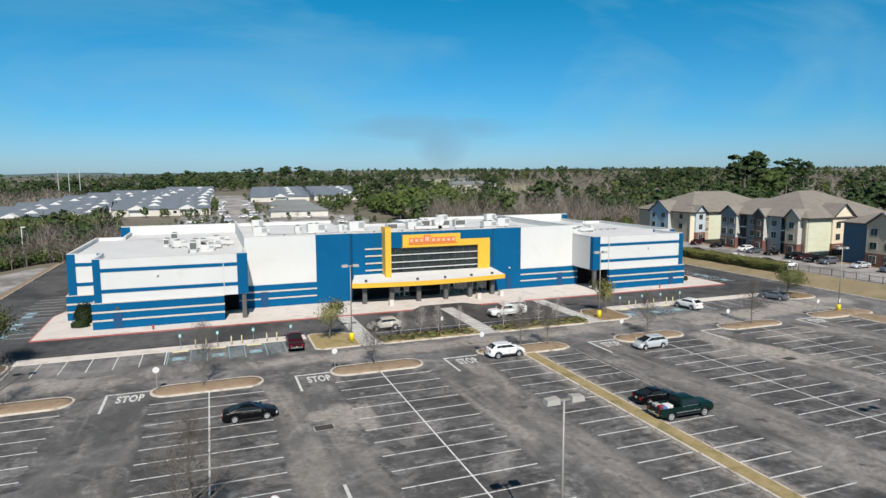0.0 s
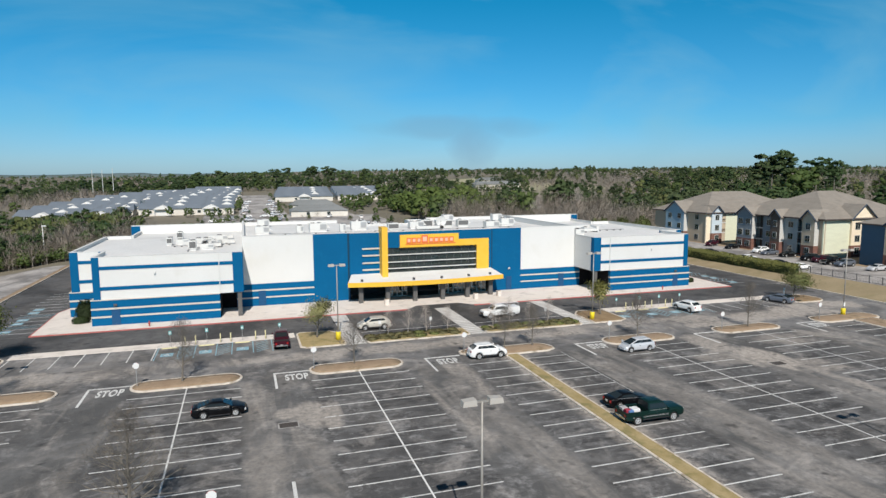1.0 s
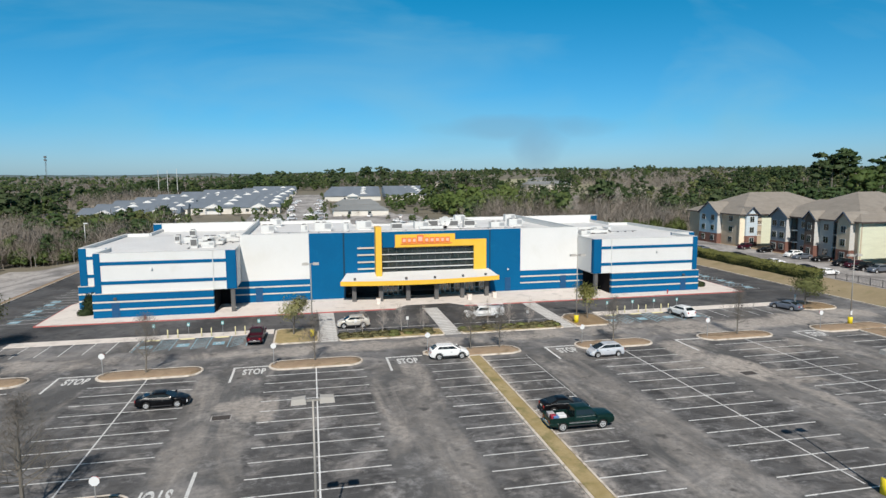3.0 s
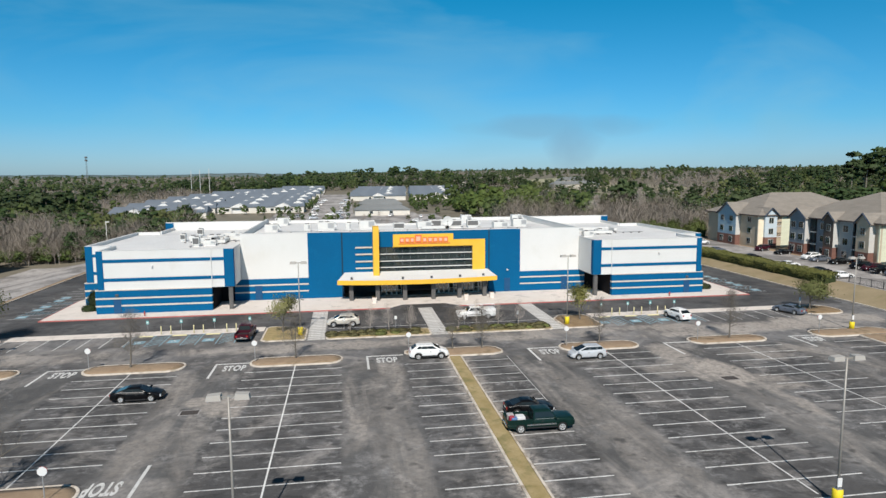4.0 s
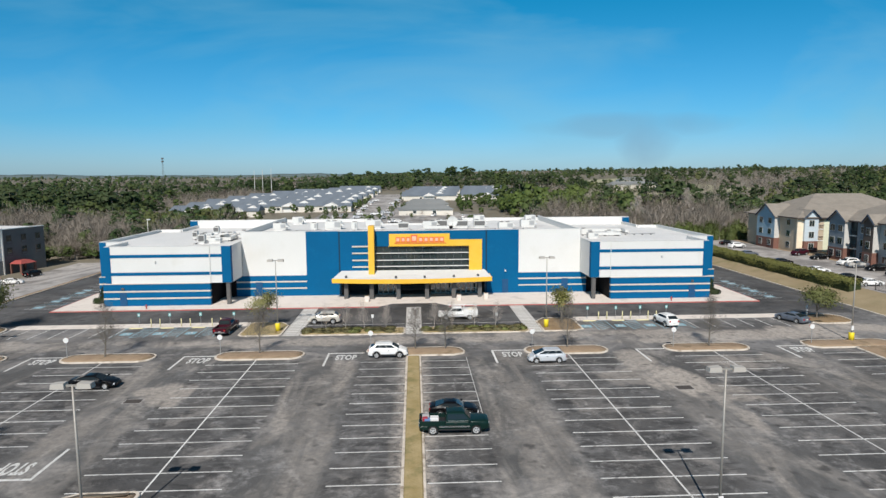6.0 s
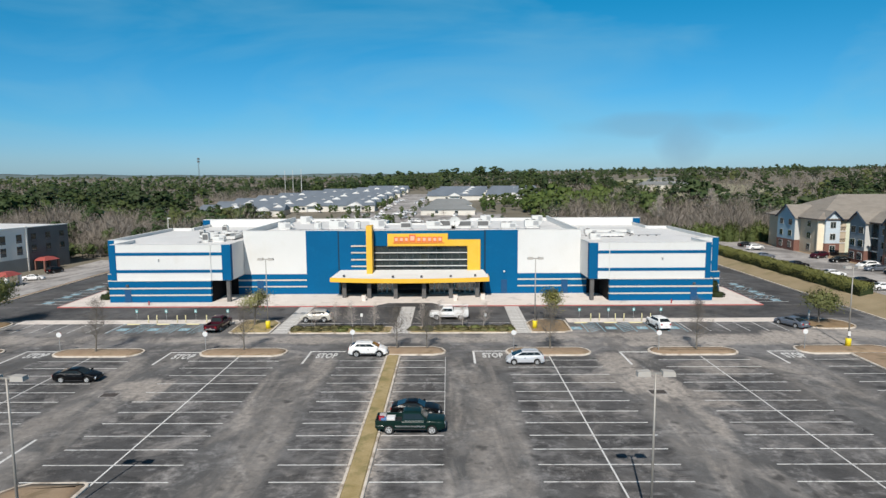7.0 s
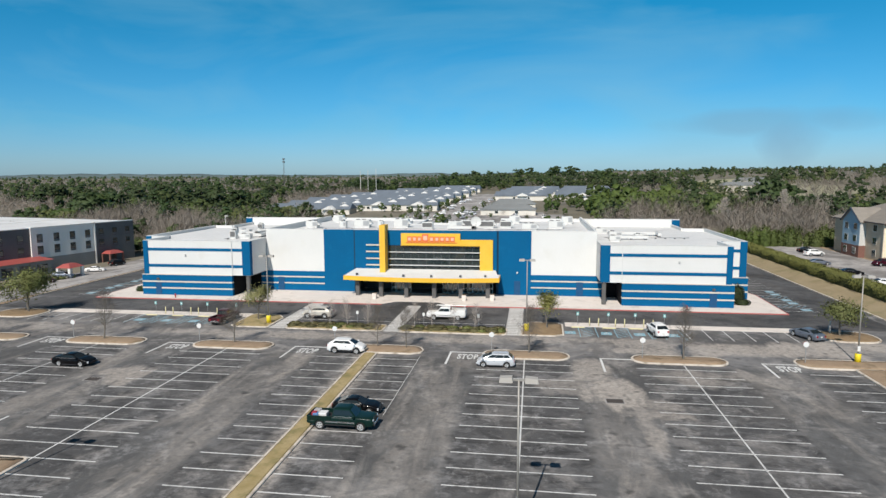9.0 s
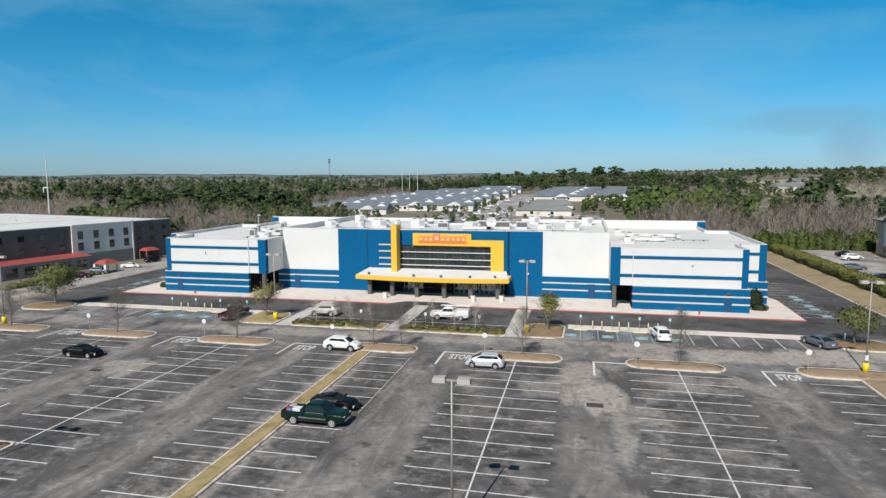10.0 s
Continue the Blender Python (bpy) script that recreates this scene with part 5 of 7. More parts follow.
        part("door_handle", MB().box(0.0, 0.2, s * W / 2 - 0.04, s * W / 2 + 0.01, zbelt - 0.22, zbelt - 0.18), TRIM, root)
        for wx in (xf, xb):
            w = part("wheel", MB().tube((wx, s * (W / 2 - 0.24), R), (wx, s * (W / 2 - 0.01), R), R, R, 18), TYRE, root, "", False)
            rim = MB()
            ang = [2 * math.pi * k / 16 for k in range(16)]
            rim.loft([[(wx + r * math.cos(q), s * yy, R + r * math.sin(q)) for q in ang] for r, yy in ((R * 0.66, W / 2 - 0.02), (R * 0.66, W / 2 + 0.004), (R * 0.54, W / 2 + 0.002), (R * 0.52, W / 2 - 0.02))], caps=False)
            for k in range(5):
                q = 2 * math.pi * k / 5 + 0.3
                c_, s_ = math.cos(q), math.sin(q)
                rim.loft([[(wx + c_ * r - s_ * t_, s * yy, R + s_ * r + c_ * t_) for r, t_ in ((0.03, -0.045), (R * 0.56, -0.03), (R * 0.56, 0.03), (0.03, 0.045))] for yy in (W / 2 - 0.02, W / 2 + 0.002)])
            part("rim", rim, RIM, w, "silver five-spoke rim")
    part("grille", MB().soft(h - 0.05, h + 0.02, -0.48, 0.48, 0.52, zn - 0.22, 0.01), TRIM, root)
    part("bumper", MB().soft(h - 0.2, h + 0.05, -W / 2 + 0.3, W / 2 - 0.3, zf + 0.10, zf + 0.28, 0.03), CHROME if kind == "pickup" else m, root)
    part("bumper", MB().soft(-h - 0.06, -h + 0.2, -W / 2 + 0.25, W / 2 - 0.25, zf + 0.12, zf + 0.30, 0.03), CHROME if kind == "pickup" else m, root)
    part("number_plate", MB().box(-h - 0.04, -h - 0.012, -0.16, 0.16, 0.62, 0.78), PLATE, root)
    if kind == "pickup" and not service:
        part("bed_floor", MB().box(-h + 0.08, xr - 0.04, -W / 2 + 0.12, W / 2 - 0.12, 0.83, 0.865), TRIM, root, "dark floor of the open load bed")
        part("tailgate", MB().soft(-h - 0.01, -h + 0.07, -W / 2 + 0.12, W / 2 - 0.12, 0.62, zt + 0.02, 0.02), m, root)
        for s in (-1, 1):
            part("bed_side", MB().soft(-h + 0.01, xr - 0.03, s * (W / 2 - 0.065) - 0.06, s * (W / 2 - 0.065) + 0.06, 0.8, zt + 0.03, 0.03), m, root)
        for k, (bx, by, bw, bh, bm) in enumerate(bed or ()):
            part("load", MB().soft(bx - bw / 2, bx + bw / 2, by - bw / 2, by + bw / 2, 0.866, zt + bh * 0.5, 0.03), bm, root)
    if service:
        part("service_body", MB().soft(-h - 0.05, xr - 0.1, -W / 2 - 0.05, W / 2 + 0.05, 0.75, 1.58, 0.05), m, root, "white steel service body with lockers")
        for s in (-1, 1):
            for k in range(3):
                part("locker_door", MB().soft(-h + 0.1 + 0.6 * k, -h + 0.62 + 0.6 * k, s * (W / 2 + 0.055) - 0.012, s * (W / 2 + 0.055) + 0.012, 0.9, 1.48, 0.01), m, root)
            part("ladder_rail", MB().tube((-h - 0.1, s * 0.2, zr + 0.22), (1.5, s * 0.2, zr + 0.22), 0.03, 0.03, 6), m, root)
            for px in (-h + 0.15, xr - 0.25):
                part("rack_post", MB().tube((px, s * 0.72, 1.55), (px, s * 0.72, zr + 0.18), 0.03, 0.03, 6), m, root)
        for px in (-h + 0.15, xr - 0.25):
            part("rack_bar", MB().tube((px, -0.75, zr + 0.18), (px, 0.75, zr + 0.18), 0.03, 0.03, 6), m, root)
        for k in range(14):
            part("rung", MB().tube((-h + 0.1 + 0.3 * k, -0.2, zr + 0.22), (-h + 0.1 + 0.3 * k, 0.2, zr + 0.22), 0.018, 0.018, 5), m, root)
    if kind == "pickup":
        for s in (-1, 1):
            part("side_moulding", MB().box(xb + R + 0.15, xf - R - 0.15, s * W / 2 - 0.02, s * W / 2 + 0.02, 0.74, 0.82), CHROME, root)
    if kind in ("suv", "van"):
        for s in (-1, 1):
            part("roof_rail", MB().tube((rf - 0.2, s * (wt - 0.02), zr + 0.05), (rb + 0.2, s * (wt - 0.02), zr + 0.05), 0.02, 0.02, 5), STEEL, root)
    return root


BLACKP, WHITEP, SILVER, GREEN, MAROON, CHAMP, GREY = (0.004, 0.004, 0.005), (0.80, 0.80, 0.79), (0.60, 0.62, 0.65), (0.0045, 0.020, 0.0165), (0.046, 0.006, 0.014), (0.55, 0.52, 0.46), (0.19, 0.215, 0.26)
vehicle("sedan", 2.65, 57.85, 0, "black", BLACKP, "black sedan parked across a bay in the car park")
vehicle("suv", 33.25, 67.2, 0, "white", WHITEP, "white sport utility car with dark glass, parked by an island")
vehicle("van", 52.2, 63.8, 180, "silver_blue", SILVER, "silver-blue minivan parked in a bay", metal=0.2)
vehicle("pickup", 39.88, 44.2, -1, "dark_green", GREEN, "dark green pickup truck with a loaded bed", bed=((-2.45, 0.4, 0.6, 0.22, plain("grey_box", (0.42, 0.40, 0.40), 0.5)), (-2.5, -0.3, 0.45, 0.3, plain("red_box", (0.34, 0.03, 0.05), 0.5)), (-1.7, -0.2, 0.75, 0.26, plain("white_sack", (0.7, 0.7, 0.7), 0.7)), (-2.3, -0.45, 0.5, 0.2, plain("blue_tub", (0.1, 0.2, 0.4), 0.5))))
vehicle("coupe", 40.15, 47.95, -2, "black", BLACKP, "black car parked beside the green pickup truck")
vehicle("pickup", 9.6, 81.0, 88, "maroon", MAROON, "maroon pickup truck parked in an accessible bay")
vehicle("suv", 22.9, 85.6, 180, "champagne", CHAMP, "pale champagne sport utility car beside the shrub bed", metal=0.1)
vehicle("pickup", 43.2, 86.9, 180, "white", WHITEP, "white utility truck with lockers and a ladder rack", service=True)
vehicle("suv", 73.6, 80.9, 98, "white", WHITEP, "white sport utility car parked in a front bay")
vehicle("sedan", 93.2, 81.6, 112, "dark_grey", GREY, "blue-grey sedan parked beside the tree island", metal=0.5)
FL = "cars of the flats"
for kind, x, y, hd, key, col in (("suv", 135.0, 146.0, 200, "maroon", MAROON), ("sedan", 135.2, 138.2, 190, "black", BLACKP), ("suv", 135.0, 128.0, 185, "white", WHITEP), ("sedan", 134.6, 124.6, 182, "dark_grey", GREY),
                               ("sedan", 135.6, 119.8, 180, "black", BLACKP), ("sedan", 121.0, 102.6, 0, "white", WHITEP), ("suv", 134.4, 112.4, 180, "black", BLACKP), ("suv", 134.4, 109.3, 180, "maroon", MAROON),
                               ("pickup", 134.0, 105.8, 180, "black", BLACKP), ("suv", 133.6, 102.5, 180, "dark_grey", GREY), ("sedan", 134.4, 95.6, 180, "silver_blue", SILVER), ("suv", 134.2, 89.0, 180, "dark_grey", GREY),
                               ("sedan", 121.2, 108.5, 0, "black", BLACKP), ("sedan", 121.4, 131.0, 0, "black", BLACKP), ("sedan", 121.6, 146.0, 0, "dark_grey", GREY), ("suv", 127.5, 163.0, 10, "white", WHITEP), ("sedan", 129.0, 171.0, 10, "black", BLACKP),
                               ("sedan", 121.3, 118.0, 0, "white", WHITEP)):
    vehicle(kind, x, y, hd, key, col, {"maroon": "maroon", "black": "black", "white": "white", "dark_grey": "dark grey", "silver_blue": "silver"}[key] + " car parked before the block of flats", land_height(x, y) + 0.12, group=FL)
for kind, x, y, hd, key, col in (("suv", -58.5, 150.5, 80, "black", BLACKP), ("sedan", -56.5, 139.0, 20, "white", WHITEP), ("suv", -56.8, 128.0, 10, "dark_grey", GREY), ("sedan", -56.6, 122.0, 10, "maroon", MAROON)):
    vehicle(kind, x, y, hd, key, col, "car parked before the hotel", land_height(x, y) + 0.12, group="cars of the hotel")


# ---- plants ----
TWIG = surf("grey_twigs", (0.12, 0.105, 0.09), (0.18, 0.16, 0.14), 1.0, 12, 0.95, 0.0)
PALE_WOOD = surf("pale_smooth_bark", (0.40, 0.35, 0.31), (0.52, 0.46, 0.41), 1.0, 10, 0.9, 0.1)
LEAF_SPRING = leaf_mat("spring_leaves", (0.30, 0.31, 0.085), (0.44, 0.43, 0.16), 0.2, 1.0, 0.15)
LEAF_OLIVE = leaf_mat("olive_spring_leaves", (0.215, 0.220, 0.085), (0.32, 0.31, 0.135), 0.2, 1.0, 0.15)
LEAF_GREEN = leaf_mat("dull_green_leaves", (0.135, 0.16, 0.05), (0.225, 0.24, 0.088), 0.18, 1.0, 0.3)
LEAF_DARK = leaf_mat("dark_evergreen_leaves", (0.030, 0.050, 0.020), (0.06, 0.085, 0.03))
LEAF_SHRUB = leaf_mat("shrub_leaves", (0.155, 0.150, 0.068), (0.225, 0.205, 0.105), 0.3, 1.0, 0.4)
LEAF_SCREEN = leaf_mat("screen_leaves", (0.085, 0.13, 0.030), (0.15, 0.19, 0.055), 0.15, 0.7)
LEAF_HEDGE = leaf_mat("hedge_leaves", (0.165, 0.175, 0.050), (0.23, 0.235, 0.080), 0.15, 0.35, 0.3)


def quads(centres, size, rng, flat=0.0, length=1.0, out=None):
    """Small leaf-like faces at the given places, each turned at random; returns vertices and faces."""
    c = np.asarray(centres, float)
    n = len(c)
    a = rng.normal(size=(n, 3))
    a[:, 2] *= 1 - flat
    a /= np.linalg.norm(a, axis=1)[:, None] + 1e-9
    b = np.cross(a, rng.normal(size=(n, 3)))
    b /= np.linalg.norm(b, axis=1)[:, None] + 1e-9
    s = np.asarray(size if np.ndim(size) else np.full(n, size)) * rng.uniform(0.65, 1.35, n)
    a, b = a * (s * length)[:, None], b * s[:, None]
    v = np.stack([c - a * 0.5, c + b * 0.42, c + a * 0.5, c - b * 0.42], 1).reshape(-1, 3)
    f = np.arange(4 * n).reshape(-1, 4)
    if out is None:
        return v, f
    # leaves face outwards, and shade with the crown's own roundness
    nrm = np.cross(b, a)
    nrm /= np.linalg.norm(nrm, axis=1)[:, None] + 1e-9
    o = np.asarray(out, float)
    o = o / (np.linalg.norm(o, axis=1)[:, None] + 1e-9)
    back = (nrm * o).sum(1) < 0
    f[back] = f[back][:, ::-1]
    nrm[back] *= -1
    w = o * 0.85 + nrm * 0.2
    w /= np.linalg.norm(w, axis=1)[:, None] + 1e-9
    return v, f, np.repeat(w, 4, 0)


def mesh_of(name, v, f, mats, idx=None, normals=None):
    me = bpy.data.meshes.new(name)
    me.from_pydata(np.asarray(v).tolist(), [], f.tolist() if isinstance(f, np.ndarray) else f)
    for m in mats:
        me.materials.append(m)
    if idx is not None:
        me.polygons.foreach_set("material_index", np.asarray(idx, np.int32))
    me.update()
    if normals is not None:
        me.polygons.foreach_set("use_smooth", [True] * len(me.polygons))
        me.normals_split_custom_set_from_vertices(np.asarray(normals).tolist())
    return me


def branching(rng, height, trunk_r, levels=4, kids=4, spread=0.6, first=0.30, up=0.25, sides=5):
    """Tapered trunk and limbs; returns the limbs' mesh data and the twig tips."""
    mb, tips = MB(), []

    def grow(p, d, length, r, level):
        segs = 3 if level < 2 else 2
        q, rr = Vector(p), r
        for s in range(segs):
            nd = (d + Vector((rng.normal(), rng.normal(), rng.normal())) * 0.10 + Vector((0, 0, up * 0.3))).normalized()
            e = q + nd * (length / segs)
            r2 = rr * (0.84 if level else 0.88)
            mb.tube(q, e, rr, r2, sides if level < 2 else 3)
            if level < levels and (s > 0 or level > 0):
                for _ in range(1 if level == 0 else (1 if rng.random() < 0.75 else 2)):
                    side = Vector((rng.normal(), rng.normal(), rng.normal() * 0.5)).normalized()
                    cd = (nd * (1 - spread) + side * spread + Vector((0, 0, up))).normalized()
                    grow(q.lerp(e, rng.uniform(0.4, 1.0)), cd, length * rng.uniform(0.50, 0.72), r2 * 0.55, level + 1)
            q, rr, d = e, r2, nd
        tips.append(tuple(q))
        if level < levels:
            for k in range(kids if level == 0 else 2):
                side = Vector((rng.normal(), rng.normal(), rng.normal() * 0.4)).normalized()
                cd = (d * (1 - spread) + side * spread + Vector((0, 0, up))).normalized()
                grow(q, cd, length * rng.uniform(0.5, 0.7), rr * 0.62, level + 1)

    grow(Vector((0, 0, -0.05)), Vector((0, 0, 1)), height * 0.42, trunk_r, 0)
    top = max(v[2] for v in mb.v)
    k = height / top
    mb.v = [(x * k, y * k, z * k) for x, y, z in mb.v]
    return mb, [(x * k, y * k, z * k) for x, y, z in tips]


def leader_tree(rng, height, trunk_r, spread):
    """A straight leader to the top, with side limbs that shorten upwards and fork into twigs."""
    mb, tips = MB(), []
    n = 9
    p, lean = Vector((0, 0, -0.05)), Vector((rng.normal() * 0.03, rng.normal() * 0.03, 1)).normalized()
    nodes = []
    for k in range(n):
        q = p + (lean + Vector((rng.normal(), rng.normal(), 0)) * 0.04).normalized() * (height / n)
        mb.tube(p, q, trunk_r * (1 - k / n * 0.92), trunk_r * (1 - (k + 1) / n * 0.92), 6)
        nodes.append((p.copy(), q.copy()))
        p = q
    tips.append(tuple(p))

    def limb(p, d, length, r, level):
        q, rr = p, r
        for s in range(3):
            d = (d + Vector((rng.normal(), rng.normal(), rng.normal())) * 0.16 + Vector((0, 0, 0.10))).normalized()
            e = q + d * (length / 3)
            mb.tube(q, e, rr, rr * 0.72, 4 if level == 0 else 3, False)
            if level < 2:
                for _ in range(2 - level):
                    sd = Vector((rng.normal(), rng.normal(), rng.normal() * 0.6 + 0.25)).normalized()
                    limb(q.lerp(e, rng.uniform(0.3, 1)), (d * 0.6 + sd * 0.6).normalized(), length * rng.uniform(0.35, 0.6), rr * 0.6, level + 1)
            q, rr = e, rr * 0.72
        tips.append(tuple(q))

    count = int(20 + height * 2.0)
    for k in range(count):
        f = 0.22 + 0.74 * (k + rng.uniform(0, 1)) / count
        seg = nodes[min(n - 1, int(f * n))]
        p = seg[0].lerp(seg[1], f * n - int(f * n))
        az = k * 2.4 + rng.normal() * 0.3
        up = 0.35 + 0.6 * f
        d = Vector((math.cos(az), math.sin(az), up)).normalized()
        limb(p, d, height * spread * (1.05 - f) * rng.uniform(0.55, 1.0) + 0.25, trunk_r * 0.36 * (1.1 - f), 0)
    return mb, tips


def bare_tree(x, y, height, seed, z=0.2, trunk=0.11, label="bare winter tree on a grass island", spread=0.56, twig=0.024, bark=None, twigs=None):
    rng = np.random.default_rng(seed)
    root = thing("tree", label, "tree", at(x, y, z, seed * 37 % 360))
    mb, tips = leader_tree(rng, height, trunk, spread)
    part("trunk", mb, bark or BARK, root, "grey trunk and limbs")
    c = np.repeat(np.array(tips), 3, 0)
    v, f = quads(c + rng.normal(size=c.shape) * 0.16, twig * 0.8, rng, 0, 20.0)
    part("crown", mesh_of("crown", v, f, [twigs or TWIG]), None, root, "thin bare twigs")
    return root


def leafy_tree(x, y, height, width, seed, mat, z=0.2, trunk=0.10, n=1700, label="small leafy tree", size=0.17):
    rng = np.random.default_rng(seed)
    root = thing("tree", label, "tree", at(x, y, z, seed * 53 % 360))
    mb, tips = branching(rng, height * 0.92, trunk, 3, 4, 0.6)
    wide = max(math.hypot(v[0], v[1]) for v in mb.v)
    k = width / 2 / wide
    mb.v = [(a * (k if c > height * 0.25 else 1 + (k - 1) * c / (height * 0.25)), b * (k if c > height * 0.25 else 1 + (k - 1) * c / (height * 0.25)), c) for a, b, c in mb.v]
    part("trunk", mb, BARK, root)
    t = np.array([(a * k, b * k, c) for a, b, c in tips if c > height * 0.33])
    c = t[rng.integers(0, len(t), n)] + rng.normal(size=(n, 3)) * np.array([0.40, 0.40, 0.32]) * width / 4.5
    v, f, w = quads(c, size, rng, 0.2, 1.3, c - np.array([0, 0, height * 0.5]))
    part("crown", mesh_of("crown", v, f, [mat], None, w), None, root, "loose crown of small leaves")
    return root


bare_tree(-1.5, 68.6, 6.6, 3)
bare_tree(17.2, 69.0, 5.6, 5, trunk=0.10)
bare_tree(36.6, 69.6, 5.2, 7, trunk=0.08)
bare_tree(40.4, 69.4, 5.0, 11, trunk=0.08)
bare_tree(56.0, 69.0, 5.8, 13, trunk=0.10)
bare_tree(74.3, 68.6, 6.4, 17)
bare_tree(-1.9, 38.6, 7.8, 19, trunk=0.16, twig=0.028, spread=0.62)
bare_tree(-20.0, 68.8, 5.8, 23)
leafy_tree(14.4, 82.4, 5.4, 4.9, 31, LEAF_OLIVE, label="small tree with dull olive spring leaves in a bed", n=2300)
leafy_tree(58.5, 82.3, 5.4, 5.0, 37, LEAF_SPRING, n=2300, label="small tree with yellow-green spring leaves in a bed")
leafy_tree(97.8, 82.6, 4.9, 5.6, 41, LEAF_GREEN, label="spreading leafy tree on a rounded island", n=4200)
leafy_tree(-25.9, 83.0, 7.1, 8.6, 43, LEAF_GREEN, label="broad leafy tree on a rounded island", trunk=0.16, n=7000, size=0.2)
leafy_tree(-30.5, 67.0, 5.5, 6.0, 47, LEAF_GREEN, label="broad leafy tree on a rounded island", n=4200, size=0.2)
for k, x in enumerate((23.8, 26.6, 29.3, 32.4, 39.4, 42.0, 45.2, 48.2)):
    bare_tree(x, 80.3, 3.4 + 0.3 * (k % 3), 61 + k, trunk=0.045, label="slim bare ornamental tree with pale stems in a shrub bed", spread=0.36, twig=0.012, bark=PALE_WOOD, twigs=PALE_WOOD)


bare_tree(155.0, 258.0, 14.5, 91, land_height(155, 258), 0.22, "tall pale bare tree at the edge of the woods", 0.5, 0.05, PALE_WOOD, PALE_WOOD)
bare_tree(128.0, 246.0, 12.0, 92, land_height(128, 246), 0.2, "tall pale bare tree at the edge of the woods", 0.5, 0.05, PALE_WOOD, PALE_WOOD)


def mound(name, label, category, x, y, z, rx, ry, rz, n, mat, seed, size=0.16, group=""):
    """A rounded shrub: a shell of small leaves over a dark woody core."""
    rng = np.random.default_rng(seed)
    root = thing(name, label, category, at(x, y, z), group)
    d = rng.normal(size=(n, 3))
    d[:, 2] = np.abs(d[:, 2])
    d /= np.linalg.norm(d, axis=1)[:, None]
    lump = 1 + 0.12 * np.sin(d[:, 0] * 7 + seed) * np.cos(d[:, 1] * 6)
    d[:, 2] = d[:, 2] ** 0.6
    c = d * np.array([rx, ry, rz]) * (lump * rng.uniform(0.8, 1.04, n))[:, None]
    v, f, w = quads(c, size, rng, 0, 1.3, c)
    part("leaves", mesh_of("leaves", v, f, [mat], None, w), None, root)
    rings = [[(rx * 0.8 * s * math.cos(a), ry * 0.8 * s * math.sin(a), rz * 0.82 * h) for a in np.linspace(0, 6.283, 13)[:12]] for s, h in ((0.8, 0), (1, 0.3), (0.95, 0.7), (0.5, 0.98))]
    part("core", MB().loft(rings), mat, root)
    return root


mound("shrub", "tall dark clipped evergreen shrub against the wall", "shrub", -18.4, 105.4, 0.16, 1.45, 1.45, 2.9, 2600, LEAF_DARK, 5)
mound("shrub", "low dark evergreen shrub against the wall", "shrub", -18.6, 102.6, 0.16, 1.2, 1.0, 1.0, 900, LEAF_DARK, 6)
mound("shrub", "tall dark clipped evergreen shrub against the wall", "shrub", 91.2, 105.4, 0.16, 1.45, 1.45, 2.9, 2600, LEAF_DARK, 7)
mound("shrub", "low dark evergreen shrub against the wall", "shrub", 91.4, 102.6, 0.16, 1.3, 1.0, 1.0, 900, LEAF_DARK, 8)
for k, x in enumerate(np.arange(111.5, 143, 2.3)):
    mound("screen_tree", "tall dense evergreen tree in a screening row", "tree", x, 185.5 + 0.9 * math.sin(k * 2.1), land_height(x, 185.5) - 0.05, 1.9, 1.8, 5.4 + 0.9 * math.sin(k * 1.7), 900, LEAF_SCREEN, 200 + k, 0.34, "screening row north of the flats")
rs = np.random.default_rng(77)
for x0, x1 in ((21.2, 34.4), (38.2, 52.0)):
    x = x0
    while x < x1:
        for y in (78.9, 80.4):
            mound("shrub", "low winter-brown and green shrub in a bed", "shrub", x + rs.uniform(-0.2, 0.2), y + rs.uniform(-0.25, 0.25), 0.15, rs.uniform(0.8, 1.15), rs.uniform(0.6, 0.85), rs.uniform(0.25, 0.42), 260, LEAF_SHRUB if rs.random() < 0.88 else LEAF_GREEN, int(x * 10 + y), 0.15, "shrubs before the cinema")
        x += rs.choice((1.15, 1.3, 1.9))

# clipped hedge along the bank
rng = np.random.default_rng(99)
n = 44000
hy = rng.uniform(99, 186, n)
hx = 115.9 + rng.uniform(-1, 1, n) * 1.5 + 0.25 * np.sin(hy * 0.7)
top = 2.1 + 0.10 * np.sin(hy * 0.9) + 0.07 * np.sin(hy * 2.3)
hz = top * (1 - np.abs(rng.normal(size=n)) * 0.35).clip(0, 1) * (1 - 0.25 * np.abs((hx - 115.9) / 1.7) ** 3)
base = np.array([land_height(a, b) for a, b in zip(hx, hy)])
v, f, w = quads(np.stack([hx, hy, base + hz.clip(0.1, 3)], 1), 0.17, rng, 0, 1.2, np.stack([(hx - 115.9) * 0.9, -0.3 + 0 * hx, hz - 0.7], 1))
hedge = thing("hedge", "long clipped olive-green hedge on the grass bank", "hedge", at(0, 0, 0))
part("leaves", mesh_of("leaves", v, f, [LEAF_HEDGE], None, w), None, hedge)
part("core", MB().add([(x, y, land_height(115.9, y) + z) for y in np.linspace(99.4, 185.6, 30) for x, z in ((114.7, -0.3), (114.8, 1.5), (116.9, 1.7), (117.1, -0.3))],
                      [(4 * k + i, 4 * k + i + 1, 4 * k + 5 + i, 4 * k + 4 + i) for k in range(29) for i in range(3)] + [(0, 1, 2, 3), (116, 117, 118, 119)]), LEAF_DARK, hedge)

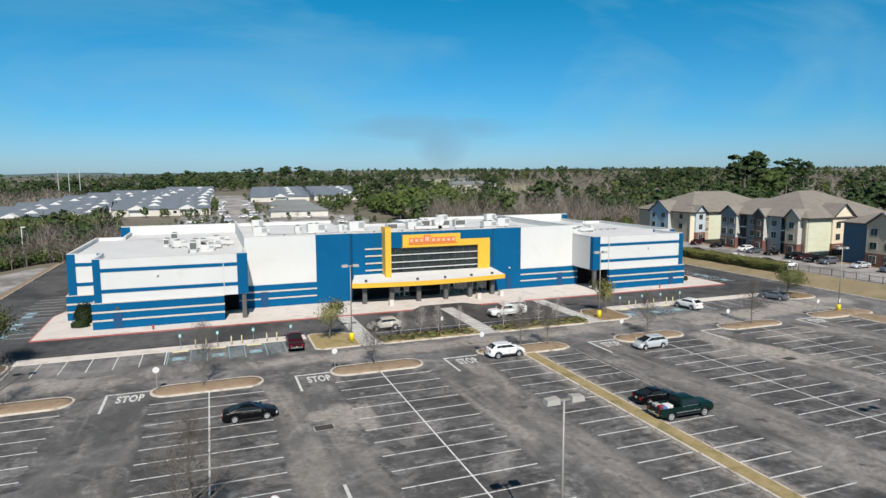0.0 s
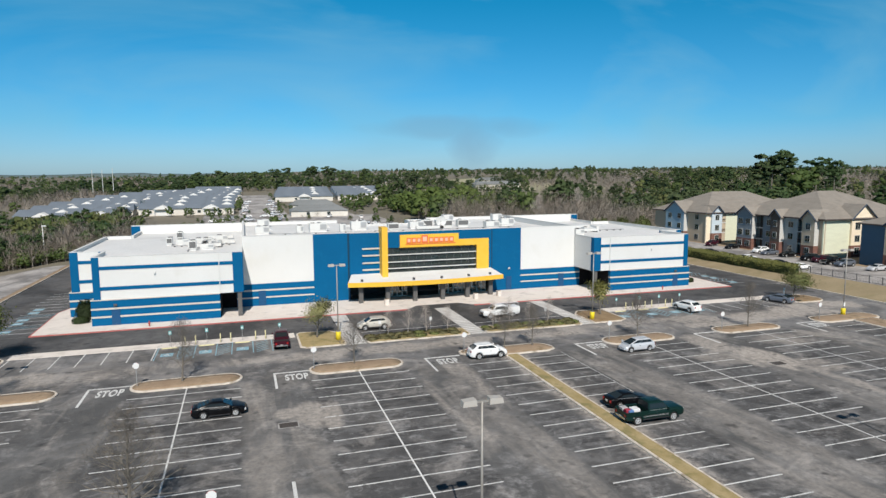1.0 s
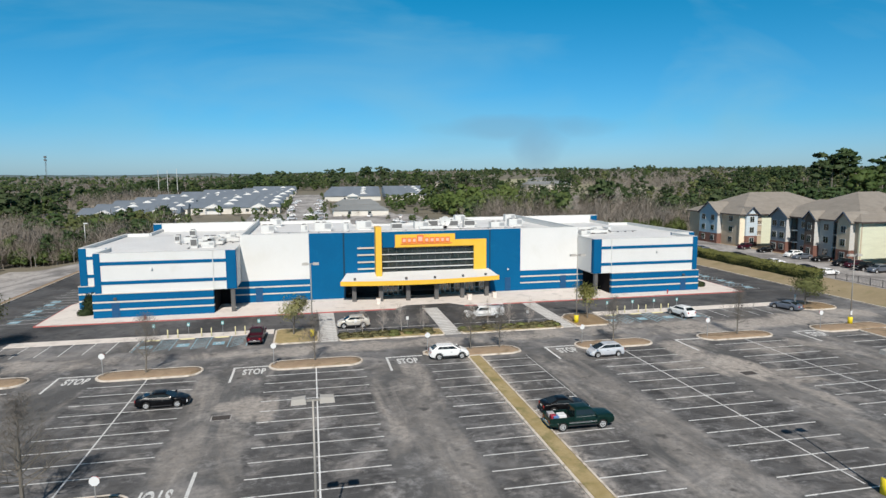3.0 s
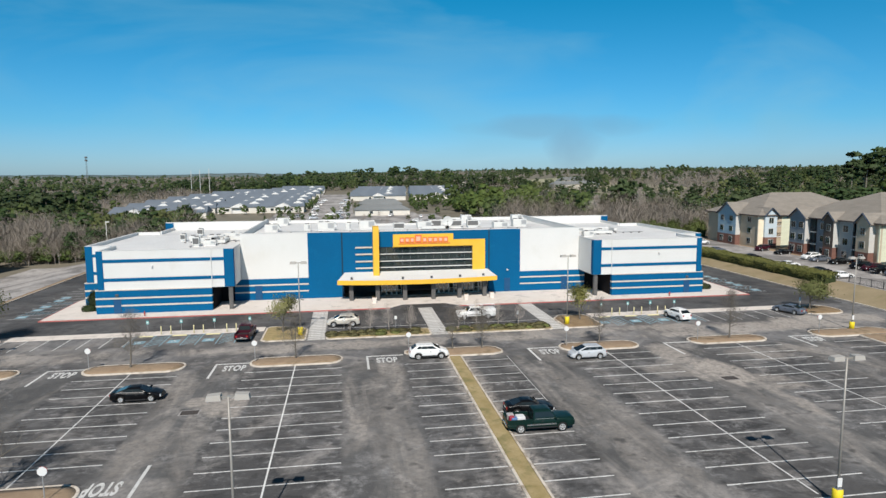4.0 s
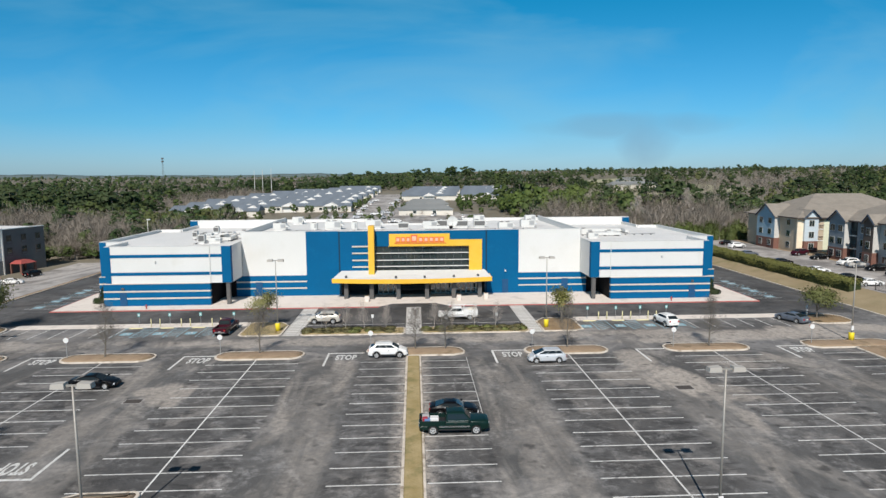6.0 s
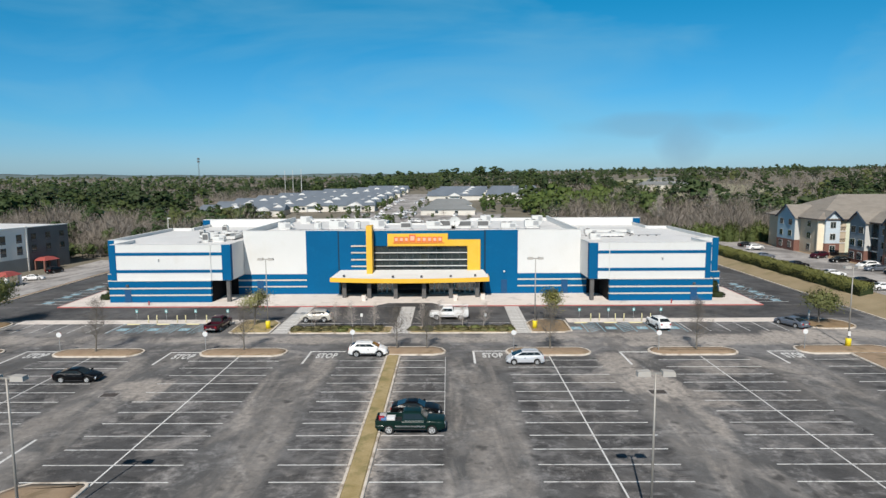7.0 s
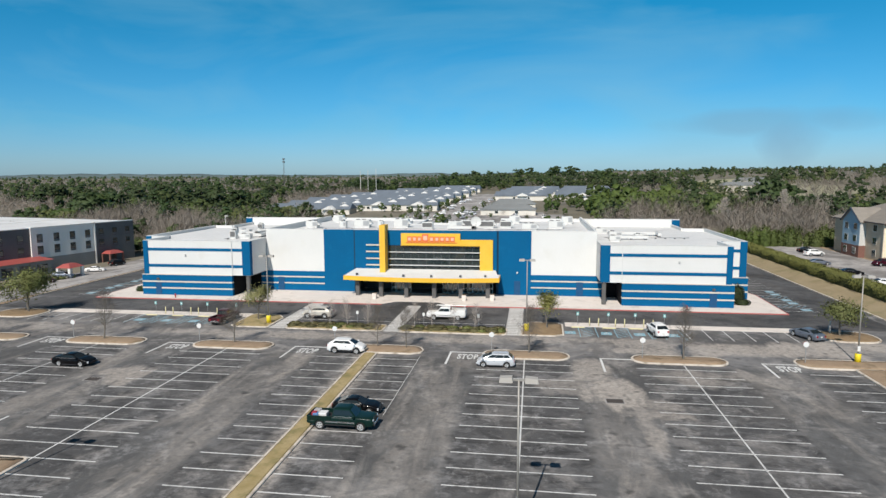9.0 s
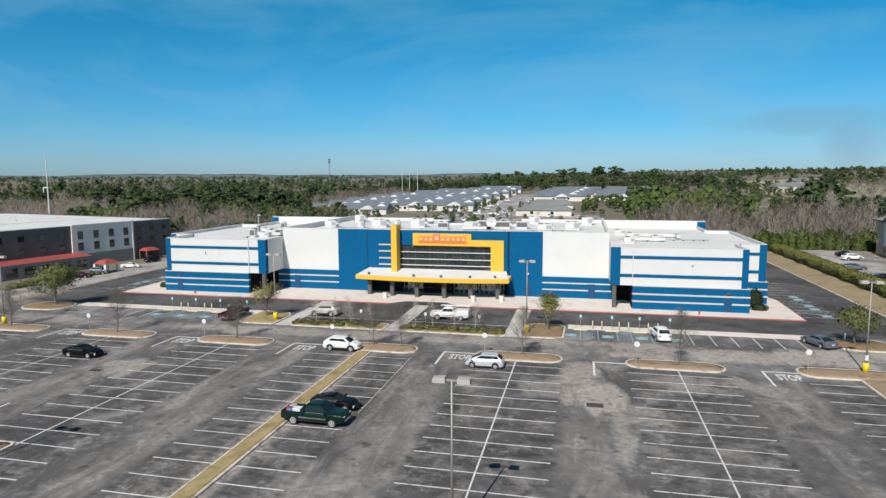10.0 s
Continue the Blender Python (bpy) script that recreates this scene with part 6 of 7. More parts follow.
# metal fence of the flats
fence = thing("fence", "dark metal fence of thin bars along the flats' car park", "fence", at(118.6, 98, 1.25))
for k in range(34):
    y = -2.6 * k
    part("post", MB().box(-0.05, 0.05, y - 0.05, y + 0.05, -0.15, 1.5), DARK_STEEL, fence)
for z in (0.15, 1.3):
    part("rail", MB().box(-0.02, 0.02, -86, 0, z, z + 0.05), DARK_STEEL, fence)
bars = MB()
for k in range(290):
    bars.box(-0.012, 0.012, -0.3 * k - 0.162, -0.3 * k - 0.138, 0.1, 1.38)
tagged(part("infill", bars, DARK_STEEL, fence), kind="stuff")


# ---- the neighbours: flats, hotel, far housing ----
SHINGLE = surf("grey_brown_shingles", (0.23, 0.205, 0.175), (0.29, 0.26, 0.225), 0.5, 5, 0.9, 0.5, stretch=(1, 1, 3), stain=(0.18, 0.16, 0.14), stain_scale=0.3)
SIDING = {k: surf("siding_" + k, c, tuple(min(1, 1.12 * x) for x in c), 0.4, 6, 0.75, 0.15, stretch=(1, 1, 6)) for k, c in
          (("tan", (0.47, 0.39, 0.29)), ("blue", (0.28, 0.40, 0.48)), ("navy", (0.075, 0.135, 0.20)), ("slate", (0.19, 0.22, 0.245)), ("green", (0.64, 0.66, 0.51)), ("cream", (0.80, 0.69, 0.52)), ("sky", (0.50, 0.58, 0.63)), ("grey", (0.33, 0.355, 0.355)), ("brown", (0.10, 0.075, 0.06)))}
BRICK = surf("red_brick", (0.165, 0.080, 0.062), (0.215, 0.110, 0.085), 1.5, 9, 0.85, 0.3)
WHITE_TRIM = plain("white_trim", (0.74, 0.73, 0.70), 0.5)
GREY_TRIM = plain("pale_grey_trim", (0.55, 0.54, 0.51), 0.5)
NAVY_TRIM = plain("navy_barge_board", (0.022, 0.040, 0.068), 0.6)
FASCIA = plain("dark_fascia", (0.07, 0.055, 0.05), 0.6)


def oriented(side, base):
    """Boxes on a wall: u along it, o outwards, z up."""
    def box(mb, u0, u1, o0, o1, z0, z1):
        if side == "W":
            return mb.box(base - o1, base - o0, u0, u1, z0, z1)
        if side == "E":
            return mb.box(base + o0, base + o1, u0, u1, z0, z1)
        return mb.box(u0, u1, base - o1, base - o0, z0, z1)
    return box


def window(root, box, u, z, w, h, o):
    wn_ = part("window", box(MB(), u - w / 2 - 0.1, u + w / 2 + 0.1, o, o + 0.06, z - 0.1, z + h + 0.1), GREY_TRIM, root)
    part("pane", box(MB(), u - w / 2, u - 0.04, o + 0.06, o + 0.08, z, z + h), DARK_GLASS, wn_)
    part("pane", box(MB(), u + 0.04, u + w / 2, o + 0.06, o + 0.08, z, z + h), DARK_GLASS, wn_)


def wall_bay(root, side, base, u0, u1, mat, out=0.0, gable=None, brick=False, balcony=False, windows=1, g=1.25, eave=10.5):
    """One bay of a three-storey wall: siding, brick foot, windows or stacked balconies, and a small gable over it."""
    box = oriented(side, base)
    if balcony:
        part("recess", box(MB(), u0, u1, -1.6, -1.4, g, eave), SIDING["brown"], root)
        for k in range(3):
            z = g + 0.1 + 3.05 * k
            part("balcony", box(MB(), u0, u1, -1.4, 0.15, z - 0.2, z), WHITE_TRIM, root)
            if k:
                rl = part("balcony_rail", box(MB(), u0, u1, 0.08, 0.13, z + 0.95, z + 1.03), FASCIA, root)
                nb = MB()
                for q in range(int((u1 - u0) / 0.18)):
                    box(nb, u0 + 0.18 * q, u0 + 0.18 * q + 0.03, 0.09, 0.12, z, z + 0.95)
                part("balusters", nb, FASCIA, rl)
        return
    part("wall", box(MB(), u0, u1, -0.3, out, g if not brick else g + 3.0, eave), mat, root)
    if brick:
        part("brick_foot", box(MB(), u0 - 0.02, u1 + 0.02, -0.3, out + 0.05, g, g + 3.0), BRICK, root)
    # gabled west bays get a thin pale grey sheet on their south side
    if gable and side == "W":
        part("side_panel", MB().box(base - out + 0.02, base - 0.03, u0 - 0.04, u0 - 0.004, g + 3.02 if brick else g, eave - 0.3), GREY_TRIM, root, "thin pale sheet on the south side of the bay")
    if gable:
        um = (u0 + u1) / 2
        tri = MB()
        pts = []
        for o in (out, -2.5):
            for u, z in ((u0 - 0.02, eave), (u1 + 0.02, eave), (um, gable)):
                pts.append((base - o, u, z) if side == "W" else (u, base - o, z))
        tri.add(pts, [(0, 1, 2), (5, 4, 3), (0, 3, 4, 1), (1, 4, 5, 2), (2, 5, 3, 0)])
        part("gable", tri, mat, root)
        for a, b in (((u0 - 0.5, eave - 0.25), (um, gable + 0.25)), ((u1 + 0.5, eave - 0.25), (um, gable + 0.25))):
            sl = MB()
            pts = []
            for o in (out + 0.4, -5.0):
                for (u, z), d in ((a, 0.0), (b, 0.0), (b, -0.22), (a, -0.22)):
                    pts.append((base - o, u, z + d) if side == "W" else (u, base - o, z + d))
            sl.add(pts, [(0, 1, 2, 3), (7, 6, 5, 4), (0, 4, 5, 1), (1, 5, 6, 2), (2, 6, 7, 3), (3, 7, 4, 0)])
            part("gable_roof", sl, SHINGLE, root)
            part("barge_board", MB().tube(*[((base - out - 0.42, u, z - 0.1) if side == "W" else (u, base - out - 0.42, z - 0.1)) for u, z in (a, b)], 0.21, 0.21, 4), NAVY_TRIM, root)
    for k in range(3):
        for q in range(windows):
            u = u0 + (u1 - u0) * (q + 0.5) / windows
            window(root, box, u, g + 0.9 + 3.05 * k, min(1.5, (u1 - u0) * 0.35), 1.5, out + (0.06 if brick and k == 0 else 0.005))


def hip_roof(root, x0, x1, y0, y1, z, ridge, run, along="x", mat=None, over=0.7, name="roof"):
    x0, x1, y0, y1 = x0 - over, x1 + over, y0 - over, y1 + over
    if along == "x":
        r0, r1 = ((x0 + run, (y0 + y1) / 2, ridge), (x1 - run, (y0 + y1) / 2, ridge))
        f = [(0, 1, 5, 4), (1, 2, 5), (2, 3, 4, 5), (3, 0, 4)]
    else:
        r0, r1 = (((x0 + x1) / 2, y0 + run, ridge), ((x0 + x1) / 2, y1 - run, ridge))
        f = [(0, 1, 4), (1, 2, 5, 4), (2, 3, 5), (3, 0, 4, 5)]
    ob = part(name, MB().add([(x0, y0, z), (x1, y0, z), (x1, y1, z), (x0, y1, z), r0, r1], f + [(3, 2, 1, 0)]), mat or SHINGLE, root)
    part("fascia", MB().box(x0, x1, y0, y1, z - 0.28, z - 0.004), FASCIA if mat is None else WHITE_TRIM, ob)
    return ob


flats = thing("apartment_building", "three-storey flats in tan, blue and cream with hip roofs", "building", at(0, 0, 0))
part("wall", MB().box(138.3, 176, 152.3, 177, 1.1, 10.5), SIDING["tan"], flats)
hip_roof(flats, 138, 176, 152, 177, 10.5, 16.4, 13.0)
wall_bay(flats, "W", 138.3, 169.6, 177.0, SIDING["tan"], 0.05, windows=0)
wall_bay(flats, "W", 138.3, 160.8, 169.6, SIDING["blue"], 1.5, 13.4, True, windows=2)
wall_bay(flats, "W", 138.3, 152.3, 160.8, SIDING["tan"], 0.05, windows=1)
wall_bay(flats, "S", 152.3, 138.0, 139.6, SIDING["cream"], 0.05, windows=0)
wall_bay(flats, "S", 152.3, 139.6, 143.3, SIDING["sky"], 0.7, 12.3, True, windows=1)
wall_bay(flats, "S", 152.3, 143.3, 145.2, SIDING["green"], balcony=True)
wall_bay(flats, "S", 152.3, 145.2, 150.5, SIDING["green"], 0.05, windows=0)
flats2 = thing("apartment_building", "three-storey flats in slate, tan and pale green with hip roofs", "building", at(0, 0, 0))
part("wall", MB().box(142.0, 172, 114.0, 142, 1.1, 11.0), SIDING["grey"], flats2)
hip_roof(flats2, 140, 172, 113.7, 142, 11.0, 17.4, 13.5)
wall_bay(flats2, "W", 140.3, 135.3, 140.8, SIDING["slate"], 1.5, 13.0, True, windows=2, eave=11.0)
wall_bay(flats2, "W", 140.3, 132.9, 135.3, SIDING["slate"], balcony=True, eave=11.0)
wall_bay(flats2, "W", 140.3, 129.0, 132.9, SIDING["slate"], 0.05, windows=1, eave=11.0)
wall_bay(flats2, "W", 140.3, 125.9, 129.0, SIDING["brown"], 1.5, 12.6, True, windows=1, eave=11.0)
wall_bay(flats2, "W", 140.3, 121.7, 125.9, SIDING["grey"], 0.05, None, windows=1, eave=11.0)
wall_bay(flats2, "W", 140.3, 119.1, 121.7, SIDING["brown"], balcony=True, eave=11.0)
wall_bay(flats2, "W", 140.3, 115.5, 119.1, SIDING["tan"], 1.5, 12.9, True, windows=1, eave=11.0)
wall_bay(flats2, "W", 140.3, 113.9, 115.5, SIDING["tan"], 0.05, windows=0, eave=11.0)
wall_bay(flats2, "S", 114.0, 140.0, 148.4, SIDING["green"], 0.05, windows=0, eave=11.0)
wall_bay(flats2, "S", 114.0, 148.4, 156.0, SIDING["cream"], 0.6, 14.2, True, windows=2, eave=11.0)
part("link", MB().box(152, 172, 142, 152.3, 1.1, 10.4), SIDING["slate"], flats2)
hip_roof(flats2, 152, 172, 140, 154, 10.4, 14.6, 5.0, "y")
flats3 = thing("apartment_building", "three-storey flats in deep blue and tan with hip roofs", "building", at(0, 0, 0))
part("wall", MB().box(142.0, 174, 60, 104.5, 1.1, 10.8), SIDING["navy"], flats3)
hip_roof(flats3, 140, 174, 60, 104.5, 10.8, 16.8, 14.0, "y")
wall_bay(flats3, "W", 140.3, 97.8, 104.4, SIDING["navy"], 0.05, windows=0, eave=10.8)
wall_bay(flats3, "W", 140.3, 91.0, 97.8, SIDING["tan"], 1.5, 13.2, True, windows=2, eave=10.8)
wall_bay(flats3, "W", 140.3, 88.0, 91.0, SIDING["brown"], balcony=True, eave=10.8)
wall_bay(flats3, "W", 140.3, 78.0, 88.0, SIDING["cream"], 0.05, windows=2, eave=10.8)
wall_bay(flats3, "W", 140.3, 60.0, 78.0, SIDING["navy"], 0.05, windows=4, eave=10.8)

# hotel
HG = -2.4
HOTEL_WHITE = surf("hotel_white_render", (0.80, 0.77, 0.71), (0.84, 0.81, 0.76), 0.3, 8, 0.8, 0.1)
HOTEL_DARK = surf("hotel_dark_render", (0.115, 0.117, 0.117), (0.15, 0.151, 0.150), 0.3, 8, 0.8, 0.1)
HOTEL_GREY = surf("hotel_grey_render", (0.26, 0.25, 0.235), (0.32, 0.31, 0.295), 0.3, 8, 0.8, 0.1)
RED_METAL = surf("red_metal_roof", (0.34, 0.075, 0.065), (0.42, 0.11, 0.095), 0.5, 6, 0.5, 0.1, stretch=(1, 6, 1))
hotel = thing("hotel", "long three-storey hotel in white and dark grey", "building", at(-68.2, 154.4, HG, -12.2))
HI = Matrix.Translation((67, -154.4, -HG))


def hpart(name, mb, mat, label="", parent=None):
    ob = part(name, mb, mat, parent or hotel, label)
    ob.matrix_local = HI if parent is None else Matrix.Identity(4)
    return ob


hpart("roof", MB().box(-92, -67.6, 82, 168.4, 8.6, 9.0), ROOF_WHITE)
hpart("roof", MB().box(-150, -92.4, 118, 168.0, 8.6, 9.0), ROOF_WHITE)
hpart("end_wall", MB().box(-150, -92.4, 117.7, 118.0, HG, 9.1), HOTEL_WHITE)
hpart("end_wall", MB().box(-150, -92.0, 168.05, 168.4, HG, 9.1), HOTEL_DARK)
for y0, y1, mat, out in ((82, 96, HOTEL_WHITE, 0.0), (96, 114.5, HOTEL_GREY, 0.25), (114.5, 135.6, HOTEL_DARK, 0.0), (135.6, 154.6, HOTEL_WHITE, 0.35), (154.6, 168.4, HOTEL_DARK, 0.1)):
    hpart("wall", MB().box(-67.6, -67.0 + out, y0, y1, 1.2 if mat is HOTEL_WHITE else HG, 9.05 + out * 0.3), mat)
    if mat is HOTEL_WHITE:
        hpart("dark_foot", MB().box(-67.6, -66.95 + out, y0, y1, HG, 1.2), HOTEL_GREY)
    hpart("parapet_cap", MB().box(-67.8, -66.85 + out, y0, y1, 9.05 + out * 0.3, 9.25 + out * 0.3), WHITE_TRIM)
    n = max(2, round((y1 - y0) / 5.0))
    hb = oriented("E", -67.0)
    for k in range(n):
        for z in (2.2, 5.3):
            w = hpart("window", hb(MB(), y0 + (y1 - y0) * (k + 0.5) / n - 0.8, y0 + (y1 - y0) * (k + 0.5) / n + 0.8, out - 0.02, out + 0.05, z, z + 2.2), FASCIA)
            part("pane", hb(MB(), y0 + (y1 - y0) * (k + 0.5) / n - 0.68, y0 + (y1 - y0) * (k + 0.5) / n + 0.68, out + 0.05, out + 0.07, z + 0.75, z + 2.1), DARK_GLASS, w)
            part("vent", hb(MB(), y0 + (y1 - y0) * (k + 0.5) / n - 0.68, y0 + (y1 - y0) * (k + 0.5) / n + 0.68, out + 0.05, out + 0.075, z + 0.1, z + 0.6), HVAC_DARK, w)
hpart("end_wall", MB().box(-92, -67.6, 168.05, 168.4, HG, 9.1), HOTEL_DARK)
hpart("end_wall", MB().box(-92, -67.6, 82, 82.35, HG, 9.1), HOTEL_WHITE)
hpart("back_wall", MB().box(-92.4, -92, 82, 168.4, HG, 9.1), HOTEL_WHITE)
hpart("lobby", MB().box(-67, -61.6, 100, 137, HG, 1.2), HOTEL_GREY)
hpart("lobby_end", MB().box(-66.9, -61.57, 99.93, 99.997, HG, 1.19), HOTEL_WHITE, "pale rendered end wall")
hpart("pilaster", MB().box(-67.0, -66.5, 154.35, 154.75, HG, 9.5), HOTEL_WHITE)
hpart("lobby_roof", MB().add([(-67, y, 1.75) for y in (99.4, 137.6)] + [(-61.2, y, 1.2) for y in (99.4, 137.6)] + [(-67, y, 1.2) for y in (99.4, 137.6)],
      [(0, 2, 3, 1), (0, 4, 2), (1, 3, 5), (4, 5, 3, 2), (0, 1, 5, 4)]), RED_METAL, "red metal roof of the lobby")
for k in range(8):
    hpart("lobby_window", MB().box(-61.62, -61.55, 101.5 + 4.5 * k, 104.3 + 4.5 * k, HG + 0.6, 0.4), DARK_GLASS)
hpart("porch_roof", MB().loft([[(-66.9, 156.2, 0.2), (-63.2, 156.2, 0.2), (-63.2, 161.2, 0.2), (-66.9, 161.2, 0.2)], [(-66.0, 157.4, 1.0), (-64.2, 157.4, 1.0), (-64.2, 160, 1.0), (-66.0, 160, 1.0)]]), RED_METAL, "red hipped roof over the side porch")
for x, y in ((-66.5, 156.5), (-63.5, 156.5), (-63.5, 160.9), (-66.5, 160.9)):
    hpart("porch_post", MB().soft(x - 0.25, x + 0.25, y - 0.25, y + 0.25, HG, 0.2), BRICK)
porch = thing("entrance_porch", "red-roofed drive-through porch on white posts before the hotel", "porch", at(-56.8, 130.5, HG))
part("roof", MB().loft([[(-2.0, -2.5, 2.6), (2.0, -2.5, 2.6), (2.0, 2.5, 2.6), (-2.0, 2.5, 2.6)], [(-0.8, -1.2, 3.5), (0.8, -1.2, 3.5), (0.8, 1.2, 3.5), (-0.8, 1.2, 3.5)]]), RED_METAL, porch, "red metal roof")
for x in (-1.6, 1.6):
    for y in (-2.1, 2.1):
        part("post", MB().soft(x - 0.3, x + 0.3, y - 0.3, y + 0.3, 0, 2.6), WHITE_TRIM, porch)
# clipped planting before the hotel
rh = random.Random(77)
for k in range(7):
    x, y = -58.4 + 0.5 * k, 121.6 + 1.25 * k
    mound("shrub", "low clipped green shrub before the hotel", "shrub", x, y, land_height(x, y) + 0.1, 1.1, 0.95, rh.uniform(0.75, 1.0), 260, LEAF_GREEN if k % 3 else LEAF_SCREEN, 700 + k, 0.15, "shrubs before the hotel")
for k in range(6):
    x, y = -59.8 + rh.uniform(-0.4, 0.4), 104.5 + 1.5 * k
    mound("shrub", "rounded green shrub before the hotel", "shrub", x, y, land_height(x, y) + 0.1, 1.3, 1.2, rh.uniform(1.0, 1.6), 300, LEAF_GREEN if k % 2 else LEAF_HEDGE, 720 + k, 0.15, "shrubs before the hotel")

# far housing: long low blocks with blue-grey metal roofs and white gables
BLUE_ROOF = surf("blue_grey_metal_roof", (0.145, 0.172, 0.205), (0.18, 0.21, 0.245), 0.08, 2, 0.55, 0.0, stretch=(3, 1, 1), stain=(0.125, 0.145, 0.17), stain_scale=0.06)
GREEN_ROOF = surf("grey_green_roof", (0.19, 0.20, 0.20), (0.24, 0.25, 0.25), 0.1, 2, 0.7, 0.0)
HOUSE_WALL = surf("pale_house_wall", (0.66, 0.62, 0.55), (0.74, 0.70, 0.63), 0.2, 4, 0.8, 0.0)


def long_house(x0, x1, y, depth=17.0, wall=3.4, rise=3.2, gables=True, mat=None, step=23.0):
    g = land_height((x0 + x1) / 2, y)
    root = thing("row_house", "long low house with a blue-grey metal roof and white gables" if gables else "low building with a grey hipped roof", "house", at((x0 + x1) / 2, y, g - 0.3), "far row houses")
    w, d = (x1 - x0) / 2, depth / 2
    part("wall", MB().box(-w + 0.6, w - 0.6, -d + 0.6, d - 0.6, 0, wall + 0.3), HOUSE_WALL, root)
    rf = part("roof", MB().add([(-w, -d, wall + 0.3), (w, -d, wall + 0.3), (w, d, wall + 0.3), (-w, d, wall + 0.3), (-w + 1 + 4 * (not gables), 0, wall + rise + 0.3), (w - 1 - 4 * (not gables), 0, wall + rise + 0.3)],
                          [(0, 1, 5, 4), (1, 2, 5), (2, 3, 4, 5), (3, 0, 4), (3, 2, 1, 0)]), mat or BLUE_ROOF, root)
    n = max(1, int((x1 - x0) / step))
    for k in range(n):
        cx = -w + (k + 0.5) * 2 * w / n
        if gables:
            part("porch_gable", MB().add([(cx - 4.4, -d - 1.4, wall + 0.1), (cx + 4.4, -d - 1.4, wall + 0.1), (cx, -d - 1.4, wall + 2.2), (cx - 4.4, -d + 3, wall + 0.5), (cx + 4.4, -d + 3, wall + 0.5), (cx, -d + 5, wall + 2.3)],
                                         [(0, 1, 2), (0, 3, 5, 2)[::-1], (1, 2, 5, 4)[::-1], (0, 1, 4, 3)]), WHITE_TRIM, root, "white porch gable")
            part("porch_wall", MB().box(cx - 3.6, cx + 3.6, -d + 0.3, -d + 0.58, 0, wall + 0.1), WHITE_TRIM, root)
            part("vent_gable", MB().add([(cx + 8 - 3.0, -d * 0.5, wall + rise * 0.5 + 0.32), (cx + 8 + 3.0, -d * 0.5, wall + rise * 0.5 + 0.32), (cx + 8, -d * 0.5, wall + rise * 0.5 + 1.7), (cx + 8, -d * 0.05, wall + rise * 0.95 + 0.3)],
                                        [(0, 1, 2), (0, 2, 3), (1, 3, 2)]), WHITE_TRIM, root)
            for s in (-3.8, 3.8):
                part("porch_post", MB().box(cx + s - 0.2, cx + s + 0.2, -d - 1.0, -d - 0.6, 0, wall + 0.1), WHITE_TRIM, root)
        for q in (-6.0, 4.5):
            wd = part("window", MB().box(cx + q - 1.0, cx + q + 1.0, -d + 0.5, -d + 0.59, 1.2, 2.9), WHITE_TRIM, root)
            part("pane", MB().box(cx + q - 0.85, cx + q + 0.85, -d + 0.47, -d + 0.5, 1.35, 2.75), DARK_GLASS, wd)


for x0, x1, y in ((-102, -51, 358), (-47, 1, 362), (-105, -53, 392), (-49, 1, 396), (-106, -55, 430), (-51, 1, 434), (-103, -52, 470), (-48, 2, 474), (-98, -49, 512), (-45, 4, 516), (-90, -45, 560), (-41, 5, 564), (-79, -40, 605), (-36, 5, 609),
                  (27, 69, 468), (72, 113, 472), (29, 72, 502), (75, 117, 506), (32, 76, 538), (79, 121, 542), (35, 80, 578), (83, 126, 582)):
    long_house(x0, x1, y)
long_house(28, 58, 330, 15, 3.0, 2.6, False, GREEN_ROOF)
long_house(31, 58, 374, 15, 3.2, 3.0, False, GREEN_ROOF)
draped("far_lot", 3, 28, 285, 560, ASPHALT_FAR, "pale asphalt lot among the far houses", "car park", 0.12, 8)
draped("far_front", -14, 72, 250, 345, ASPHALT_FAR, "pale paved yard before the far houses", "car park", 0.10, 8)
draped("far_yard", 62, 92, 330, 470, LAND, "bare tan yard among the far houses", "grass", 0.12, 8)
rc = np.random.default_rng(5)
for k in range(16):
    vehicle("sedan" if k % 2 else "suv", 7 + 16 * (k % 2) + rc.uniform(-2, 2), 305 + 10.5 * k, 90 * (k % 3) + 10, "white" if k % 3 else "silver_blue", WHITEP if k % 3 else SILVER, ("white" if k % 3 else "silver") + " car parked among the far houses", land_height(20, 305 + 10.5 * k) + 0.1, group="far parked cars")
for k in range(18):
    x, y = rc.uniform(-8, 66), rc.uniform(262, 342)
    vehicle("van" if k % 3 else "suv", x, y, rc.uniform(0, 360), "white" if k % 4 else "silver_blue", WHITEP if k % 4 else SILVER, ("white" if k % 4 else "silver") + " car parked in the far yard", land_height(x, y) + 0.1, group="far parked cars")
for x0, x1, y in ((215, 262, 560), (250, 285, 640), (150, 175, 700)):
    long_house(x0, x1, y, 18, 4.5, 3.0, False, GREEN_ROOF)

draped("far_field", 165, 310, 460, 780, surf("pale_field", (0.31, 0.30, 0.19), (0.38, 0.36, 0.24), 0.02, 0.4, 0.95, 0.0), "dry tan field among the far woods", "grass", 0.12, 16)

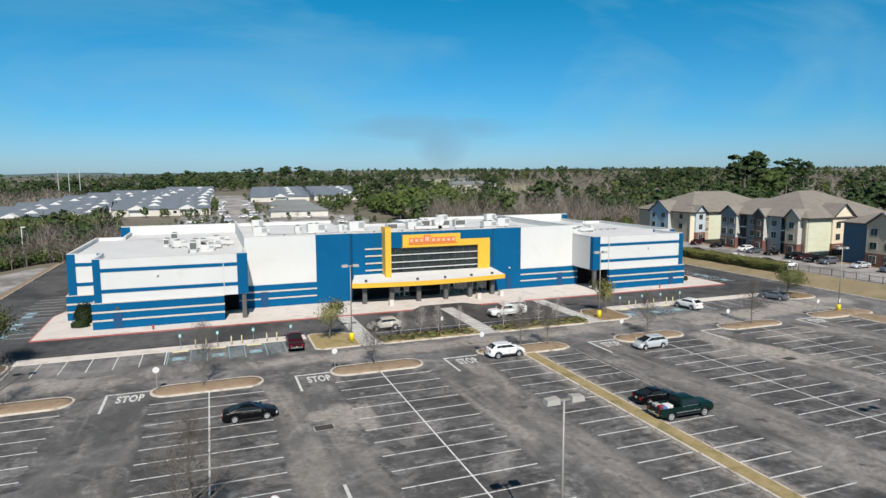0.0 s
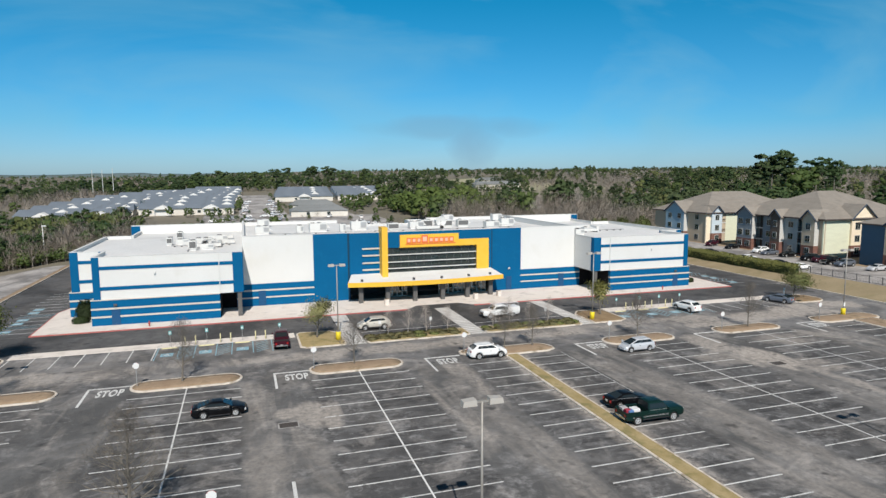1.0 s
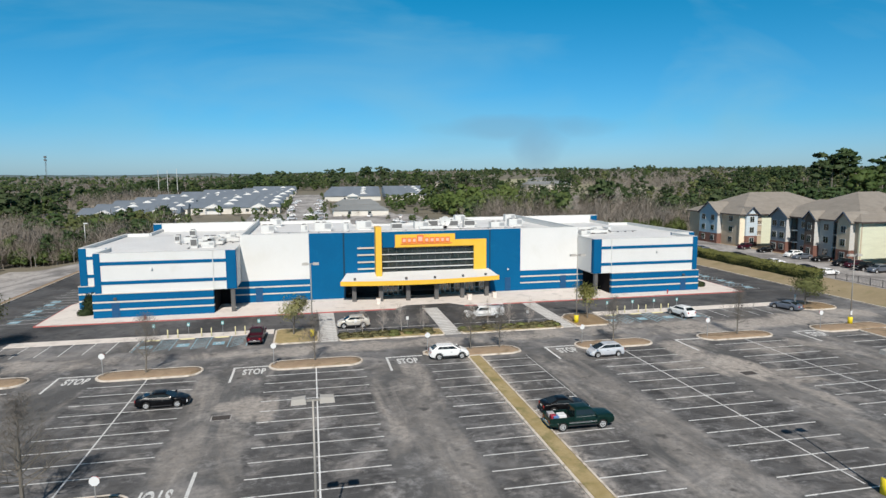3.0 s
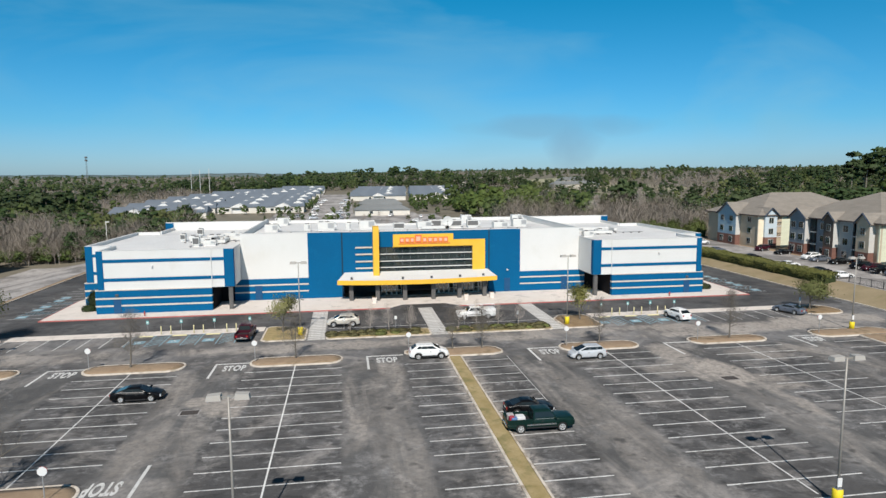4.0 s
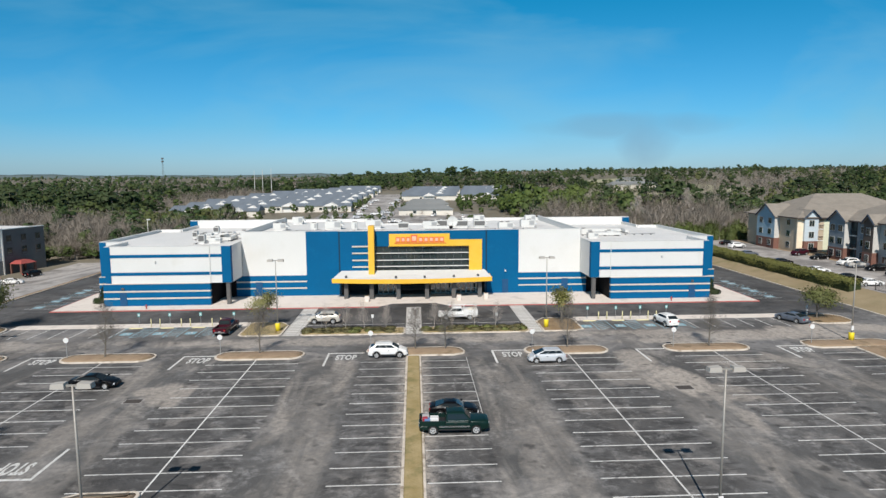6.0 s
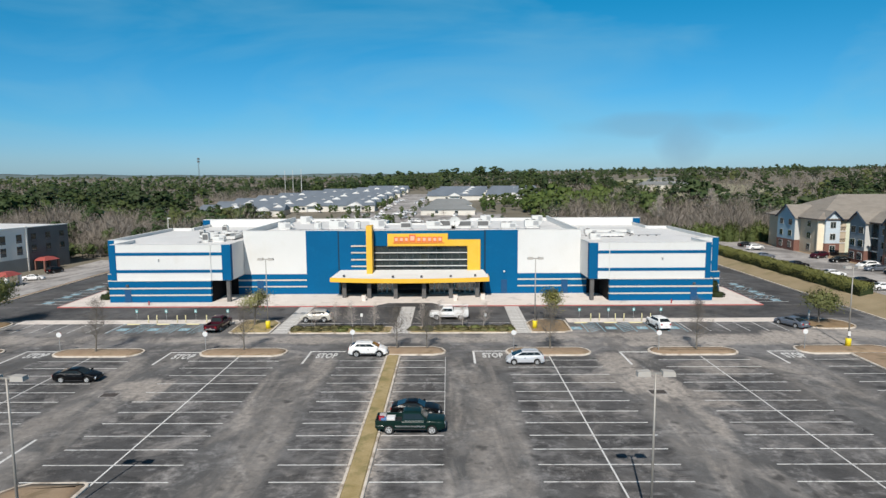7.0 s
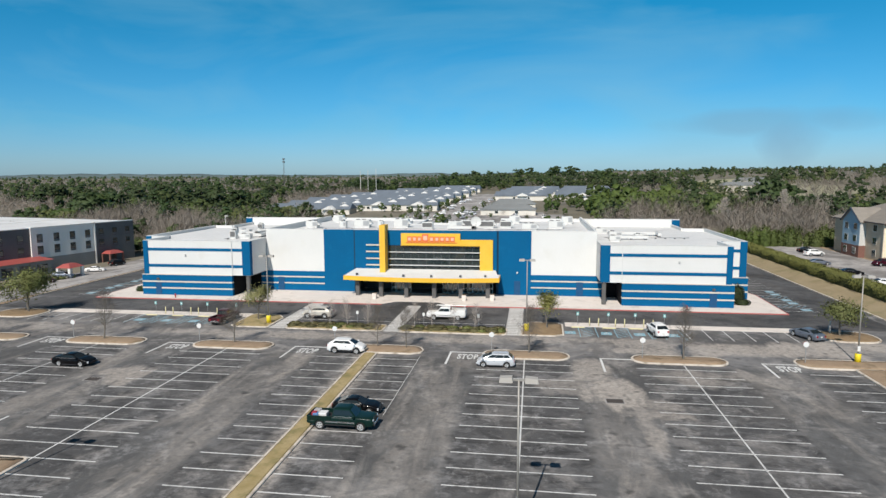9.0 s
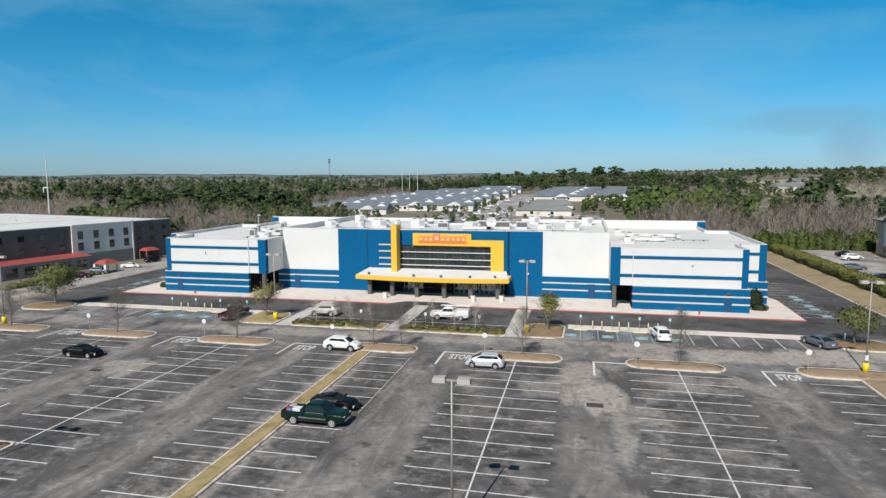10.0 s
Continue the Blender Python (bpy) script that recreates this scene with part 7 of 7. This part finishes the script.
# masts on the skyline
tower = thing("radio_mast", "thin lattice radio mast far off", "mast", at(-309, 877, land_height(-309, 877)))
for k in range(3):
    a = 2 * math.pi * k / 3
    part("leg", MB().tube((1.2 * math.cos(a), 1.2 * math.sin(a), -1), (0.6 * math.cos(a), 0.6 * math.sin(a), 50), 0.16, 0.12, 5), HVAC_DARK, tower)
for k in range(24):
    part("brace", MB().tube((1.1, 0, 2 * k + 1), (-0.5, 0.9, 2 * k + 2.6), 0.07, 0.07, 4), HVAC_DARK, tower)
for z in (44, 48):
    part("antenna_ring", MB().tube((0, 0, z), (0, 0, z + 2.2), 1.7, 1.7, 10), HVAC_DARK, tower)
for x, y, h in ((-121, 622, 26), (-113, 622, 26), (-105, 624, 27)):
    m_ = thing("tall_pole", "tall thin pole far behind the houses", "pole", at(x, y, land_height(x, y)), "tall poles")
    part("shaft", MB().tube((0, 0, 0), (0, 0, h), 0.35, 0.2, 6), HVAC, m_)
m_ = thing("street_lamp", "tall pale lamp pole at the edge of the hotel car park", "lamp post", at(-46, 189.4, land_height(-46, 189.4)))
part("shaft", MB().tube((0, 0, -0.2), (0, 0, 10.2), 0.16, 0.09, 8), HVAC, m_, "", True)
part("head", MB().soft(-0.2, 0.9, -0.2, 0.2, 10.0, 10.3, 0.05), HVAC, m_)
cell = thing("mobile_mast", "pale monopole mast rising over the woods", "mast", at(-184, 242, land_height(-184, 242)))
part("shaft", MB().tube((0, 0, 0), (0, 0, 35), 0.45, 0.15, 10), HVAC, cell)
part("antenna", MB().box(-2.4, -0.2, -0.2, 0.2, 19.6, 20.2), HVAC, cell)
part("antenna", MB().box(-2.5, -2.1, -0.25, 0.25, 17.6, 20.2), HVAC, cell)


# low wooded ridges on the horizon, so far off that they stand still; haze is painted into their colour
HAZY_RIDGE = surf("far_ridge", (0.085, 0.120, 0.125), (0.115, 0.148, 0.150), 0.004, 0.02, 0.95, 0.0, stretch=(1, 1, 6))
ridge = MB()
steps = 240
for k in range(steps + 1):
    a = radians(-66 + 132 * k / steps)
    top = 36 + 10 * noise.noise(Vector((k * 0.11, 0.3, 0))) + 5 * noise.noise(Vector((k * 0.6, 2.3, 0)))
    for r, z in ((3480, -20), (3500, top * 0.8), (3560, top), (3600, -20)):
        ridge.v.append((33 + r * math.sin(a), -5 + r * math.cos(a), z))
ridge.f = [(4 * k + i, 4 * k + 4 + i, 4 * k + 5 + i, 4 * k + 1 + i) for k in range(steps) for i in range(3)]
setting("backdrop", ridge, HAZY_RIDGE, "low wooded ridge on the horizon, coloured blue-grey for haze", "backdrop", True)


# ---- woods ----
PINE = leaf_mat("pine_needles", (0.040, 0.078, 0.027), (0.078, 0.122, 0.043), 0.3, 0.6, 0.8, 0.32)
BROAD = leaf_mat("evergreen_crowns", (0.064, 0.114, 0.030), (0.130, 0.178, 0.050), 0.3, 0.6, 0.8, 0.32)
OLIVE = leaf_mat("olive_crowns", (0.125, 0.155, 0.050), (0.200, 0.225, 0.085), 0.3, 0.6, 0.5, 0.35)
FRESH = leaf_mat("fresh_green_crowns", (0.095, 0.150, 0.032), (0.155, 0.205, 0.055), 0.2, 0.7, 0.4, 0.4)
PALE_BARK = surf("pale_wood_bark", (0.30, 0.265, 0.23), (0.40, 0.36, 0.32), 0.3, 3, 0.95, 0.0)
BARE = leaf_mat("bare_crowns", (0.30, 0.265, 0.225), (0.40, 0.36, 0.315), 0.4, 0.35, 0.35)
wood_rng = np.random.default_rng(2024)


def unit_clump(fine):
    """A small closed lump to build crowns from: twenty faces, or eight for far ones."""
    if not fine:
        return np.array([(1, 0, 0), (-1, 0, 0), (0, 1, 0), (0, -1, 0), (0, 0, 1), (0, 0, -1)], float), [(0, 2, 4), (2, 1, 4), (1, 3, 4), (3, 0, 4), (2, 0, 5), (1, 2, 5), (3, 1, 5), (0, 3, 5)]
    bm = bmesh.new()
    bmesh.ops.create_icosphere(bm, subdivisions=1, radius=1.0)
    out = np.array([tuple(q.co) for q in bm.verts]), [tuple(q.index for q in fc.verts) for fc in bm.faces]
    bm.free()
    return out


def proto(kind, rng, n, size):
    """One tree a metre high, as faces: bark first, then its crown. n is clumps, leaves and fineness for evergreens, twigs for bare trees."""
    mb = MB()
    mb.tube((0, 0, -0.03), (0, 0, 0.6 if kind in ("bare", "broad") else 0.88), 0.014 if kind != "bare" else 0.010, 0.005, 4, False)
    V, F, N = [np.array(mb.v)], [list(t) for t in mb.f], []
    mv = np.array(mb.v) * np.array([1, 1, 0])
    N.append(mv / (np.linalg.norm(mv, axis=1)[:, None] + 1e-9))
    nb, k = len(F), len(mb.v)
    if kind == "bare":
        for q in range(7):
            a, h = rng.uniform(0, 6.283), rng.uniform(0.2, 0.5)
            lim = MB().tube((0, 0, h), (0.2 * math.cos(a), 0.2 * math.sin(a), h + rng.uniform(0.2, 0.42)), 0.007, 0.002, 3, False)
            V.append(np.array(lim.v))
            F += [[i + k for i in t] for t in lim.f]
            N.append(np.tile((0, -0.5, 0.85), (len(lim.v), 1)))
            nb, k = nb + len(lim.f), k + len(lim.v)
        c = rng.normal(size=(n, 3)) * np.array([0.17, 0.17, 0.18]) + np.array([0, 0, 0.6])
        c[:, 2] = c[:, 2].clip(0.15, 1.0)
        lead = c - np.array([0, 0, 0.1])
        lead /= np.linalg.norm(lead, axis=1)[:, None]
        lead += rng.normal(size=lead.shape) * 0.45 + np.array([0, 0, 0.3])
        lead *= rng.uniform(0.6, 1.2, (len(c), 1))
        side = np.cross(lead, rng.normal(size=lead.shape))
        side /= np.linalg.norm(side, axis=1)[:, None]
        V.append(np.stack([c - lead * 0.08, c + side * size * 0.05, c + lead * 0.09, c - side * size * 0.05], 1).reshape(-1, 3))
        F += (np.arange(4 * n).reshape(-1, 4) + k).tolist()
        qn = np.repeat((c - np.array([0, 0, 0.45])) * 0.35 + np.array([0, -0.05, 0.22]), 4, 0)
        N.append(qn / (np.linalg.norm(qn, axis=1)[:, None] + 1e-9))
        return np.concatenate(V), F, [0] * nb + [1] * n, np.concatenate(N)
    clumps, leaves, fine = n
    uv, uf = unit_clump(fine)
    cen, rad = [], []
    for q in range(clumps):
        a = q * 2.4 + rng.normal() * 0.4
        if kind == "tall_pine":
            h = 0.60 + 0.36 * (q + rng.uniform(0, 1)) / clumps
            r = 0.16 * rng.uniform(0.25, 1.0)
            cen.append((r * math.cos(a), r * math.sin(a), h))
            rad.append(np.array([1.2, 1.2, 0.6]) * size * rng.uniform(0.6, 1.15))
        elif kind == "pine":
            h = 0.42 + 0.54 * (q + rng.uniform(0, 1)) / clumps
            r = (0.05 + 0.20 * (1 - abs(h - 0.60) / 0.42)) * rng.uniform(0.45, 1.0)
            cen.append((r * math.cos(a), r * math.sin(a), h))
            rad.append(np.array([1.15, 1.15, 0.72]) * size * (1.15 - 0.5 * (h - 0.42)) * rng.uniform(0.75, 1.2))
        else:
            h = 0.26 + 0.60 * (q + rng.uniform(0, 1)) / clumps
            r = 0.30 * math.sqrt(max(0.02, 1 - ((h - 0.52) / 0.44) ** 2)) * rng.uniform(0.45, 0.95)
            cen.append((r * math.cos(a), r * math.sin(a), h))
            rad.append(np.array([1.2, 1.2, 1.0]) * size * rng.uniform(0.8, 1.25))
    mid = np.array([0, 0, 0.5])
    for c, r in zip(cen, rad):
        p = uv * (1 + rng.uniform(-0.3, 0.3, (len(uv), 1))) @ np.array(Euler(rng.uniform(0, 6.28, 3)).to_matrix())
        v = p * r + np.array(c)
        w = p * 0.5 + (v - mid) * np.array([1, 1, 0.6]) * 1.5 + np.array([0, 0, 0.25])
        V.append(v)
        N.append(w / (np.linalg.norm(w, axis=1)[:, None] + 1e-9))
        F += [[i + k for i in t] for t in uf]
        k += len(v)
    nf = clumps * len(uf)
    if leaves:
        pick = rng.integers(0, clumps, leaves)
        d = rng.normal(size=(leaves, 3))
        d /= np.linalg.norm(d, axis=1)[:, None]
        c = np.array(cen)[pick] + d * np.array(rad)[pick] * rng.uniform(0.7, 1.35, (leaves, 1))
        qv, qf, qn = quads(c, size * 0.62, rng, 0.1, 1.4, c - mid + d * 0.2)
        V.append(qv)
        N.append(qn)
        F += (qf + k).tolist()
        nf += leaves
    return np.concatenate(V), F, [0] * nb + [1] * nf, np.concatenate(N)


def wood(name, kind, mat, places, protos, label):
    """All the trees of one kind, joined: places are x, y, height."""
    V, F, I, N, k = [], [], [], [], 0
    for x, y, h in places:
        v, f, i, w_ = protos[wood_rng.integers(len(protos))]
        a, w = wood_rng.uniform(0, 6.283), h * wood_rng.uniform(0.98, 1.35)
        ca, sa = math.cos(a) * w, math.sin(a) * w
        V.append(np.stack([v[:, 0] * ca - v[:, 1] * sa + x, v[:, 0] * sa + v[:, 1] * ca + y, v[:, 2] * h + land_height(x, y)], 1))
        F += [[q + k for q in t] for t in f]
        I += i
        N.append(np.stack([w_[:, 0] * math.cos(a) - w_[:, 1] * math.sin(a), w_[:, 0] * math.sin(a) + w_[:, 1] * math.cos(a), w_[:, 2]], 1))
        k += len(v)
    if V:
        ob = new(name, mesh_of(name, np.concatenate(V), F, [PALE_BARK if kind == "bare" else BARK, mat], I, np.concatenate(N)))
        tagged(ob, label, "trees", kind="stuff")


def cleared(x, y):
    """Open ground, where no wood stands."""
    if -66 < x < 180 and y < 184:
        return True
    if -96 < x <= -60 and y < 176:
        return True
    if -112 < x < 62 + 0.08 * y and y < 500 and not (x < -42 and y < 318 - 0.0 * x):
        return True
    if -118 + 0.10 * (y - 350) < x < 135 and 338 < y < 635:
        return not (x > 62 + 0.08 * y and y < 500)
    if 620 < y < 780 and 172 + 0.23 * (y - 450) < x < 200 + 0.28 * (y - 450):
        return True
    if -45 < x < 62 and y < 500:
        return True
    return False


def kind_at(x, y):
    """Which kind grows where: pines, broad evergreens or bare trees, in drifts."""
    n1 = noise.noise(Vector((x * 0.009, y * 0.009, 0.3)))
    n2 = noise.noise(Vector((x * 0.03, y * 0.03, 5.1)))
    if x > 46 and y < 285 and x < 175:
        g = -0.42
    elif -66 < x < -30 and y < 250:
        g = -0.02
    elif 70 < x < 175 and 285 <= y < 500:
        g = 0.6 if y < 350 + 60 * n2 else -0.10
    elif x >= 175:
        g = 0.03
    elif x < -60 and y < 215:
        g = -0.26
    elif -200 < x < -60 and y < 430:
        g = -0.02
    elif 620 < y < 760 and -260 < x < 170:
        g = 0.50
    elif y > 760 and x > -100:
        g = 0.14
    else:
        g = -0.14 if x < 0 else 0.0
    s = n1 * 1.2 + n2 * 0.9 + g + wood_rng.uniform(-0.07, 0.07)
    if s < 0.0:
        return "bare"
    return "pine" if wood_rng.random() < 0.55 else "broad"


beds = {}
hfov0, hfov1 = radians(-58), radians(56)
for band, r0, r1, across, deep in (("near", 150, 340, 6.4, 7.0), ("mid", 340, 720, 6.2, 15.0), ("far", 720, 1500, 9.0, 38.0), ("edge", 1500, 3400, 17.0, 110.0)):
    for r_ in np.arange(r0, r1, deep):
        for a_ in np.arange(hfov0, hfov1, across / r_):
            r = r_ + wood_rng.uniform(0, 1) * deep
            az = a_ + wood_rng.uniform(-0.5, 0.5) * across / r_
            x, y = 33 + r * math.sin(az), -5 + r * math.cos(az)
            if cleared(x, y) or (band == "far" and abs(x - 60) < 70 and y < 640):
                continue
            if noise.noise(Vector((x * 0.006, y * 0.006, 9.7))) < -0.42 and r > 400:
                continue
            kd = kind_at(x, y)
            h = {"pine": 8.0 + 8.5 * wood_rng.random() ** 1.6, "broad": 6.5 + 7.0 * wood_rng.random() ** 1.5, "bare": wood_rng.uniform(7.0, 11.5)}[kd]
            if x > 175 and y > 120:
                h *= 0.78
            h *= 0.98 + 0.55 * noise.noise(Vector((x * 0.02, y * 0.02, 2.2)))
            if 12 - 0.345 * y < x < -30 and 200 < y < 335:
                h = min(h, 12.0) if y < 245 else min(h * 0.65, 6.0)
            if 110 < x < 230 and 285 < y < 450:
                h *= 0.75
            if x > 60 and y > 640:
                h *= 0.85
            if kd != "bare" and 80 < x < 140 and 285 <= y < 400:
                kd = "fresh"
            if kd == "pine" and x < -40 and y < 290 and wood_rng.random() < 0.5:
                kd = "broad"
            if kd == "broad" and ((x >= 175 and r < 720 and wood_rng.random() < 0.35) or (x < -40 and y < 300 and wood_rng.random() < 0.65)):
                kd = "olive"
            beds.setdefault((band, kd), []).append((x, y, h))
# tall pines that stand out
beds[("tall", "tall_pine")] = [(273.5, 262, 29), (283.0, 262, 29.5), (265.5, 262, 24), (278, 268, 25), (304, 262, 24), (317, 262, 23)]
beds[("tall", "tall_pine")] += [(82, 704, 25), (76, 700, 23), (95, 708, 24), (101, 702, 23), (40, 700, 22), (52, 696, 23), (138, 700, 20)]
beds[("tall", "broad")] = [(284, 258, 21), (290, 262, 21.5), (296, 260, 21), (300, 266, 20), (136, 696, 18), (142, 702, 18)]
beds[("near", "bare")] += [(x, y, wood_rng.uniform(6.5, 9.5)) for x, y in zip(wood_rng.uniform(-66, -20, 110), wood_rng.uniform(181, 212, 110))]
beds[("near", "bare")] += [(x, y, wood_rng.uniform(7.0, 11.0)) for x, y in zip(wood_rng.uniform(-125, -60, 90), wood_rng.uniform(186, 226, 90))]
# the tall evergreen row north of the flats, and trees close behind the building
beds[("near", "broad")] += [(x, y, wood_rng.uniform(6, 9)) for x, y in zip(wood_rng.uniform(64, 100, 16), wood_rng.uniform(335, 420, 16))]
yard = [(x, y) for x, y in zip(wood_rng.uniform(-20, 74, 70), wood_rng.uniform(252, 350, 70)) if not (25 < x < 61 and y > 319)]
yard += [(x, y) for x, y in zip(wood_rng.uniform(24, 32, 22), wood_rng.uniform(350, 550, 22))] + [(x, y) for x, y in zip(wood_rng.uniform(0, 4, 16), wood_rng.uniform(380, 560, 16))]
for k, (x, y) in enumerate(yard):
    beds[("near", ("broad", "bare", "bare", "broad", "pine")[k % 5])].append((x, y, wood_rng.uniform(2.2, 4.6)))
# undergrowth along the edge of the western wood
for k in range(150):
    x, y = wood_rng.uniform(-84, -34), 180 + 26 * wood_rng.random() ** 1.5
    if x > -66 and y < 184:
        y += 5
    beds[("near", ("broad", "bare", "broad")[k % 3])].append((x, y, wood_rng.uniform(2.6, 5.2)))
# a belt of mixed trees before the far houses
beds.setdefault(("near", "olive"), [])
for k in range(58):
    u = wood_rng.uniform(0, 1)
    x, y = -64 + 32 * u + wood_rng.normal() * 1.5, 240 - 16 * u + wood_rng.normal() * 5
    beds[("near", ("pine", "broad", "olive", "olive", "bare")[k % 5])].append((x, y, wood_rng.uniform(8.5, 12.5)))
beds[("near", "fresh")] += [(x, y, wood_rng.uniform(6.5, 9.5)) for x, y in zip(wood_rng.uniform(86, 124, 130), wood_rng.uniform(284, 390, 130)) if x > 84 + (390 - y) * 0.05]
beds[("near", "pine")] += [(x, y, wood_rng.uniform(7, 10)) for x, y in zip(wood_rng.uniform(-62, -30, 26), wood_rng.uniform(186, 215, 26))]
beds[("near", "broad")] += [(x, y, wood_rng.uniform(4.5, 6.5)) for x, y in ((16.7, 256), (18.5, 258), (-36, 287), (-31, 346), (-21, 346), (-8, 343), (-49, 462), (-51, 456), (-55, 436), (-48, 470), (-40, 334), (-12, 338), (-64, 333), (-2, 340), (-22, 337), (2, 362), (3, 380), (26, 380), (24, 340), (64, 352), (4, 420), (70, 372), (80, 390))]
LOD = {"tall": ((11, 330, True), 0.072), "near": ((14, 170, False), 0.094), "mid": ((9, 72, False), 0.118), "far": ((6, 6, False), 0.18), "edge": ((4, 0, False), 0.24)}
NAMES = {"pine": ("pine_wood", PINE, "tall green pines of the surrounding woods"), "broad": ("evergreen_wood", BROAD, "rounded evergreen trees of the surrounding woods"), "fresh": ("evergreen_wood", FRESH, "fresh green evergreen trees at the edge of the woods"), "olive": ("evergreen_wood", OLIVE, "olive-green evergreen trees before the far houses"), "tall_pine": ("pine_wood", PINE, "tall pines rising over the woods"), "bare": ("bare_wood", BARE, "bare grey-brown winter trees of the surrounding woods")}
for (band, kd), places in beds.items():
    n, size = LOD[band]
    if kd == "bare":
        n, size = {"near": (190, 0.090), "mid": (54, 0.22), "far": (26, 0.50), "edge": (12, 1.1)}[band]
    protos = [proto("broad" if kd in ("fresh", "olive") else kd, np.random.default_rng(300 + q), n, size) for q in range(5)]
    nm, mt, lb = NAMES[kd]
    wood(nm, kd, mt, places, protos, lb)
